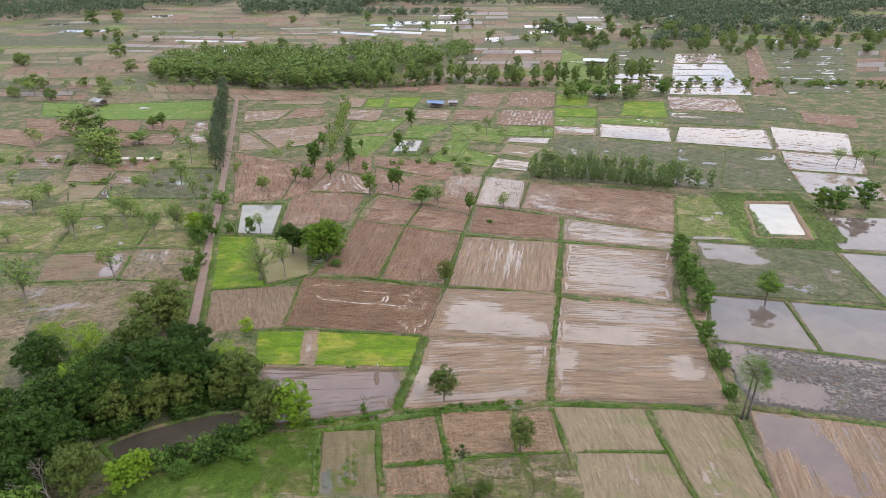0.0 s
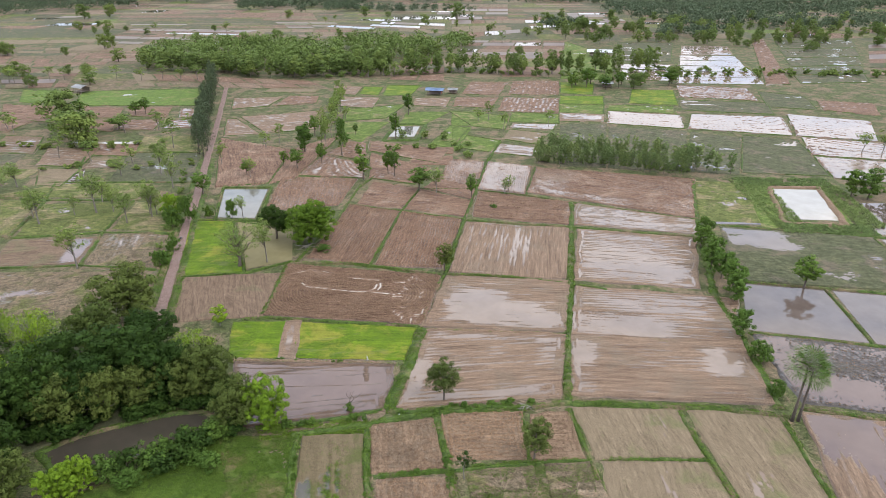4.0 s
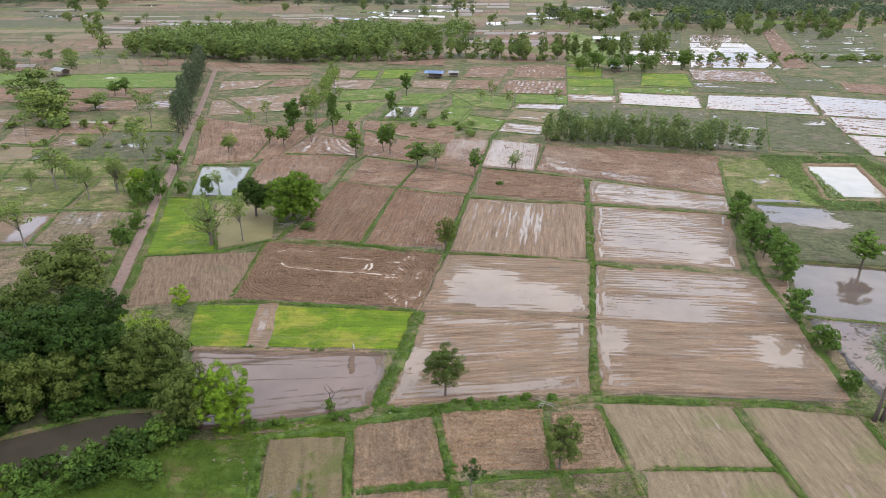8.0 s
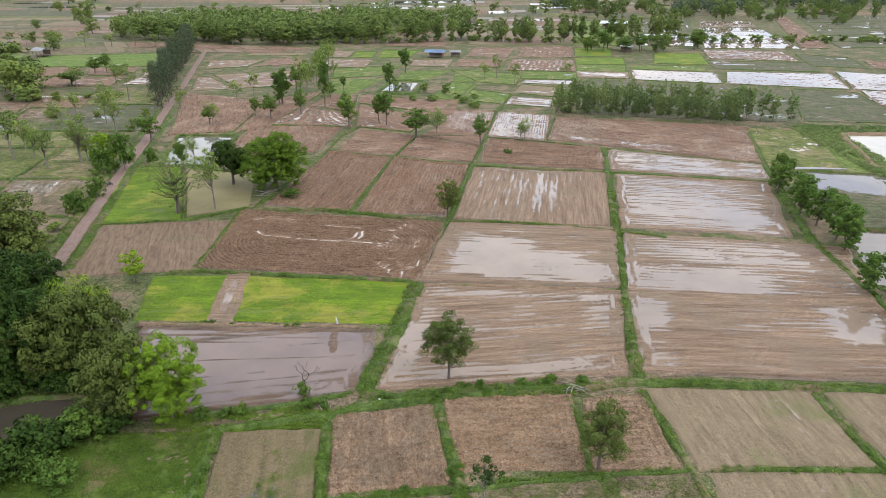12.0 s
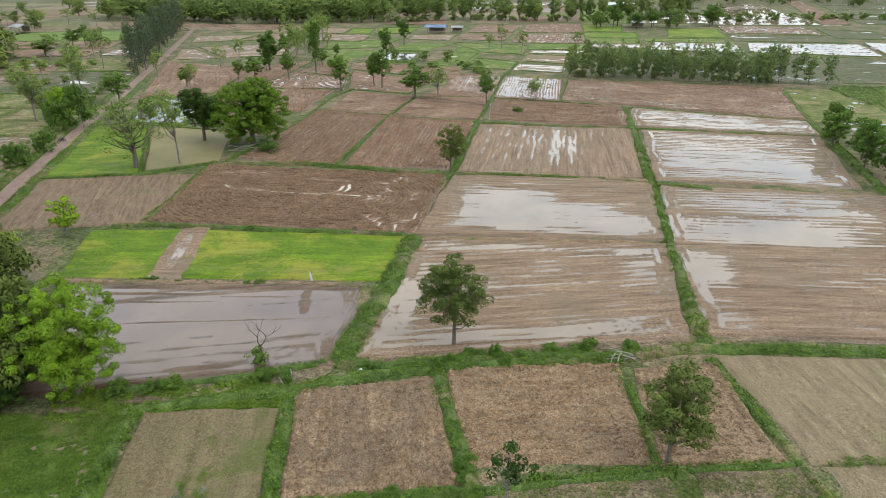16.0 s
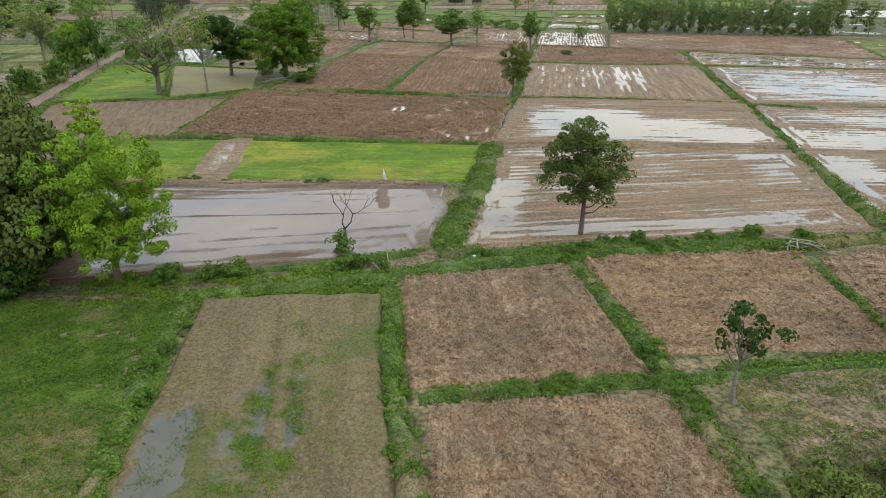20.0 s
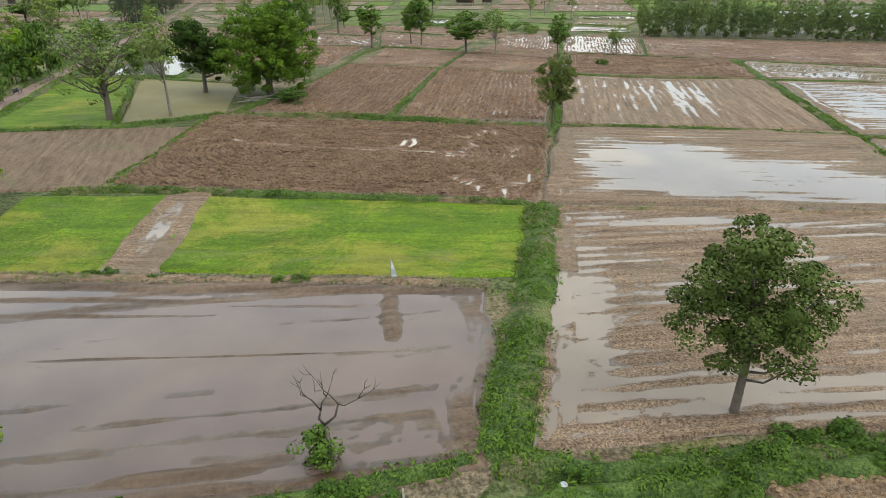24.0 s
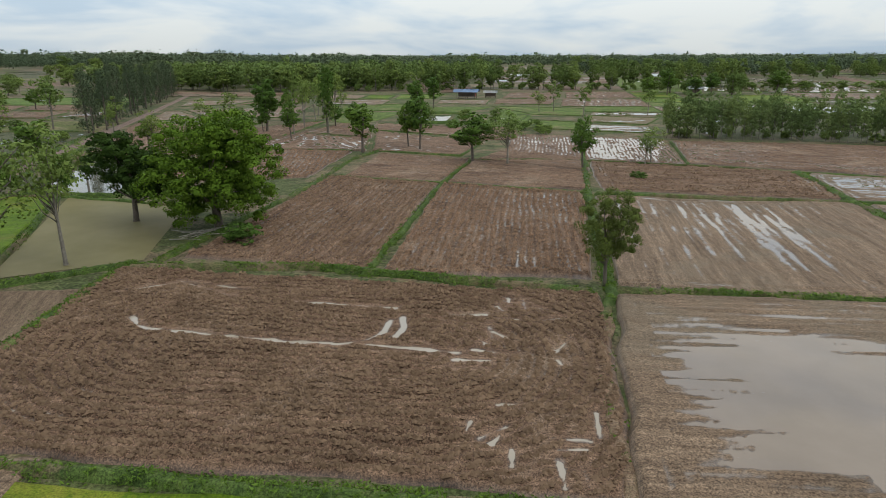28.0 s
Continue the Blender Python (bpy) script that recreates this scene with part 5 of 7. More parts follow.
def leaf_cards(rng, centres, radii, per, leaf, droop=0.0, slim=0.36, shade=None):
    n = len(centres) * per
    c = np.repeat(centres, per, 0)
    r = np.repeat(radii, per)
    d = rng.normal(size=(n, 3))
    d[:, 2] = d[:, 2] * 0.9 + 0.35
    d /= np.linalg.norm(d, axis=1)[:, None]
    pos = c + d * (r * (0.72 + 0.32 * rng.rand(n)))[:, None] * np.array([1.15, 1.15, 0.8])
    nor = d * 1.0 + np.array([0, 0, 0.3]) + rng.normal(size=(n, 3)) * 0.38
    nor /= np.linalg.norm(nor, axis=1)[:, None]
    tan = np.cross(nor, rng.normal(size=(n, 3)))
    tan[:, 2] -= droop
    tan /= np.linalg.norm(tan, axis=1)[:, None]
    bit = np.cross(nor, tan)
    ln = (leaf * (0.6 + 0.8 * rng.rand(n)))[:, None]
    wd = ln * (slim if droop < 0.5 else 0.13)
    quad = np.stack([pos - tan * ln * 0.5, pos + bit * wd - nor * ln * 0.06, pos + tan * ln * 0.5, pos - bit * wd - nor * ln * 0.06], 1)
    if shade is not None:
        # leaves of one clump turn their faces to the same side
        o = np.repeat(shade, per, 0)
        o = pos - o
        o /= np.linalg.norm(o, axis=1)[:, None] + 1e-6
        nor = 0.25 * nor + 0.65 * d + 0.6 * o
        nor /= np.linalg.norm(nor, axis=1)[:, None]
        return quad.reshape(-1, 3), np.arange(4 * n).reshape(-1, 4)[:, ::-1], np.repeat(nor, 4, 0)
    return quad.reshape(-1, 3), np.arange(4 * n).reshape(-1, 4)


def crown_points(rng, kind, H, W, base, n, rad):
    z0, z1 = H * base, H
    pts = []
    if kind in ("dome", "domedark", "domefar", "grove", "bright", "rowtree", "hero", "bush", "undergrowth", "scrub", "nearbush", "lowbush", "brightfar"):
        # boughs first, then leaf clumps over each bough
        k = {"dome": 15, "grove": 10, "bright": 15, "brightfar": 12, "hero": 11}.get(kind, 8)
        boughs = []
        for i in range(k):
            f = (i + 0.5) / k
            a = i * 2.4 + rng.rand()
            up = -0.85 + 1.75 * f
            out = math.sqrt(max(0.05, 1 - up * up)) * (0.62 + 0.2 * rng.rand())
            size = (0.28 + 0.10 * rng.rand()) * W * (1.0 - 0.2 * abs(up))
            boughs.append((out * math.cos(a) * (W / 2 - size * 0.25), out * math.sin(a) * (W / 2 - size * 0.25), (z0 + z1) / 2 + up * ((z1 - z0) / 2 - size * 0.42), size))
        while len(pts) < n:
            bx, by, bz, size = boughs[rng.randint(k)]
            d = rng.normal(size=3)
            d[2] = d[2] * 0.8 + 0.35
            d /= np.linalg.norm(d)
            s = size * (0.74 + 0.24 * rng.rand()) if rng.rand() < 0.8 else size * 0.6 * rng.rand()
            z = bz + d[2] * s * 0.62
            if z < z0 * 0.85 or z > z1:
                continue
            pts.append((bx + d[0] * s, by + d[1] * s, z, bx, by, bz - 0.3 * size))
        return np.array(pts)
    while len(pts) < n:
        d = rng.normal(size=3)
        d /= np.linalg.norm(d)
        q = d * rng.rand() ** (0.36 if kind not in ("open", "openfar", "openbig", "gum") else 0.5)
        lump = 0.82 + 0.36 * rng.rand()
        if kind == "needle":
            f = rng.rand() ** 0.8
            a = rng.rand() * 6.28
            rr = (W / 2 - rad * 0.6) * (1 - f) ** 0.7 * (0.4 + 0.6 * rng.rand())
            pts.append((rr * math.cos(a), rr * math.sin(a), z0 + (z1 - z0) * (0.06 + 0.92 * f)))
            continue
        pts.append((q[0] * (W / 2 - rad * 0.8) * lump, q[1] * (W / 2 - rad * 0.8) * lump, (z0 + z1) / 2 + q[2] * ((z1 - z0) / 2 - rad * 0.6) * min(lump, 1.02)))
    pts = np.array(pts)
    return np.concatenate([pts, pts * (0, 0, 0.4) + (0, 0, 0.25 * (z0 + z1))], 1)


def build_tree(kind, variant):
    H, W, base, n, per, leaf, rad, tr, leaves, bark, variants, says, cat = TREES[kind]
    rng = np.random.RandomState(sum(map(ord, kind)) * 7 + variant * 131)
    thing = new("bamboo_clump" if kind == "bamboo" else "shrub" if kind in ("bush", "undergrowth", "scrub", "nearbush", "lowbush") else {"gum": "eucalyptus_tree", "needle": "casuarina_tree", "wood": "plantation_tree"}.get(kind, "tree"))
    tagged(thing, says, cat, {"gum": "eucalyptus row", "needle": "casuarinas by the track", "wood": "plantation trees", "grove": "grove round the pond", "rowtree": "trees on the bund row", "bush": "shrubs", "undergrowth": "shrubs", "nearbush": "shrubs", "lowbush": "shrubs", "scrub": "shrubs"}.get(kind, "field trees"))
    pts = crown_points(rng, kind, H, W, base, n, rad)
    pts, shade = pts[:, :3], pts[:, 3:]
    reach = np.quantile(np.hypot(pts[:, 0], pts[:, 1]), 0.96)
    pts[:, :2] *= (W / 2 - rad * 0.75) / reach
    shade[:, :2] *= (W / 2 - rad * 0.75) / reach
    pts[:, 2] += (H - rad * 0.7 - pts[:, 2].max()) * np.clip((pts[:, 2] - H * base) / (H * (1 - base)), 0, 1)
    radii = rad * (0.65 + 0.7 * rng.rand(n))
    v, f, nor = leaf_cards(rng, pts, radii, per, leaf, 0.9 if kind in ("needle", "bamboo") else 0.35 if kind == "gum" else 0.0, 0.36 if kind in ("open", "openfar", "openbig", "gum", "gnarled", "papaya") else 0.45, shade)
    pieces = []
    if kind == "bamboo":
        for k in range(22):
            a, b = rng.rand() * 6.28, rng.rand() * 0.8
            tip = (math.cos(a) * W * 0.4 * b, math.sin(a) * W * 0.4 * b, H * (0.7 + 0.25 * rng.rand()))
            pieces.append(tube([(tip[0] * 0.2, tip[1] * 0.2, -0.2), (tip[0] * 0.45, tip[1] * 0.45, H * 0.45), tip], [0.06, 0.05, 0.02], 5))
    else:
        lean = rng.normal(size=2) * 0.03 * H
        top = H * (0.78 if kind in ("hero", "round", "gum", "wood", "needle") else 0.55)
        if kind in ("bush", "undergrowth", "scrub", "nearbush", "lowbush"):
            top = H * 0.5
        axis = [(lean[0] * s * s + 0.1 * math.sin(3 * s + variant), lean[1] * s * s, -0.25 + (top + 0.25) * s) for s in (0, 0.08, 0.3, 0.55, 0.8, 1)]
        pieces.append(tube(axis, [tr * 1.7, tr * 1.15, tr, tr * 0.8, tr * 0.5, tr * 0.22], 5 if kind in ("wood", "gum", "needle") else 8))
        picks = rng.choice(n, min(n, {"open": 16, "openfar": 5, "openbig": 36, "wood": 3, "gum": 5, "needle": 2, "bush": 4, "scrub": 2, "domefar": 5, "round": 8}.get(kind, 14)), replace=False)
        for q in picks:
            e = pts[q]
            s = np.clip((e[2] * 0.55) / max(top, 0.1), 0.2 if base < 0.2 else base * 0.9, 0.92)
            o = Vector((lean[0] * s * s, lean[1] * s * s, top * s))
            e = Vector(e)
            m1 = o.lerp(e, 0.4) + Vector((0, 0, -0.03 * H))
            m2 = o.lerp(e, 0.75) + Vector(rng.normal(size=3) * 0.03 * W)
            pieces.append(tube([o, m1, m2, e], [tr * 0.42, tr * 0.3, tr * 0.19, tr * 0.07], 5 if kind in ("dome", "domedark", "hero", "openbig", "bright", "gnarled") else 3))
    part("culms" if kind == "bamboo" else "trunk", mesh_from("trunk", *join(pieces), MAT[bark], True), None, thing)
    if kind == "grove" and variant == 1:
        leaves = "leaf_hero"
    me = mesh_from("crown", v, f, MAT[leaves], True)
    me.normals_split_custom_set_from_vertices(nor.tolist())
    part("crown", me, None, thing)
    return thing


def palm(x, y, H, W):
    thing = tagged(new("palm_tree"), "sugar palm with a round head of stiff fan leaves", "palm", "palms")
    rng = np.random.RandomState(int(x * 10) % 1000)
    pieces = [tube([(0, 0, -0.2), (0.1, 0, H * 0.3), (0.25, 0.05, H * 0.6), (0.3, 0.1, H * 0.86)], [0.32, 0.2, 0.18, 0.2], 8)]
    head = Vector((0.3, 0.1, H * 0.84))
    verts, faces = [], []
    for k in range(30):
        a, e = k * 2.4, math.radians(-35 + 105 * (k / 29))
        d = Vector((math.cos(a) * math.cos(e), math.sin(a) * math.cos(e), math.sin(e)))
        side = d.cross(Vector((0, 0, 1))).normalized()
        hub = head + d * W * 0.26
        pieces.append(tube([head, hub], [0.04, 0.03], 4))
        for j in range(13):
            b = math.radians(-105 + 210 * j / 12)
            w = (d * math.cos(b) + side * math.sin(b)).normalized()
            w2 = (d * math.cos(b + 0.12) + side * math.sin(b + 0.12)).normalized()
            L = W * 0.26 * (0.85 + 0.3 * rng.rand())
            o = len(verts)
            verts += [tuple(hub), tuple(hub + (w + w2) * L * 0.3 - d.cross(side) * 0.05), tuple(hub + w * L + Vector((0, 0, -0.12 * L))), tuple(hub + w2 * L * 0.7)]
            faces.append((o, o + 1, o + 2, o + 3))
    part("trunk", mesh_from("trunk", *join(pieces), MAT["bark"], True), None, thing)
    part("crown", mesh_from("crown", verts, faces, MAT["leaf_mid"]), None, thing)
    thing.location = (x, y, 0.1)


def bare_tree(x, y, H, W):
    rng = np.random.RandomState(3)
    pieces = []

    def grow(p, d, L, r, depth):
        q = p + d * L
        pieces.append(tube([p, p.lerp(q, 0.5) + Vector(rng.normal(size=3) * 0.05 * L), q], [r, r * 0.8, r * 0.6], 5))
        if depth:
            for k in range(3):
                grow(q, (d + Vector(rng.normal(size=3) * 0.62) + Vector((0, 0, 0.15))).normalized(), L * 0.72, r * 0.55, depth - 1)
    grow(Vector((0, 0, -0.2)), Vector((0.05, 0, 1)), H * 0.34, 0.24, 5)
    thing = tagged(new("dead_tree"), "leafless dead tree with pale grey branches", "tree", "grove round the pond")
    part("trunk", mesh_from("trunk", *join(pieces), MAT["palebark"], True), None, thing)
    thing.location = (x, y, 0)


def sapling(x, y, H, W):
    """A leafless crooked young tree with creeper grown up its foot."""
    rng = np.random.RandomState(14)
    pieces = []

    def grow(p, d, L, r, depth):
        q = p + d * L
        pieces.append(tube([p, p.lerp(q, 0.5) + Vector(rng.normal(size=3) * 0.07 * L), q], [r, r * 0.85, r * 0.65], 5))
        for k in range(2 if depth else 0):
            grow(q, (d + Vector(rng.normal(size=3) * 0.42) + Vector((0, 0, 0.45))).normalized(), L * 0.72, r * 0.6, depth - 1)
    grow(Vector((0, 0, -0.2)), Vector((0.12, 0, 1)).normalized(), H * 0.42, 0.09, 4)
    thing = tagged(new("sapling"), "bare crooked sapling with leafy creeper round its foot", "tree", "field trees")
    part("trunk", mesh_from("trunk", *join(pieces), MAT["bark"], True), None, thing)
    c = rng.normal(size=(34, 3)) * (0.24, 0.24, 0.36) + (0, 0, 0.8)
    v, f, nor = leaf_cards(rng, c, 0.16 + 0.16 * rng.rand(34), 45, 0.13, 0.0, 0.36, c * (0, 0, 0) + (0, 0, 0.7))
    me = mesh_from("creeper", v, f, MAT["leaf_mid"], True)
    me.normals_split_custom_set_from_vertices(nor.tolist())
    part("creeper", me, None, thing)
    thing.location = (x, y, 0.1)


def plant(kind, x, y, H, W):
    if kind == "sapling":
        return sapling(x, y, H, W)
    if kind == "palm":
        return palm(x, y, H, W)
    if kind == "bare":
        return bare_tree(x, y, H, W)
    if kind == "open" and y > 235:
        kind = "openfar"
    if kind == "rowtree" and y > 255:
        kind = "domefar"
    H0, W0, variants = TREES[kind][0], TREES[kind][1], TREES[kind][10]
    rng = random.Random(round(x * 31 + y * 17))
    variant = rng.randrange(variants)
    s, w = H / H0, (W or H / H0 * W0) / W0
    m = Matrix.Translation((x, y, 0.04)) @ Matrix.Rotation(rng.random() * 6.28, 4, "Z") @ Matrix.Diagonal((w, w, s, 1))
    if (kind, variant) not in MADE:
        MADE[kind, variant] = build_tree(kind, variant)
        MADE[kind, variant].matrix_basis = m
        return
    ob = MADE[kind, variant]
    made = copy_thing(ob, Matrix())
    made.matrix_basis = m



# single trees
plant("hero", 0.4, 153.4, 7.6, 4.7)
plant("hero", 0.2, 103.8, 8.2, 5.9)
plant("hero", 13.9, 89.5, 7.2, 5.4)
plant("bright", -28.2, 97.0, 9.2, 8.0)
plant("grove", -33.0, 96.7, 9.6, 7.4)
plant("dome", -34.8, 170.6, 12.1, 13.8)
plant("domedark", -44.8, 173.7, 9.6, 8.6)
plant("open", -43.8, 158.7, 12.0, 6.1)
plant("openbig", -49.9, 156.4, 11.7, 13.1)
plant("gnarled", 3.1, 85.6, 4.6, 3.2)
plant("nearbush", 6.5, 79.5, 2.3, 3.4)
plant("nearbush", 2.9, 78.4, 2.6, 3.8)
plant("papaya", -45.9, 128.2, 5.0, 3.8)
plant("sapling", -15.6, 101.1, 4.3, 1.5)
plant("round", -26.9, 224.5, 8.8, 6.8)
plant("round", -16.6, 228.0, 10.0, 5.4)
plant("round", -19.1, 230.4, 8.7, 4.4)
plant("round", -7.5, 212.7, 8.2, 8.0)
plant("round", 9.2, 205.9, 8.1, 4.5)
plant("round", -53.5, 258.7, 9.1, 5.8)
plant("round", -44.4, 242.8, 7.9, 4.7)
plant("open", -1.9, 210.3, 8.7, 6.5)
plant("open", 21.4, 211.2, 5.9, 4.4)
plant("open", -38.3, 252.8, 8.7, 4.7)
plant("bush", 15.5, 197.4, 1.2, 2.5)
plant("bush", -30.7, 165.1, 2.0, 4.2)
plant("open", -98.2, 229.7, 12.4, 7.5)
plant("open", -66.1, 226.0, 7.5, 4.9)
plant("open", -70.1, 263.2, 7.5, 4.9)
plant("open", -66.5, 271.2, 8.5, 5.1)
plant("open", 21.5, 312.5, 9.6, 4.8)
plant("open", -86.4, 191.5, 9.8, 5.3)
plant("open", -105.5, 201.7, 7.9, 6.8)
plant("open", -90.2, 184.6, 10.4, 6.7)
plant("open", -58.7, 190.0, 6.5, 4.9)
plant("open", 27.0, 293.8, 8.4, 4.9)
plant("open", -45.3, 249.3, 17.4, 4.9)
plant("open", -80.7, 241.0, 9.4, 5.0)
plant("round", -52.2, 237.0, 7.1, 6.1)
plant("round", -53.7, 258.3, 11.9, 7.1)
plant("round", -38.8, 253.7, 15.1, 4.6)
plant("round", -16.2, 324.4, 10.4, 6.5)
plant("round", -19.5, 278.6, 10.9, 5.5)
plant("round", -54.4, 284.4, 8.5, 5.7)
plant("brightfar", -78.6, 188.2, 7.4, 6.2)
plant("round", -142.4, 294.3, 5.7, 9.7)
plant("round", -76.5, 208.9, 7.3, 6.9)
plant("round", -62.3, 191.4, 4.8, 2.9)
plant("round", -37.0, 284.4, 5.1, 2.6)
plant("domefar", -154.8, 282.4, 11.4, 20.2)
plant("domefar", -175.8, 309.4, 14.6, 20.9)
plant("domefar", -143.7, 263.9, 14.1, 17.5)
plant("rowtree", 65.4, 154.6, 7.8, 5.2)
plant("rowtree", 66.2, 150.2, 7.2, 5.4)
plant("rowtree", 64.6, 138.6, 7.4, 5.6)
plant("rowtree", 59.7, 124.2, 6.5, 5.3)
plant("rowtree", 67.8, 168.0, 6.5, 4.6)
plant("rowtree", 70.2, 172.0, 7.0, 4.8)
plant("rowtree", 66.0, 143.6, 8.0, 5.8)
plant("rowtree", 68.2, 160.0, 7.0, 5.0)
plant("bush", 59.7, 115.6, 4.6, 4.9)
plant("bush", 57.6, 104.9, 3.5, 3.3)
plant("palm", 57.4, 98.5, 12.6, 7.6)
plant("palm", 58.4, 98.5, 10.8, 6.4)
plant("round", 83.3, 145.0, 8.2, 6.9)
plant("open", -106.5, 143.5, 13.5, 9.5)
plant("open", -89.1, 155.0, 11.8, 7.6)
plant("open", -114.6, 183.5, 11.3, 8.1)
plant("open", -88.9, 216.0, 12.7, 7.4)
plant("open", -85.0, 189.3, 11.9, 6.7)
plant("open", -102.8, 192.6, 13.0, 9.4)
plant("open", -106.9, 263.8, 12.7, 7.8)
plant("open", -140.6, 216.0, 8.5, 8.6)
plant("open", -140.3, 205.1, 10.2, 9.2)
plant("open", -134.5, 181.4, 5.7, 8.4)
plant("bush", -68.9, 156.7, 4.3, 4.0)
plant("bush", -69.6, 165.5, 3.9, 3.8)
plant("bush", -75.9, 181.4, 6.6, 5.6)
plant("bush", -72.2, 183.5, 8.9, 5.6)
plant("bush", -71.3, 159.1, 3.1, 3.4)
plant("open", 165.3, 259.8, 8.0, 7.3)
plant("open", 171.6, 257.4, 10.4, 7.3)
plant("open", 183.2, 263.8, 6.9, 8.7)
plant("rowtree", 130.5, 207.7, 9.3, 6.8)
plant("rowtree", 134.5, 205.1, 10.2, 8.2)
plant("rowtree", 147.8, 210.4, 10.4, 9.5)
plant("bush", -67.7, 188.0, 4.5, 3.4)
plant("bush", -61.1, 188.0, 5.2, 3.4)
plant("open", 19.9, 209.3, 5.0, 3.2)

# dense trees round the wooded pond
for kind, x, y, H, W in (
        ("undergrowth", -37.5, 92.0, 3.2, 4.6), ("bush", -35.3, 94.1, 2.8, 4.2), ("undergrowth", -39.7, 89.4, 3.4, 4.8), ("bush", -34.6, 87.7, 2.6, 4.0), ("undergrowth", -33.4, 94.9, 2.4, 3.4), ("bush", -40.1, 92.8, 3.0, 4.4),
        ("grove", -65.8, 130.9, 12, 13.8), ("grove", -66.9, 119.4, 10, 10.1), ("bamboo", -77.5, 118.1, 9, 10.1), ("grove", -55.1, 117.1, 10, 10.1),
        ("grove", -66.9, 107.8, 11, 11.0), ("grove", -57.7, 108.6, 12, 12.5), ("bamboo", -44.8, 111.0, 9, 9.2), ("grove", -51.6, 106.8, 12, 11.0),
        ("grove", -40.2, 105.2, 11, 8.8), ("bamboo", -72.5, 103.9, 9, 9.2), ("grove", -71.6, 95.0, 12, 12.9), ("grove", -65.0, 97.4, 13, 11.5),
        ("grove", -58.4, 100.6, 11, 10.0), ("grove", -46.4, 104.8, 11, 9.0), ("grove", -71.5, 85.4, 12, 12.0), ("grove", -65.5, 85.2, 12, 10.0),
        ("brightfar", -52.8, 80.2, 7, 5.5), ("grove", -60.2, 80.0, 10, 8.3), ("brightfar", -51.2, 83.0, 6, 4.6), ("grove", -70.2, 78.3, 10, 9.2),
        ("grove", -50.4, 102.0, 9, 8.0), ("grove", -55.6, 99.0, 10, 8.0), ("grove", -61.6, 96.4, 10, 8.5), ("grove", -43.0, 103.4, 9, 7.5),
        ("grove", -84.0, 112.0, 10, 10.0), ("grove", -79.5, 92.0, 11, 11.0), ("bamboo", -88.0, 122.0, 7, 8.0),
        ("bush", -76.8, 113.2, 5, 6.4), ("bush", -80.8, 103.6, 5, 6.4), ("bare", -63.7, 77.1, 9, 8.3), ("bush", -66.6, 74.8, 6, 8.3),
        ("undergrowth", -36.6, 102.6, 4.0, 5.0), ("bush", -34.6, 99.6, 3.0, 4.4), ("bush", -36.2, 94.4, 3.4, 4.6), ("undergrowth", -39.4, 91.6, 3.6, 5.4),
        ("bush", -43.2, 89.0, 3.8, 5.6), ("undergrowth", -46.6, 87.2, 3.4, 5.0), ("bush", -49.6, 85.6, 3.6, 5.6), ("bush", -45.1, 84.0, 2.8, 4.3),
        ("undergrowth", -41.4, 87.0, 3.2, 5.0), ("bush", -37.8, 89.3, 2.4, 4.0), ("undergrowth", -55.6, 84.0, 3.0, 4.5), ("bush", -33.4, 96.4, 2.6, 4.1)):
    plant(kind, x, y, H, W)
shade = random.Random(3)
for k in range(60):
    f = shade.random()
    x, y = -70 + 36 * f, 87.5 + 13.4 * min(1, 1.43 * f) + shade.uniform(0.6, 6)
    plant("undergrowth", x, y, shade.uniform(1.5, 3.4), shade.uniform(2.6, 4.8))

# ---- planted rows and woods ----
woods = random.Random(11)


def row_of(kind, line, gap, spread, height, width):
    for (ax, ay), (bx, by) in zip(line, line[1:]):
        k = max(1, int(math.hypot(bx - ax, by - ay) / gap))
        for i in range(k):
            f = (i + woods.random() * 0.7) / k
            plant(kind, ax + (bx - ax) * f + woods.uniform(-spread, spread), ay + (by - ay) * f + woods.uniform(-spread, spread), height * woods.uniform(0.78, 1.12), width * woods.uniform(0.8, 1.2))


row_of("needle", [(-91, 250), (-102, 285), (-121, 352), (-139, 414)], 3.2, 1.6, 14.0, 5.0)
row_of("gum", [(34, 244), (62, 239), (85, 228)], 1.3, 0.8, 8.2, 3.0)
row_of("gum", [(36, 253), (66, 249), (94, 238)], 1.6, 1.2, 9.0, 3.2)
row_of("scrub", [(35, 247), (64, 243), (88, 232)], 2.6, 1.6, 1.8, 2.6)
row_of("gum", [(84, 236), (104, 231)], 3.0, 1.6, 9.5, 4.4)
row_of("open", [(-49, 430), (6, 451), (72, 434)], 7.0, 4.0, 12.0, 7.0)
row_of("wood", [(-60, 437), (6, 458), (80, 446), (150, 470)], 4.5, 7.0, 14.0, 7.0)
row_of("rowtree", [(-140, 262), (-110, 258)], 9.0, 3.0, 3.5, 4.0)
row_of("open", [(-47, 262), (-52, 360)], 6.0, 2.5, 12.0, 5.0)


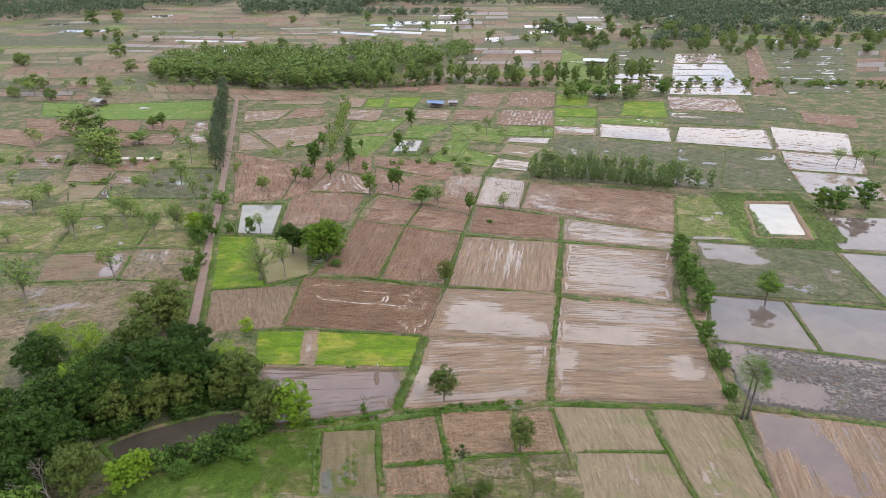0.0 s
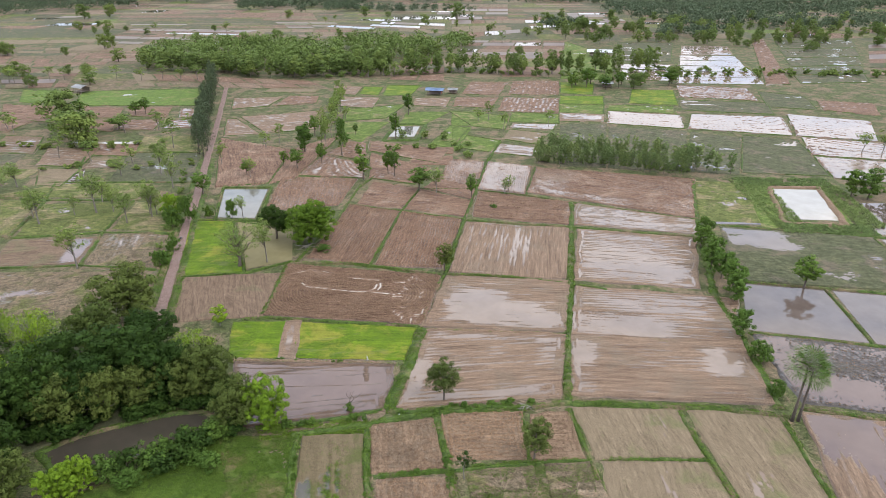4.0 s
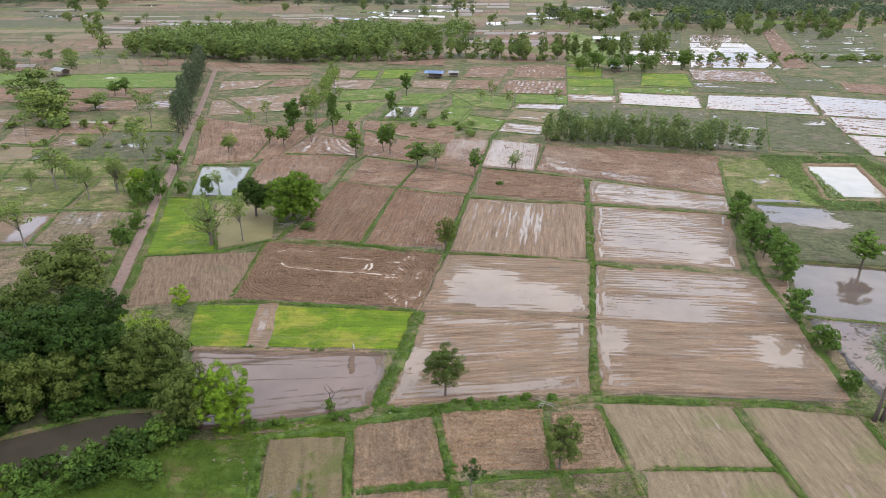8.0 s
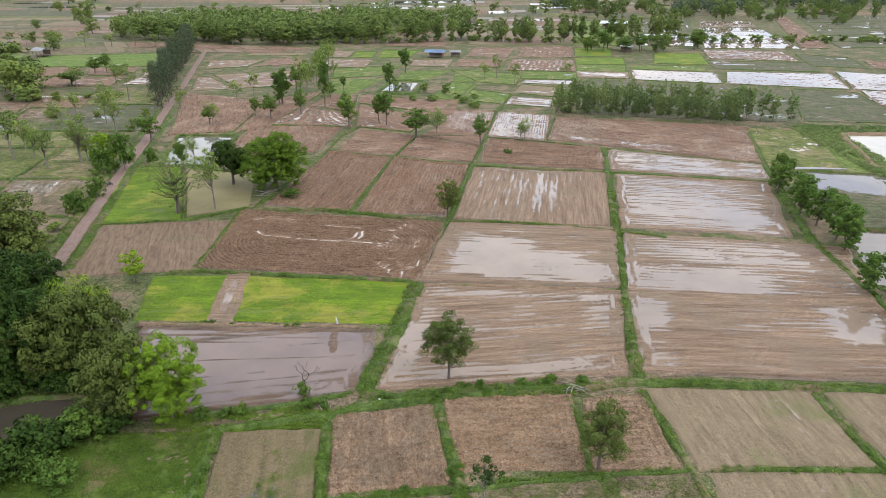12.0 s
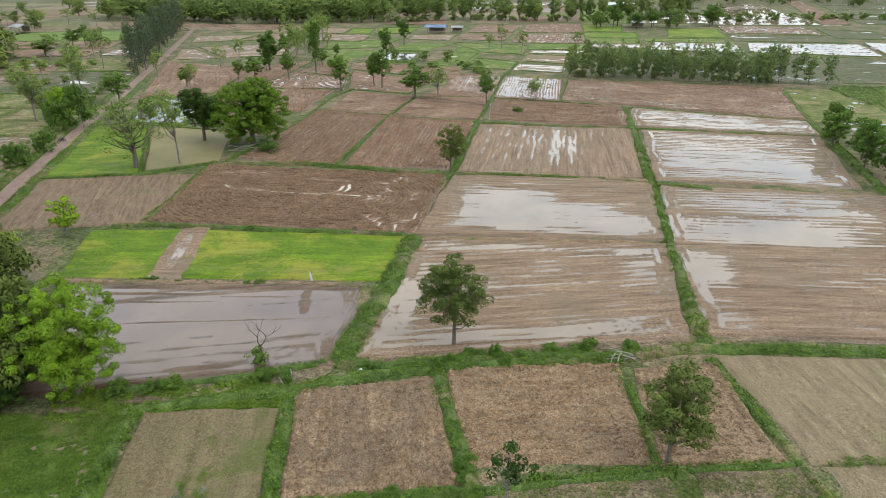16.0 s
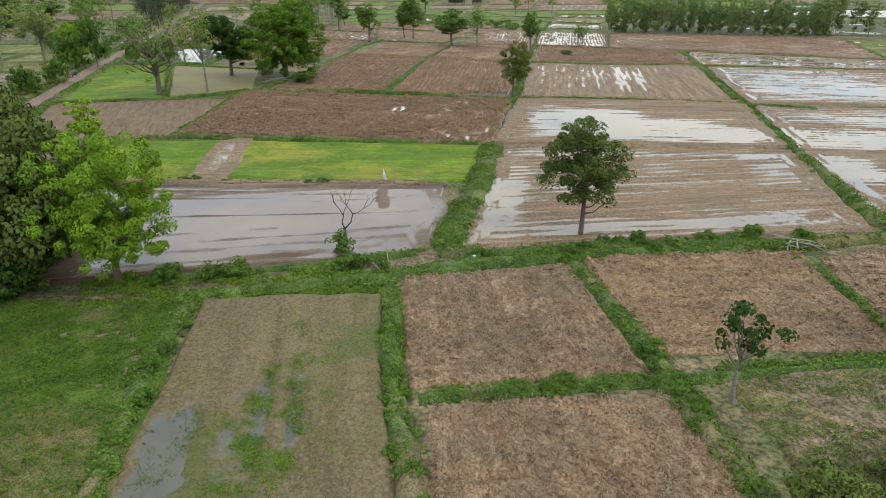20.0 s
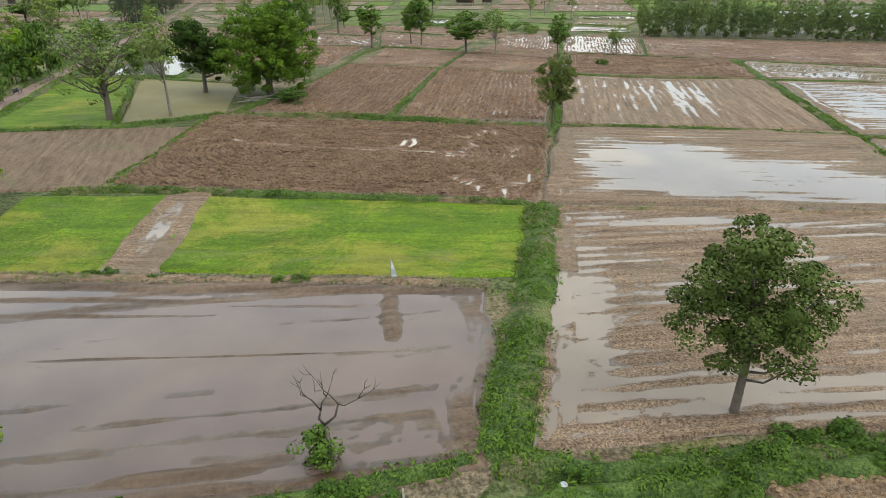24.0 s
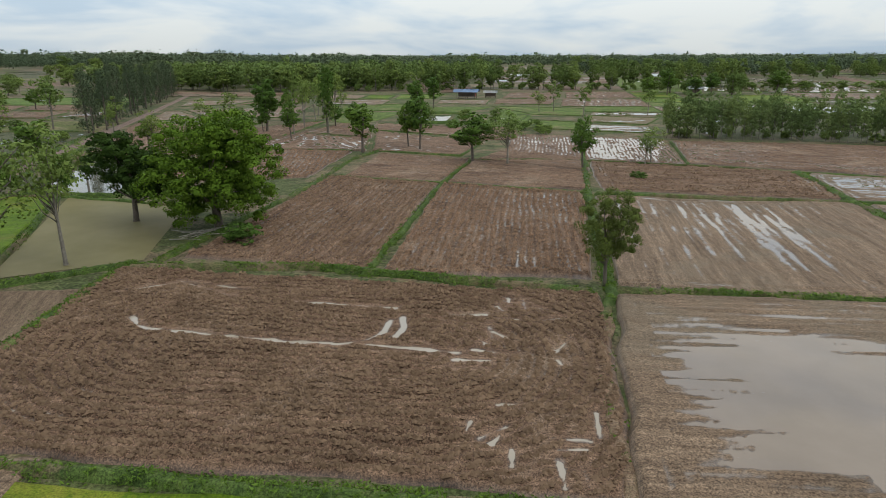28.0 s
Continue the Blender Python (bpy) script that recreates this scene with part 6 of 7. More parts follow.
row_of("scrub", [(-64, 134), (-70, 155), (-78, 185), (-88, 225), (-96, 250)], 6.0, 1.4, 1.8, 2.6)
row_of("scrub", [(-190, 268), (-150, 262), (-112, 272)], 5.0, 2.5, 2.2, 4.0)
row_of("scrub", [(-150, 232), (-120, 240), (-100, 236)], 6.0, 3.0, 2.0, 3.5)
row_of("open", [(-170, 215), (-140, 250), (-105, 225)], 14.0, 9.0, 8.0, 6.0)
row_of("open", [(-120, 190), (-95, 200), (-85, 175)], 13.0, 7.0, 8.0, 5.5)
row_of("scrub", [(-25, 262), (8, 268), (12, 245)], 5.0, 2.5, 2.0, 3.5)
row_of("rowtree", [(-20, 275), (5, 280)], 8.0, 4.0, 4.0, 5.0)
row_of("round", [(-62, 225), (-40, 262), (-25, 235)], 13.0, 8.0, 6.5, 4.2)
row_of("open", [(-200, 290), (-150, 300), (-112, 292)], 11.0, 12.0, 9.0, 7.0)
row_of("round", [(-190, 320), (-120, 330)], 16.0, 12.0, 8.0, 6.0)
row_of("open", [(-70, 300), (-20, 330), (30, 300), (60, 330)], 22.0, 10.0, 8.0, 5.0)


def inside(x, y, poly):
    hit, n = False, len(poly)
    for k in range(n):
        (ax, ay), (bx, by) = poly[k], poly[(k + 1) % n]
        if (ay > y) != (by > y) and x < (bx - ax) * (y - ay) / (by - ay) + ax:
            hit = not hit
    return hit


WOOD = [(-208, 463), (-174, 444), (-130, 428), (-89, 425), (-61, 434), (-34, 470), (-10, 505), (17, 540), (29, 607), (-43, 603), (-110, 579), (-183, 592), (-221, 535)]
planted, inner = 0, []
while planted < 420:
    x, y = woods.uniform(-222, 30), 424 + 184 * woods.random() ** 1.2
    if inside(x, y, WOOD):
        planted += 1
        if y < 448 + 0.22 * abs(x + 85) or x > 1.4 * (y - 500) - 40:
            plant("wood", x, y, woods.uniform(10, 14), woods.uniform(7, 10))
        else:
            inner.append((x, y, woods.uniform(10, 14), woods.uniform(8, 12)))
for x, y in ((80, 405), (85, 398), (90, 410), (76, 396), (98, 404), (104, 398), (108, 408), (112, 395), (95, 392), (118, 402), (136, 405), (140, 412)):
    plant("domefar" if woods.random() < 0.6 else "round", x, y, woods.uniform(7, 12), woods.uniform(7, 11))
row_of("scrub", [(120, 432), (250, 440), (320, 430)], 12.0, 4.0, 4.0, 5.5)
row_of("open", [(-330, 410), (-210, 418), (-150, 425)], 9.0, 9.0, 9.0, 7.0)
row_of("rowtree", [(-330, 395), (-200, 405)], 22.0, 9.0, 8.0, 8.0)
for k in range(40):
    x, y = woods.uniform(-420, 460), woods.uniform(440, 820)
    if not inside(x, y, WOOD) and not (120 < x < 380 and y < 640):
        plant("domefar" if woods.random() < 0.45 else "open", x, y, woods.uniform(7, 12), woods.uniform(6, 11))
for k in range(60):
    x, y = woods.uniform(90, 480), 600 + 260 * woods.random()
    plant("wood", x, y, woods.uniform(10, 15), woods.uniform(7, 11))


# trees that close the view behind the paddies
for k in range(70):
    x, y = woods.uniform(120, 470), 600 + 170 * woods.random()
    plant("domefar" if woods.random() < 0.6 else "wood", x, y, woods.uniform(7, 13), woods.uniform(7, 11))
row_of("scrub", [(-70, 428), (6, 450), (80, 438), (150, 462), (300, 440)], 6.0, 3.0, 3.5, 5.5)
row_of("domefar", [(-330, 432), (-225, 440)], 12.0, 7.0, 8.0, 8.0)

# lone trees of the far plain
for x, y, H in ((-334, 526, 11), (-289, 526, 7.5), (-280, 569, 12), (-235, 496, 9.5), (-437, 846, 18), (-423, 882, 17), (-373, 710, 10.5), (-339, 700, 11.5), (-290, 677, 6.5), (-234, 710, 7), (-325, 710, 5.5), (-19, 781, 12), (19, 867, 19), (-100, 898, 13), (-69, 882, 8), (-192, 867, 11), (-152, 634, 10.5), (-134, 622, 6), (116, 764, 16), (83, 677, 8), (48, 710, 8), (139, 540, 8), (256, 596, 9), (262, 588, 7), (300, 560, 9), (308, 566, 8)):
    plant("domefar", x, y, H, H * (0.95 + 0.3 * woods.random()))


# ---- distance: patchwork of paddies and woods ----
FAR_KINDS = ["plough", "harrow", "weedy", "stubble", "murkwater", "lea", "turf", "mud", "dryland"]
FAR_PATCHES = [  # corners, paddies across, paddies deep, shares of the kinds
    ([(-313, 463), (-219, 486), (-233, 565), (-371, 579)], 6, 7, (6, 1, 2, 1, 0, 0, 0, 0, 4)),
    ([(-420, 585), (-312, 614), (-326, 720), (-525, 741)], 3, 4, (0, 0, 6, 1, 0, 3, 0, 0, 1)),
    ([(-306, 607), (-222, 596), (-190, 720), (-332, 741)], 4, 9, (3, 2, 2, 1, 0.6, 0, 0, 4, 2)),
    ([(-335, 747), (-103, 747), (-125, 812), (-369, 812)], 7, 5, (1, 1, 3, 1, 1, 2, 2, 1, 0)),
    ([(-167, 630), (-45, 638), (-58, 731), (-187, 731)], 5, 5, (4, 2, 3, 1, 1, 1, 0, 1, 1)),
    ([(-389, 826), (-150, 839), (-178, 955), (-440, 955)], 5, 5, (4, 0, 3, 2, 0, 1, 0, 0, 3)),
    ([(-130, 741), (3, 663), (4, 812), (-116, 846)], 5, 7, (1, 1, 3, 3, 1.6, 2, 0, 1, 1)),
    ([(7, 512), (91, 517), (116, 634), (25, 634)], 4, 6, (5, 2, 1, 0, 0.8, 0, 0, 3, 1)),
    ([(9, 642), (136, 752), (152, 846), (11, 846)], 6, 5, (1, 1, 4, 3, 1, 2, 0, 1, 1)),
    ([(153, 812), (221, 812), (237, 965), (173, 965)], 3, 5, (1, 1, 2, 1, 3, 1, 0, 1, 0)),
    ([(-60, 853), (83, 860), (113, 1183), (-92, 1183)], 5, 9, (3, 1, 4, 3, 1, 2, 0, 1, 2)),
    ([(281, 446), (312, 442), (430, 622), (377, 607)], 2, 8, (5, 1, 2, 0, 1.5, 0, 0, 1, 1)),
    ([(253, 741), (327, 741), (379, 882), (298, 882)], 3, 5, (3, 1, 3, 0, 2, 1, 0, 0, 1)),
    ([(-178, 397), (-63, 390), (-82, 418), (-204, 445)], 8, 2, (6, 2, 0, 1, 0, 0, 0, 0, 1)),
    ([(-34, 422), (2, 416), (2, 523), (-27, 458)], 2, 4, (5, 2, 1, 0, 0, 0, 0, 1, 1)),
    ([(121, 634), (206, 630), (234, 741), (141, 741)], 4, 6, (2, 1, 4, 0, 1, 2, 1, 0, 1)),
    ([(-266, 387), (-218, 394), (-237, 445), (-310, 445)], 4, 4, (4, 1, 2, 0, 0.3, 1, 0, 1, 2)),
]


def paddies(name, quads, kinds, says, low):
    """Many small far paddies, each a level sheet between its banks."""
    verts, faces = [], []
    for k, quad in zip(kinds, quads):
        z = low + (0.02 if "water" in FAR_KINDS[k] else 0.0)
        faces.append(tuple(range(len(verts), len(verts) + 4)))
        verts += [(p[0], p[1], z) for p in quad]
    me = mesh_from(name, verts, faces, MAT[FAR_KINDS[0]])
    for k in FAR_KINDS[1:]:
        me.materials.append(MAT[k])
    me.polygons.foreach_set("material_index", [int(k) for k in kinds])
    tagged(new(name, me), says, "fields", kind="stuff")


def far_paddies():
    rng = np.random.RandomState(8)
    for low, (corners, across, deep, shares) in zip(np.arange(0.04, 1, 0.012), FAR_PATCHES):
        c, p = np.array(corners, float), np.array(shares, float)
        quads, kinds, last = [], [], 0
        rows = np.cumsum(np.concatenate([[0], 0.6 + 0.8 * rng.rand(deep)]))
        rows /= rows[-1]
        for j in range(deep):
            cuts = np.cumsum(np.concatenate([[0], 0.5 + rng.rand(across)]))
            cuts /= cuts[-1]
            for i in range(across):
                gu, gv = 0.8 / np.hypot(*(c[1] - c[0])), 0.7 / np.hypot(*(c[3] - c[0]))
                u0, u1, v0, v1 = cuts[i] + gu, cuts[i + 1] - gu, rows[j] + gv, rows[j + 1] - gv
                quads.append([(1 - u) * (1 - v) * c[0] + u * (1 - v) * c[1] + u * v * c[2] + (1 - u) * v * c[3] for u, v in ((u0, v0), (u1, v0), (u1, v1), (u0, v1))])
                last = rng.choice(len(p), p=p / p.sum()) if not i or rng.rand() < 0.6 else last
                kinds.append(7 if last == 4 and rng.rand() < 0.5 else last)
        paddies("far_paddies", quads, kinds, "distant block of small brown, green and flooded paddies", low)
    quads, kinds, y = [], [], 395.0
    odds = np.array([0.13, 0.05, 0.40, 0.12, 0.02, 0.16, 0.02, 0.01, 0.09])
    while y < 1500:
        dy = rng.uniform(12, 30) * (1 + y / 1500)
        x = -1100.0 + rng.uniform(0, 30)
        while x < 1100:
            dx = rng.uniform(18, 52)
            mid = (x + dx / 2, y + dy / 2 + 0.05 * x)
            if not inside(*mid, WOOD) and not any(inside(*mid, q[0]) for q in FAR_PATCHES) and not (100 < mid[0] < 390 and mid[1] < 650) and not (abs(mid[0]) < 110 and mid[1] < 430):
                quads.append([(x, y + 0.05 * x), (x + dx - 1.3, y + 0.05 * (x + dx)), (x + dx - 1.3, y + dy - 1.3 + 0.05 * (x + dx)), (x, y + dy - 1.3 + 0.05 * x)])
                kinds.append(rng.choice(len(odds), p=odds))
            x += dx
        y += dy
    paddies("plain_paddies", quads, kinds, "distant plain of fallow olive and brown paddies", 0.008)


def far_wood(name, says, spots, per, leaf, mat, seed):
    rng = np.random.RandomState(seed)
    centres, radii = [], []
    for x, y, h, w in spots:
        for k in range(5):
            centres.append((x + rng.normal() * w * 0.24, y + rng.normal() * w * 0.24, h * (0.30 + 0.62 * rng.rand())))
            radii.append(w * 0.30 * (0.7 + 0.6 * rng.rand()))
    centres = np.array(centres)
    v, f, nor = leaf_cards(rng, centres, np.array(radii), per, leaf, 0.0, 0.5, centres - (0, 0, 4.0))
    me = mesh_from(name, v, f, mat, True)
    me.normals_split_custom_set_from_vertices(nor.tolist())
    tagged(new(name, me), says, "wood", kind="stuff")


far_wood("inner_wood", "closed canopy of the planted wood", inner, 26, 1.15, MAT["leaf_wood"], 9)
far_paddies()
rng = np.random.RandomState(21)
FAR_WOODS = [  # outline, spacing of the trees, height
    ([(-760, 800), (-596, 826), (-524, 867), (-509, 922), (-460, 1021), (-424, 1132), (-363, 1210), (-488, 1640), (-1250, 1640)], 13, 20),
    ([(-289, 983), (-175, 938), (-117, 983), (-136, 1332), (-413, 1422)], 11, 15),
    ([(225, 913), (254, 764), (317, 731), (397, 731), (519, 720), (760, 700), (1148, 1640), (357, 1640)], 13, 13),
    ([(-117, 1190), (150, 1190), (360, 1100), (380, 1640), (-480, 1640), (-300, 1300)], 13, 13),
    ([(-160, 985), (-60, 960), (40, 985), (40, 1010), (-160, 1020)], 12, 11),
    ([(105, 748), (150, 744), (156, 775), (112, 778)], 9, 11),
    ([(205, 640), (260, 655), (300, 690), (250, 720), (210, 690)], 12, 11),
    ([(-480, 470), (-330, 455), (-330, 500), (-480, 520)], 12, 11),
]
spots = []
for outline, gap, tall in FAR_WOODS:
    xs, ys = [p[0] for p in outline], [p[1] for p in outline]
    area = 0.5 * abs(sum(xs[k - 1] * ys[k] - xs[k] * ys[k - 1] for k in range(len(xs))))
    want, made = int(area / gap ** 2), 0
    while made < want:
        x, y = rng.uniform(min(xs), max(xs)), rng.uniform(min(ys), max(ys))
        if inside(x + rng.normal() * 6, y + rng.normal() * 8, outline):
            made += 1
            if fbm(np.array([x / 60]), np.array([y / 60]), 77)[0] > 0.36:
                spots.append((x, y, tall * rng.uniform(0.7, 1.15), rng.uniform(8, 13)))
# the distant woods carry their haze in the leaf colour
far_wood("far_wood", "distant belts of mixed green woodland", [q for q in spots if q[1] < 1050], 16, 1.5, MAT["leaf_far_hazed"], 2)
far_wood("forest_edge", "distant forest edge of many crowns", [q for q in spots if q[1] >= 1050], 4, 3.4, MAT["leaf_far_hazed"], 5)
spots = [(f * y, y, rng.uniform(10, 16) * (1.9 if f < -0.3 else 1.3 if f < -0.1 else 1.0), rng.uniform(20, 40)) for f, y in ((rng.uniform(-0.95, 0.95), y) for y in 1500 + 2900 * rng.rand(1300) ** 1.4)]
far_wood("horizon_wood", "forest closing the horizon", spots, 10, 5.0, MAT["leaf_far_hazed"], 4)


# ---- huts ----
def hut(x, y, turn, sx, sy, h, roof, says, walled=False):
    thing = tagged(new("field_hut"), says, "hut", "field huts")
    for i in (-1, 1):
        for j in (-1, 0, 1):
            part("post", box(bmesh.new(), 0.16, 0.16, h + 0.2, pose(i * sx * 0.44, j * sy * 0.42, h / 2 - 0.1), 0.02), MAT["timber"], thing)
    for j in (-1, 1):
        slope = math.atan2(h * 0.32, sx * 0.5)
        bm = bmesh.new()
        n = 24
        for k in range(n + 1):
            z = 0.035 * (k % 2)
            for s in (0, 1):
                bm.verts.new((j * s * sx * 0.58, (k / n - 0.5) * sy * 1.15, z + h * 1.32 - s * sx * 0.58 * math.tan(slope)))
        bm.verts.ensure_lookup_table()
        for k in range(n):
            bm.faces.new([bm.verts[i] for i in (2 * k, 2 * k + 1, 2 * k + 3, 2 * k + 2)])
        bmesh.ops.solidify(bm, geom=bm.faces[:], thickness=0.03)
        part("roof_sheet", bm, MAT[roof], thing)
    part("platform", box(bmesh.new(), sx * 0.86, sy * 0.8, 0.08, pose(0, 0, h * 0.28), 0.01), MAT["timber"], thing)
    part("ridge_cap", box(bmesh.new(), 0.3, sy * 1.16, 0.05, pose(0, 0, h * 1.32 + 0.04), 0.01), MAT[roof], thing)
    part("back_wall", box(bmesh.new(), 0.06, sy * 0.8, h * 0.7, pose(sx * 0.42, 0, h * 0.6), 0.01), MAT["timber"], thing)
    if walled:
        part("cloth", box(bmesh.new(), sx * 0.3, 0.05, h * 0.4, pose(-sx * 0.1, -sy * 0.42, h * 0.55), 0.01), MAT["red_cloth"], thing)
    thing.matrix_world = pose(x, y, 0.05, 0, 0, turn)


hut(-4, 375, 78, 5.5, 9, 2.8, "tin_blue", "open field hut with a blue sheet roof on timber posts", True)
hut(6, 379, 84, 3.6, 5, 2.2, "tin_grey", "low lean-to with a grey sheet roof by the hut", False)
hut(121.7, 528.8, 80, 9, 17, 4.0, "white_sheet", "long shed with a white sheet roof among green fields")
hut(-202, 379, 60, 6, 8, 3.2, "tin_grey", "field hut with a weathered grey sheet roof", False)
hut(-143, 264, 70, 3.4, 4.5, 2.4, "tin_grey", "small field shelter with a weathered grey sheet roof")
hut(97, 398, 85, 4, 6, 2.6, "tin_grey", "small grey-roofed hut among trees")


# ---- small things ----
def motorbike(x, y, turn):
    thing = tagged(new("motorcycle"), "dark motorcycle parked beside the red farm track", "motorcycle")
    for j, name in ((-0.62, "wheel"), (0.62, "wheel")):
        hub = part(name, box(bmesh.new(), 0.09, 0.1, 0.1, pose(0, j, 0.3), 0.02), MAT["steel"], thing)
        bm = bmesh.new()
        for k in range(20):
            a, b = 2 * math.pi * k / 20, 2 * math.pi * (k + 1) / 20
            for r, s in ((0.3, 0.05), ):
                q = [bm.verts.new((sx * 0.05, j + math.cos(t) * rr, 0.3 + math.sin(t) * rr)) for t, sx, rr in ((a, -1, 0.25), (a, 0, 0.31), (b, 0, 0.31), (b, -1, 0.25))]
                bm.faces.new(q)
                q = [bm.verts.new((sx * 0.05, j + math.cos(t) * rr, 0.3 + math.sin(t) * rr)) for t, sx, rr in ((a, 0, 0.31), (a, 1, 0.25), (b, 1, 0.25), (b, 0, 0.31))]
                bm.faces.new(q)
        part("tyre", bm, MAT["black_rubber"], hub)
    part("body", box(bmesh.new(), 0.22, 0.75, 0.34, pose(0, 0.02, 0.5, 6), 0.08), MAT["dark_paint"], thing)
    part("seat", box(bmesh.new(), 0.25, 0.68, 0.1, pose(0, -0.28, 0.78), 0.04), MAT["black_rubber"], thing)
    part("tank", box(bmesh.new(), 0.24, 0.36, 0.2, pose(0, 0.2, 0.78), 0.07), MAT["dark_paint"], thing)
    v, f = join([tube([(-0.34, 0.36, 1.02), (0, 0.44, 0.98), (0.34, 0.36, 1.02)], [0.02, 0.02, 0.02], 6), tube([(0.07, 0.44, 0.98), (0.07, 0.62, 0.3)], [0.025, 0.025], 6), tube([(-0.07, 0.44, 0.98), (-0.07, 0.62, 0.3)], [0.025, 0.025], 6)])
    part("handlebar", mesh_from("handlebar", v, f, MAT["steel"]), None, thing)
    thing.matrix_world = pose(x, y, 0.12, 0, 0, turn) @ pose(0, 0, 0, 0, 7, 0)


motorbike(-70.3, 172, -22)


def flag(x, y):
    thing = tagged(new("scare_flag"), "white plastic sheet tied to a thin stick in the seedbed", "flag")
    part("stick", mesh_from("stick", *tube([(0, 0, -0.1), (0.02, 0, 0.6), (0.0, 0.02, 1.3)], [0.02, 0.018, 0.012], 6), MAT["timber"]), None, thing)
    bm = bmesh.new()
    for k in range(9):
        for s in (0, 1):
            bm.verts.new((0.02 + s * (0.04 + 0.36 * (1 - k / 8)), 0.05 * math.sin(k * 1.1 + s), 0.12 + k * 0.14))
    bm.verts.ensure_lookup_table()
    for k in range(8):
        bm.faces.new([bm.verts[i] for i in (2 * k, 2 * k + 1, 2 * k + 3, 2 * k + 2)])
    bmesh.ops.solidify(bm, geom=bm.faces[:], thickness=0.01)
    part("sheet", bm, MAT["white_sheet"], thing)
    thing.location = (x, y, 0.05)


flag(-14.3, 115.6)


# ---- low growth on the bunds ----
rng = np.random.RandomState(31)
tufts, low = [], []
for along, nrm, wide, tall, kind in GRASS_SPOTS:
    share = {"grass": 1.0, "mixed": 0.7, "soil": 0.10}[kind]
    thin = fbm(along[:, 0] / 1.7, along[:, 1] / 1.7, 61) < 0.42
    for p, q, w, z, bare in zip(along, nrm, wide, tall, thin):
        near = p[1] < 170 and abs(p[0]) < 80
        if bare and rng.rand() < 0.75:
            continue
        for k in range(int((18 if near else 4) * w * share + rng.rand())):
            o = rng.uniform(-0.76, 0.76)
            (tufts if rng.rand() < 0.82 else low).append((p[0] + q[0] * o * w + rng.uniform(-0.2, 0.2), p[1] + q[1] * o * w + rng.uniform(-0.2, 0.2), max(0.03, z * (1 - (o / 0.65) ** 2) + 0.02)))


def tufts_of(name, says, spots, mat, per, leaf, radius, slim, cat="grass"):
    v, f = leaf_cards(rng, np.array(spots), radius * (0.6 + 0.9 * rng.rand(len(spots))), per, leaf, 0.0, slim)
    tagged(new(name, mesh_from(name, v, f, mat)), says, cat, kind="stuff")


tufts_of("bund_grass", "tussocks of bright green grass along the bunds", tufts, MAT["blade"], 4, 0.22, 0.14, 0.16)
tufts_of("bund_weeds", "low leafy weeds on the bunds", low, MAT["leaf_mid"], 9, 0.14, 0.22, 0.3, "weeds")


def over(corners, count, where=None):
    """Spots strewn over a four-sided field."""
    c, spots = np.array(corners, float), np.zeros((0, 3))
    while len(spots) < count:
        u, v = rng.rand(4000), rng.rand(4000)
        if where:
            keep = where(u, v)
            u, v = u[keep], v[keep]
        q = ((1 - u) * (1 - v))[:, None] * c[0] + (u * (1 - v))[:, None] * c[1] + (u * v)[:, None] * c[2] + ((1 - u) * v)[:, None] * c[3]
        spots = np.concatenate([spots, np.concatenate([q, np.full((len(q), 1), 0.05)], 1)])
    return spots[:count]


def raised(z, spots):
    return np.concatenate([spots[:, :2], np.full((len(spots), 1), z)], 1)


def patchy(scale, cut, seed):
    return lambda u, v: fbm(u * scale, v * scale, seed) > cut


MEADOW = [(-45, 79), (-20.8, 79.9), (-23.6, 94.4), (-42.0, 95)]
OLIVE = [(-20.4, 79.9), (-11.3, 79.8), (-12.9, 94.5), (-22.1, 94.4)]
tufts_of("meadow_grass", "uneven green meadow grass beside the bund", raised(0.13, over(MEADOW, 12000, patchy(9, 0.36, 3))), MAT["blade"], 5, 0.15, 0.13, 0.13)
def drift(u, v):
    return rng.rand(len(u)) < 2.6 * (fbm(u * 8, v * 16, 8, 4) - 0.36) * (0.06 + 0.94 * np.exp(-((u - 0.50 - 0.12 * v) / 0.20) ** 2)) * (1.15 - v)


tufts_of("field_weeds", "thin drifts of green weed in the wet olive field", raised(0.17, over(OLIVE, 6000, drift)), MAT["blade"], 6, 0.085, 0.13, 0.2, "weeds")
for corners in ([(95, 180), (103, 182), (110, 222), (98, 224)], [(95, 178), (120, 175), (121, 183), (97, 185)], [(118, 180), (126, 182), (132, 218), (124, 218)], [(100, 218), (130, 217), (132, 225), (100, 227)]):
    tufts_of("pond_grass", "long pale rank grass on the pond bank", raised(0.3, over(corners, 900, patchy(7, 0.3, 4))), MAT["leaf_gum"], 7, 0.75, 0.4, 0.1)
FALLOW = [(4.0, 78.6), (22.0, 78.6), (22.0, 88.6), (3.4, 87.0)]
tufts_of("fallow_weeds", "low green weeds over the fallow brown field", raised(0.13, over(FALLOW, 7000, patchy(8, 0.44, 22))), MAT["blade"], 5, 0.10, 0.14, 0.18, "weeds")
RIDGE = [(-28.7, 93.6), (-12.5, 94.9), (-12.5, 99.1), (-30.4, 97.1)]
tufts_of("ridge_grass", "long rough grass between the two bunds of the ditch ridge", raised(0.1, over(RIDGE, 3000, patchy(9, 0.46, 12))), MAT["blade"], 5, 0.24, 0.16, 0.13)
CLODS = ([(-10.3, 87.0), (-0.4, 88.3), (-1.6, 98.5), (-11.4, 97.1)], [(-9.2, 79.9), (1.2, 79.9), (0.6, 86.0), (-9.8, 85.5)])
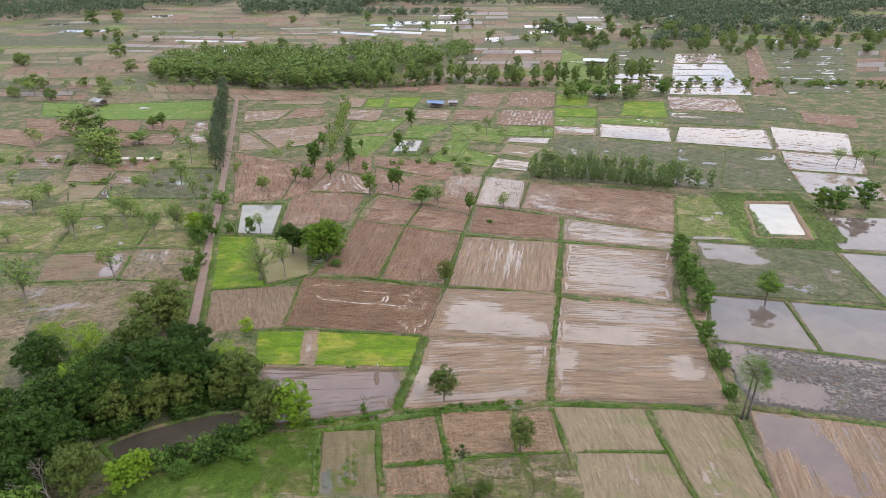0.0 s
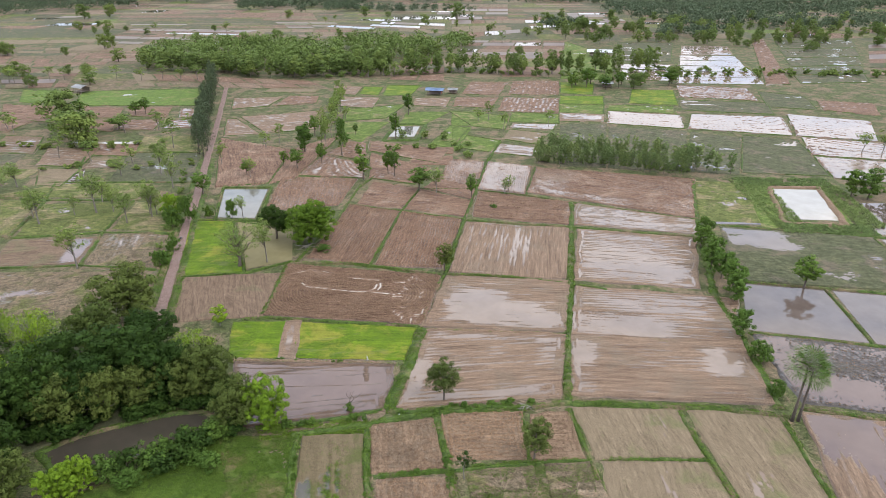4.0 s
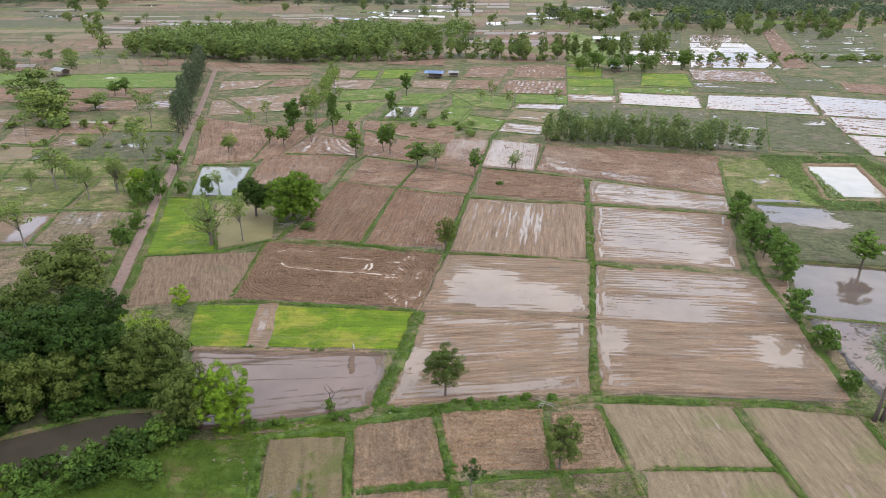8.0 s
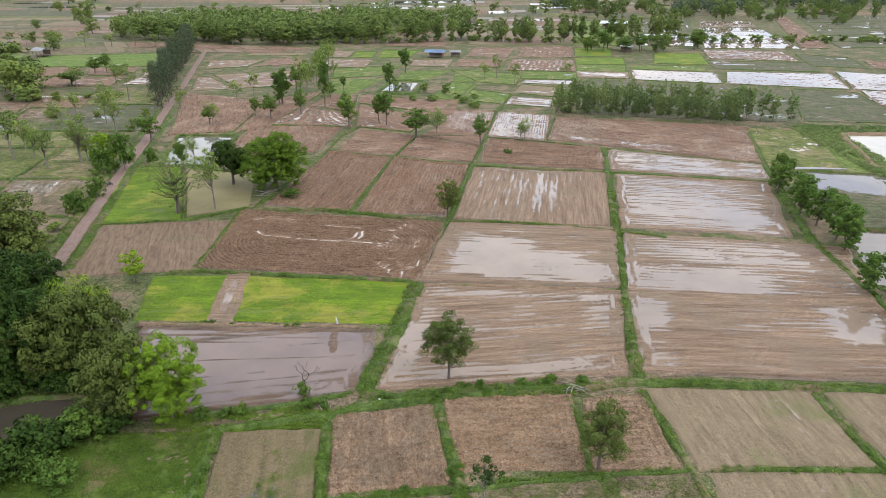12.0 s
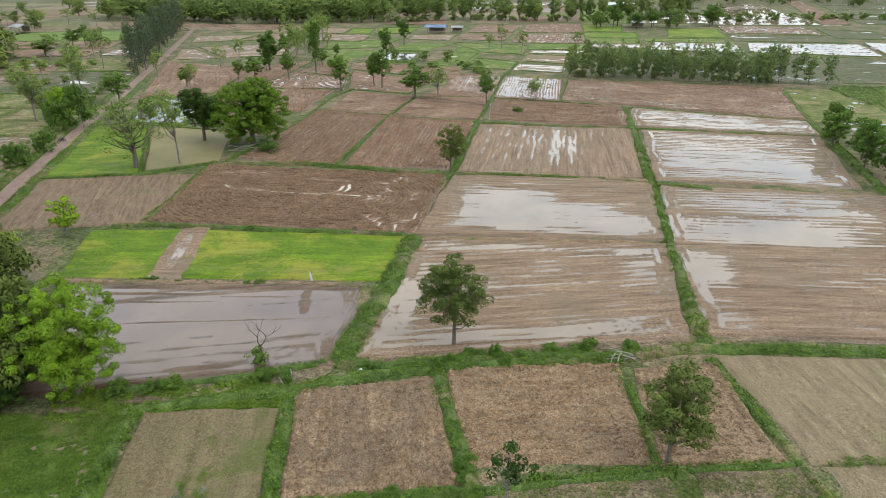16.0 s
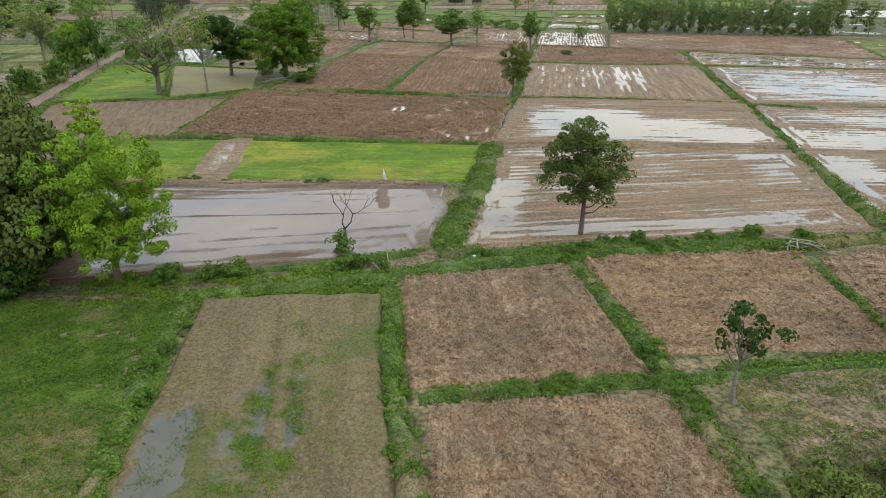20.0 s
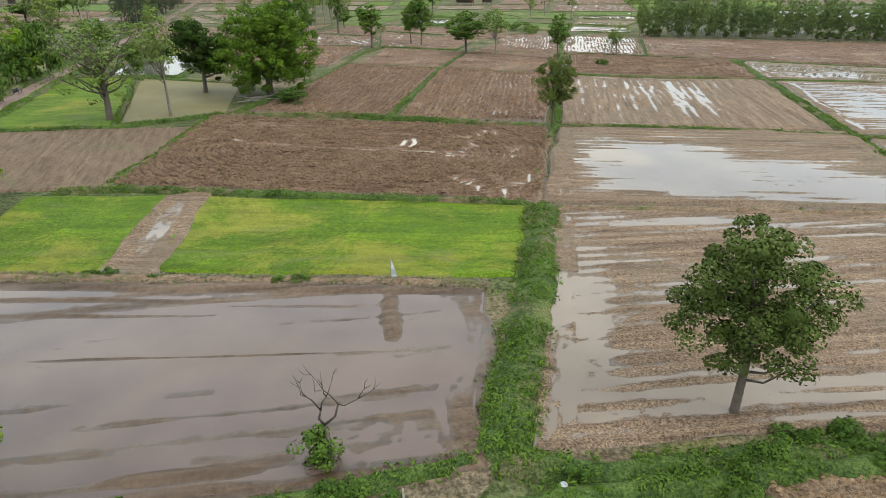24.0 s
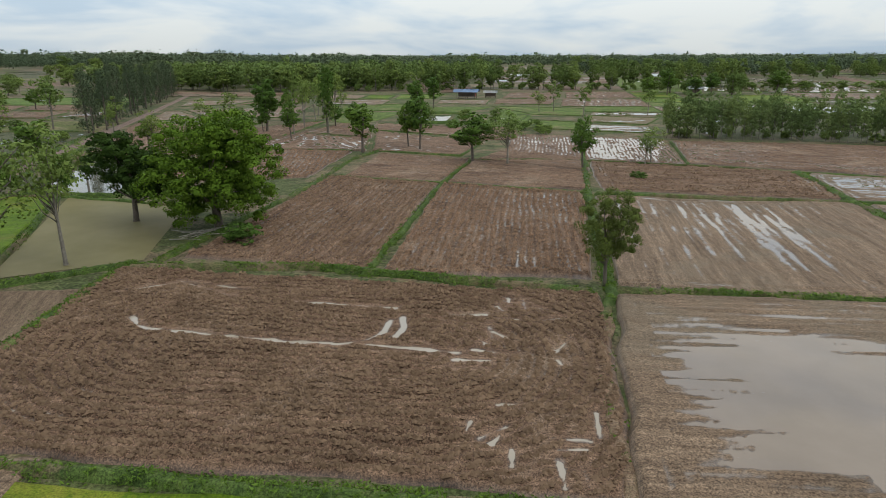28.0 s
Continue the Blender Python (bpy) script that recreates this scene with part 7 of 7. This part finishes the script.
litter = np.concatenate([over(CLODS[0], 1500, patchy(9, 0.46, 5)), over(CLODS[1], 800, patchy(9, 0.48, 6)), over([(0.9, 89.6), (12.4, 89.9), (12.8, 100.2), (0.3, 99.9)], 500, patchy(9, 0.56, 7))])
tufts_of("straw_litter", "grey straw scattered over the cloddy soil", raised(0.27, litter), MAT["straw"], 5, 0.20, 0.18, 0.07, "straw")

BANK = [(-39.9, 114.9), (-8.9, 114.0), (-8.9, 115.4), (-39.9, 116.3)]
tufts_of("bank_straw", "dry straw thrown along the bare bank of the seedbed", raised(0.24, over(BANK, 1500, patchy(12, 0.36, 15))), MAT["straw"], 5, 0.3, 0.16, 0.07, "straw")
for x, y in [(-20.5, 115.0), (-27.7, 115.5), (-31.3, 115.7), (-30.3, 115.9), (-19.3, 115.0)]:
    plant("lowbush", x, y, woods.uniform(0.4, 0.7), woods.uniform(0.8, 1.3))

# shrubby weeds along the ditch ridge
for k in range(34):
    f = woods.random()
    x, y = -26 + 40 * f, 97.2 + 5.5 * f + woods.uniform(-0.7, 0.7)
    plant("lowbush", x, y, woods.uniform(0.5, 1.1), woods.uniform(0.8, 1.7))
for k in range(15):
    x = woods.choice((2.5, 8, 9.5, 11, 15)) + woods.gauss(0, 1.0)
    plant("lowbush", x, 101.8 + 0.09 * x + woods.uniform(-0.4, 0.7), woods.uniform(0.3, 1.0), woods.uniform(0.6, 1.7))


for ax, ay, bx, by, count in ((0.4, 92.0, 1.7, 79.0, 22), (-10.0, 85.9, 2.0, 87.2, 14), (-11.9, 92.0, -10.2, 79.6, 14), (-9.0, 101.5, -6.4, 113.5, 16), (-22.8, 93.0, -21.6, 80.0, 12)):
    for k in range(count):
        f = woods.random()
        plant("lowbush", ax + (bx - ax) * f + woods.uniform(-0.5, 0.5), ay + (by - ay) * f + woods.uniform(-0.4, 0.4), woods.uniform(0.35, 0.7), woods.uniform(0.7, 1.3))


# weathered stakes, a stone and fallen wood on the ridge
def stake(x, y, high, lean):
    thing = tagged(new("stake"), "weathered grey wooden stake driven into the bund", "stake", "stakes")
    part("pole", mesh_from("pole", *tube([(0, 0, -0.2), (lean * 0.4, 0.02, high * 0.5), (lean, 0, high)], [0.045, 0.04, 0.03], 7), MAT["palewood"], True), None, thing)
    thing.matrix_world = pose(x, y, 0.2, 0, 0, 70 * (x + y))


for x, y in ((-13.16, 98.32), (-12.85, 98.51), (-12.53, 98.70), (-12.22, 98.31), (-12.08, 98.70), (-12.84, 97.76)):
    stake(x, y, woods.uniform(0.35, 0.9), woods.uniform(-0.5, 0.5))


def stone(x, y, size):
    bm = bmesh.new()
    bmesh.ops.create_icosphere(bm, subdivisions=2, radius=size)
    for v in bm.verts:
        v.co *= 0.8 + 0.4 * float(vnoise(np.array(v.co.x * 5 + 3), np.array(v.co.y * 5 + v.co.z * 4), 2))
        v.co.z *= 0.75
    me = bpy.data.meshes.new("stone")
    bm.to_mesh(me)
    bm.free()
    me.materials.append(MAT["tin_grey"])
    tagged(new("stone", me), "pale grey stone lying on the grassy bund", "stone").location = (x, y, 0.42)


stone(-7.22, 99.56, 0.15)


def fallen_wood(x, y, turn, size, where):
    """A heap of dead grey branches."""
    rng = np.random.RandomState(int(abs(x * 7)))
    thing = tagged(new("brush_pile"), "heap of fallen grey branches " + where, "branches")
    for k in range(16):
        a, L = rng.normal() * 0.6, size * rng.uniform(0.4, 1.0)
        c = Vector((rng.normal() * size * 0.25, rng.normal() * size * 0.16, 0.12 + 0.25 * rng.rand()))
        d = Vector((math.cos(a), math.sin(a), 0.12 * rng.normal()))
        p = [c - d * L * 0.5, c + Vector((0, 0, 0.12)), c + d * L * 0.5 + Vector(rng.normal(size=3) * 0.1)]
        part("branch", mesh_from("branch", *tube(p, [0.06, 0.045, 0.02], 5), MAT["palewood"], True), None, thing)
    thing.matrix_world = pose(x, y, 0.05, 0, 0, turn)


fallen_wood(-35.5, 167.7, 25, 3.6, "beside the shade tree")
fallen_wood(14.0, 101.7, 10, 2.0, "on the grassy bund")
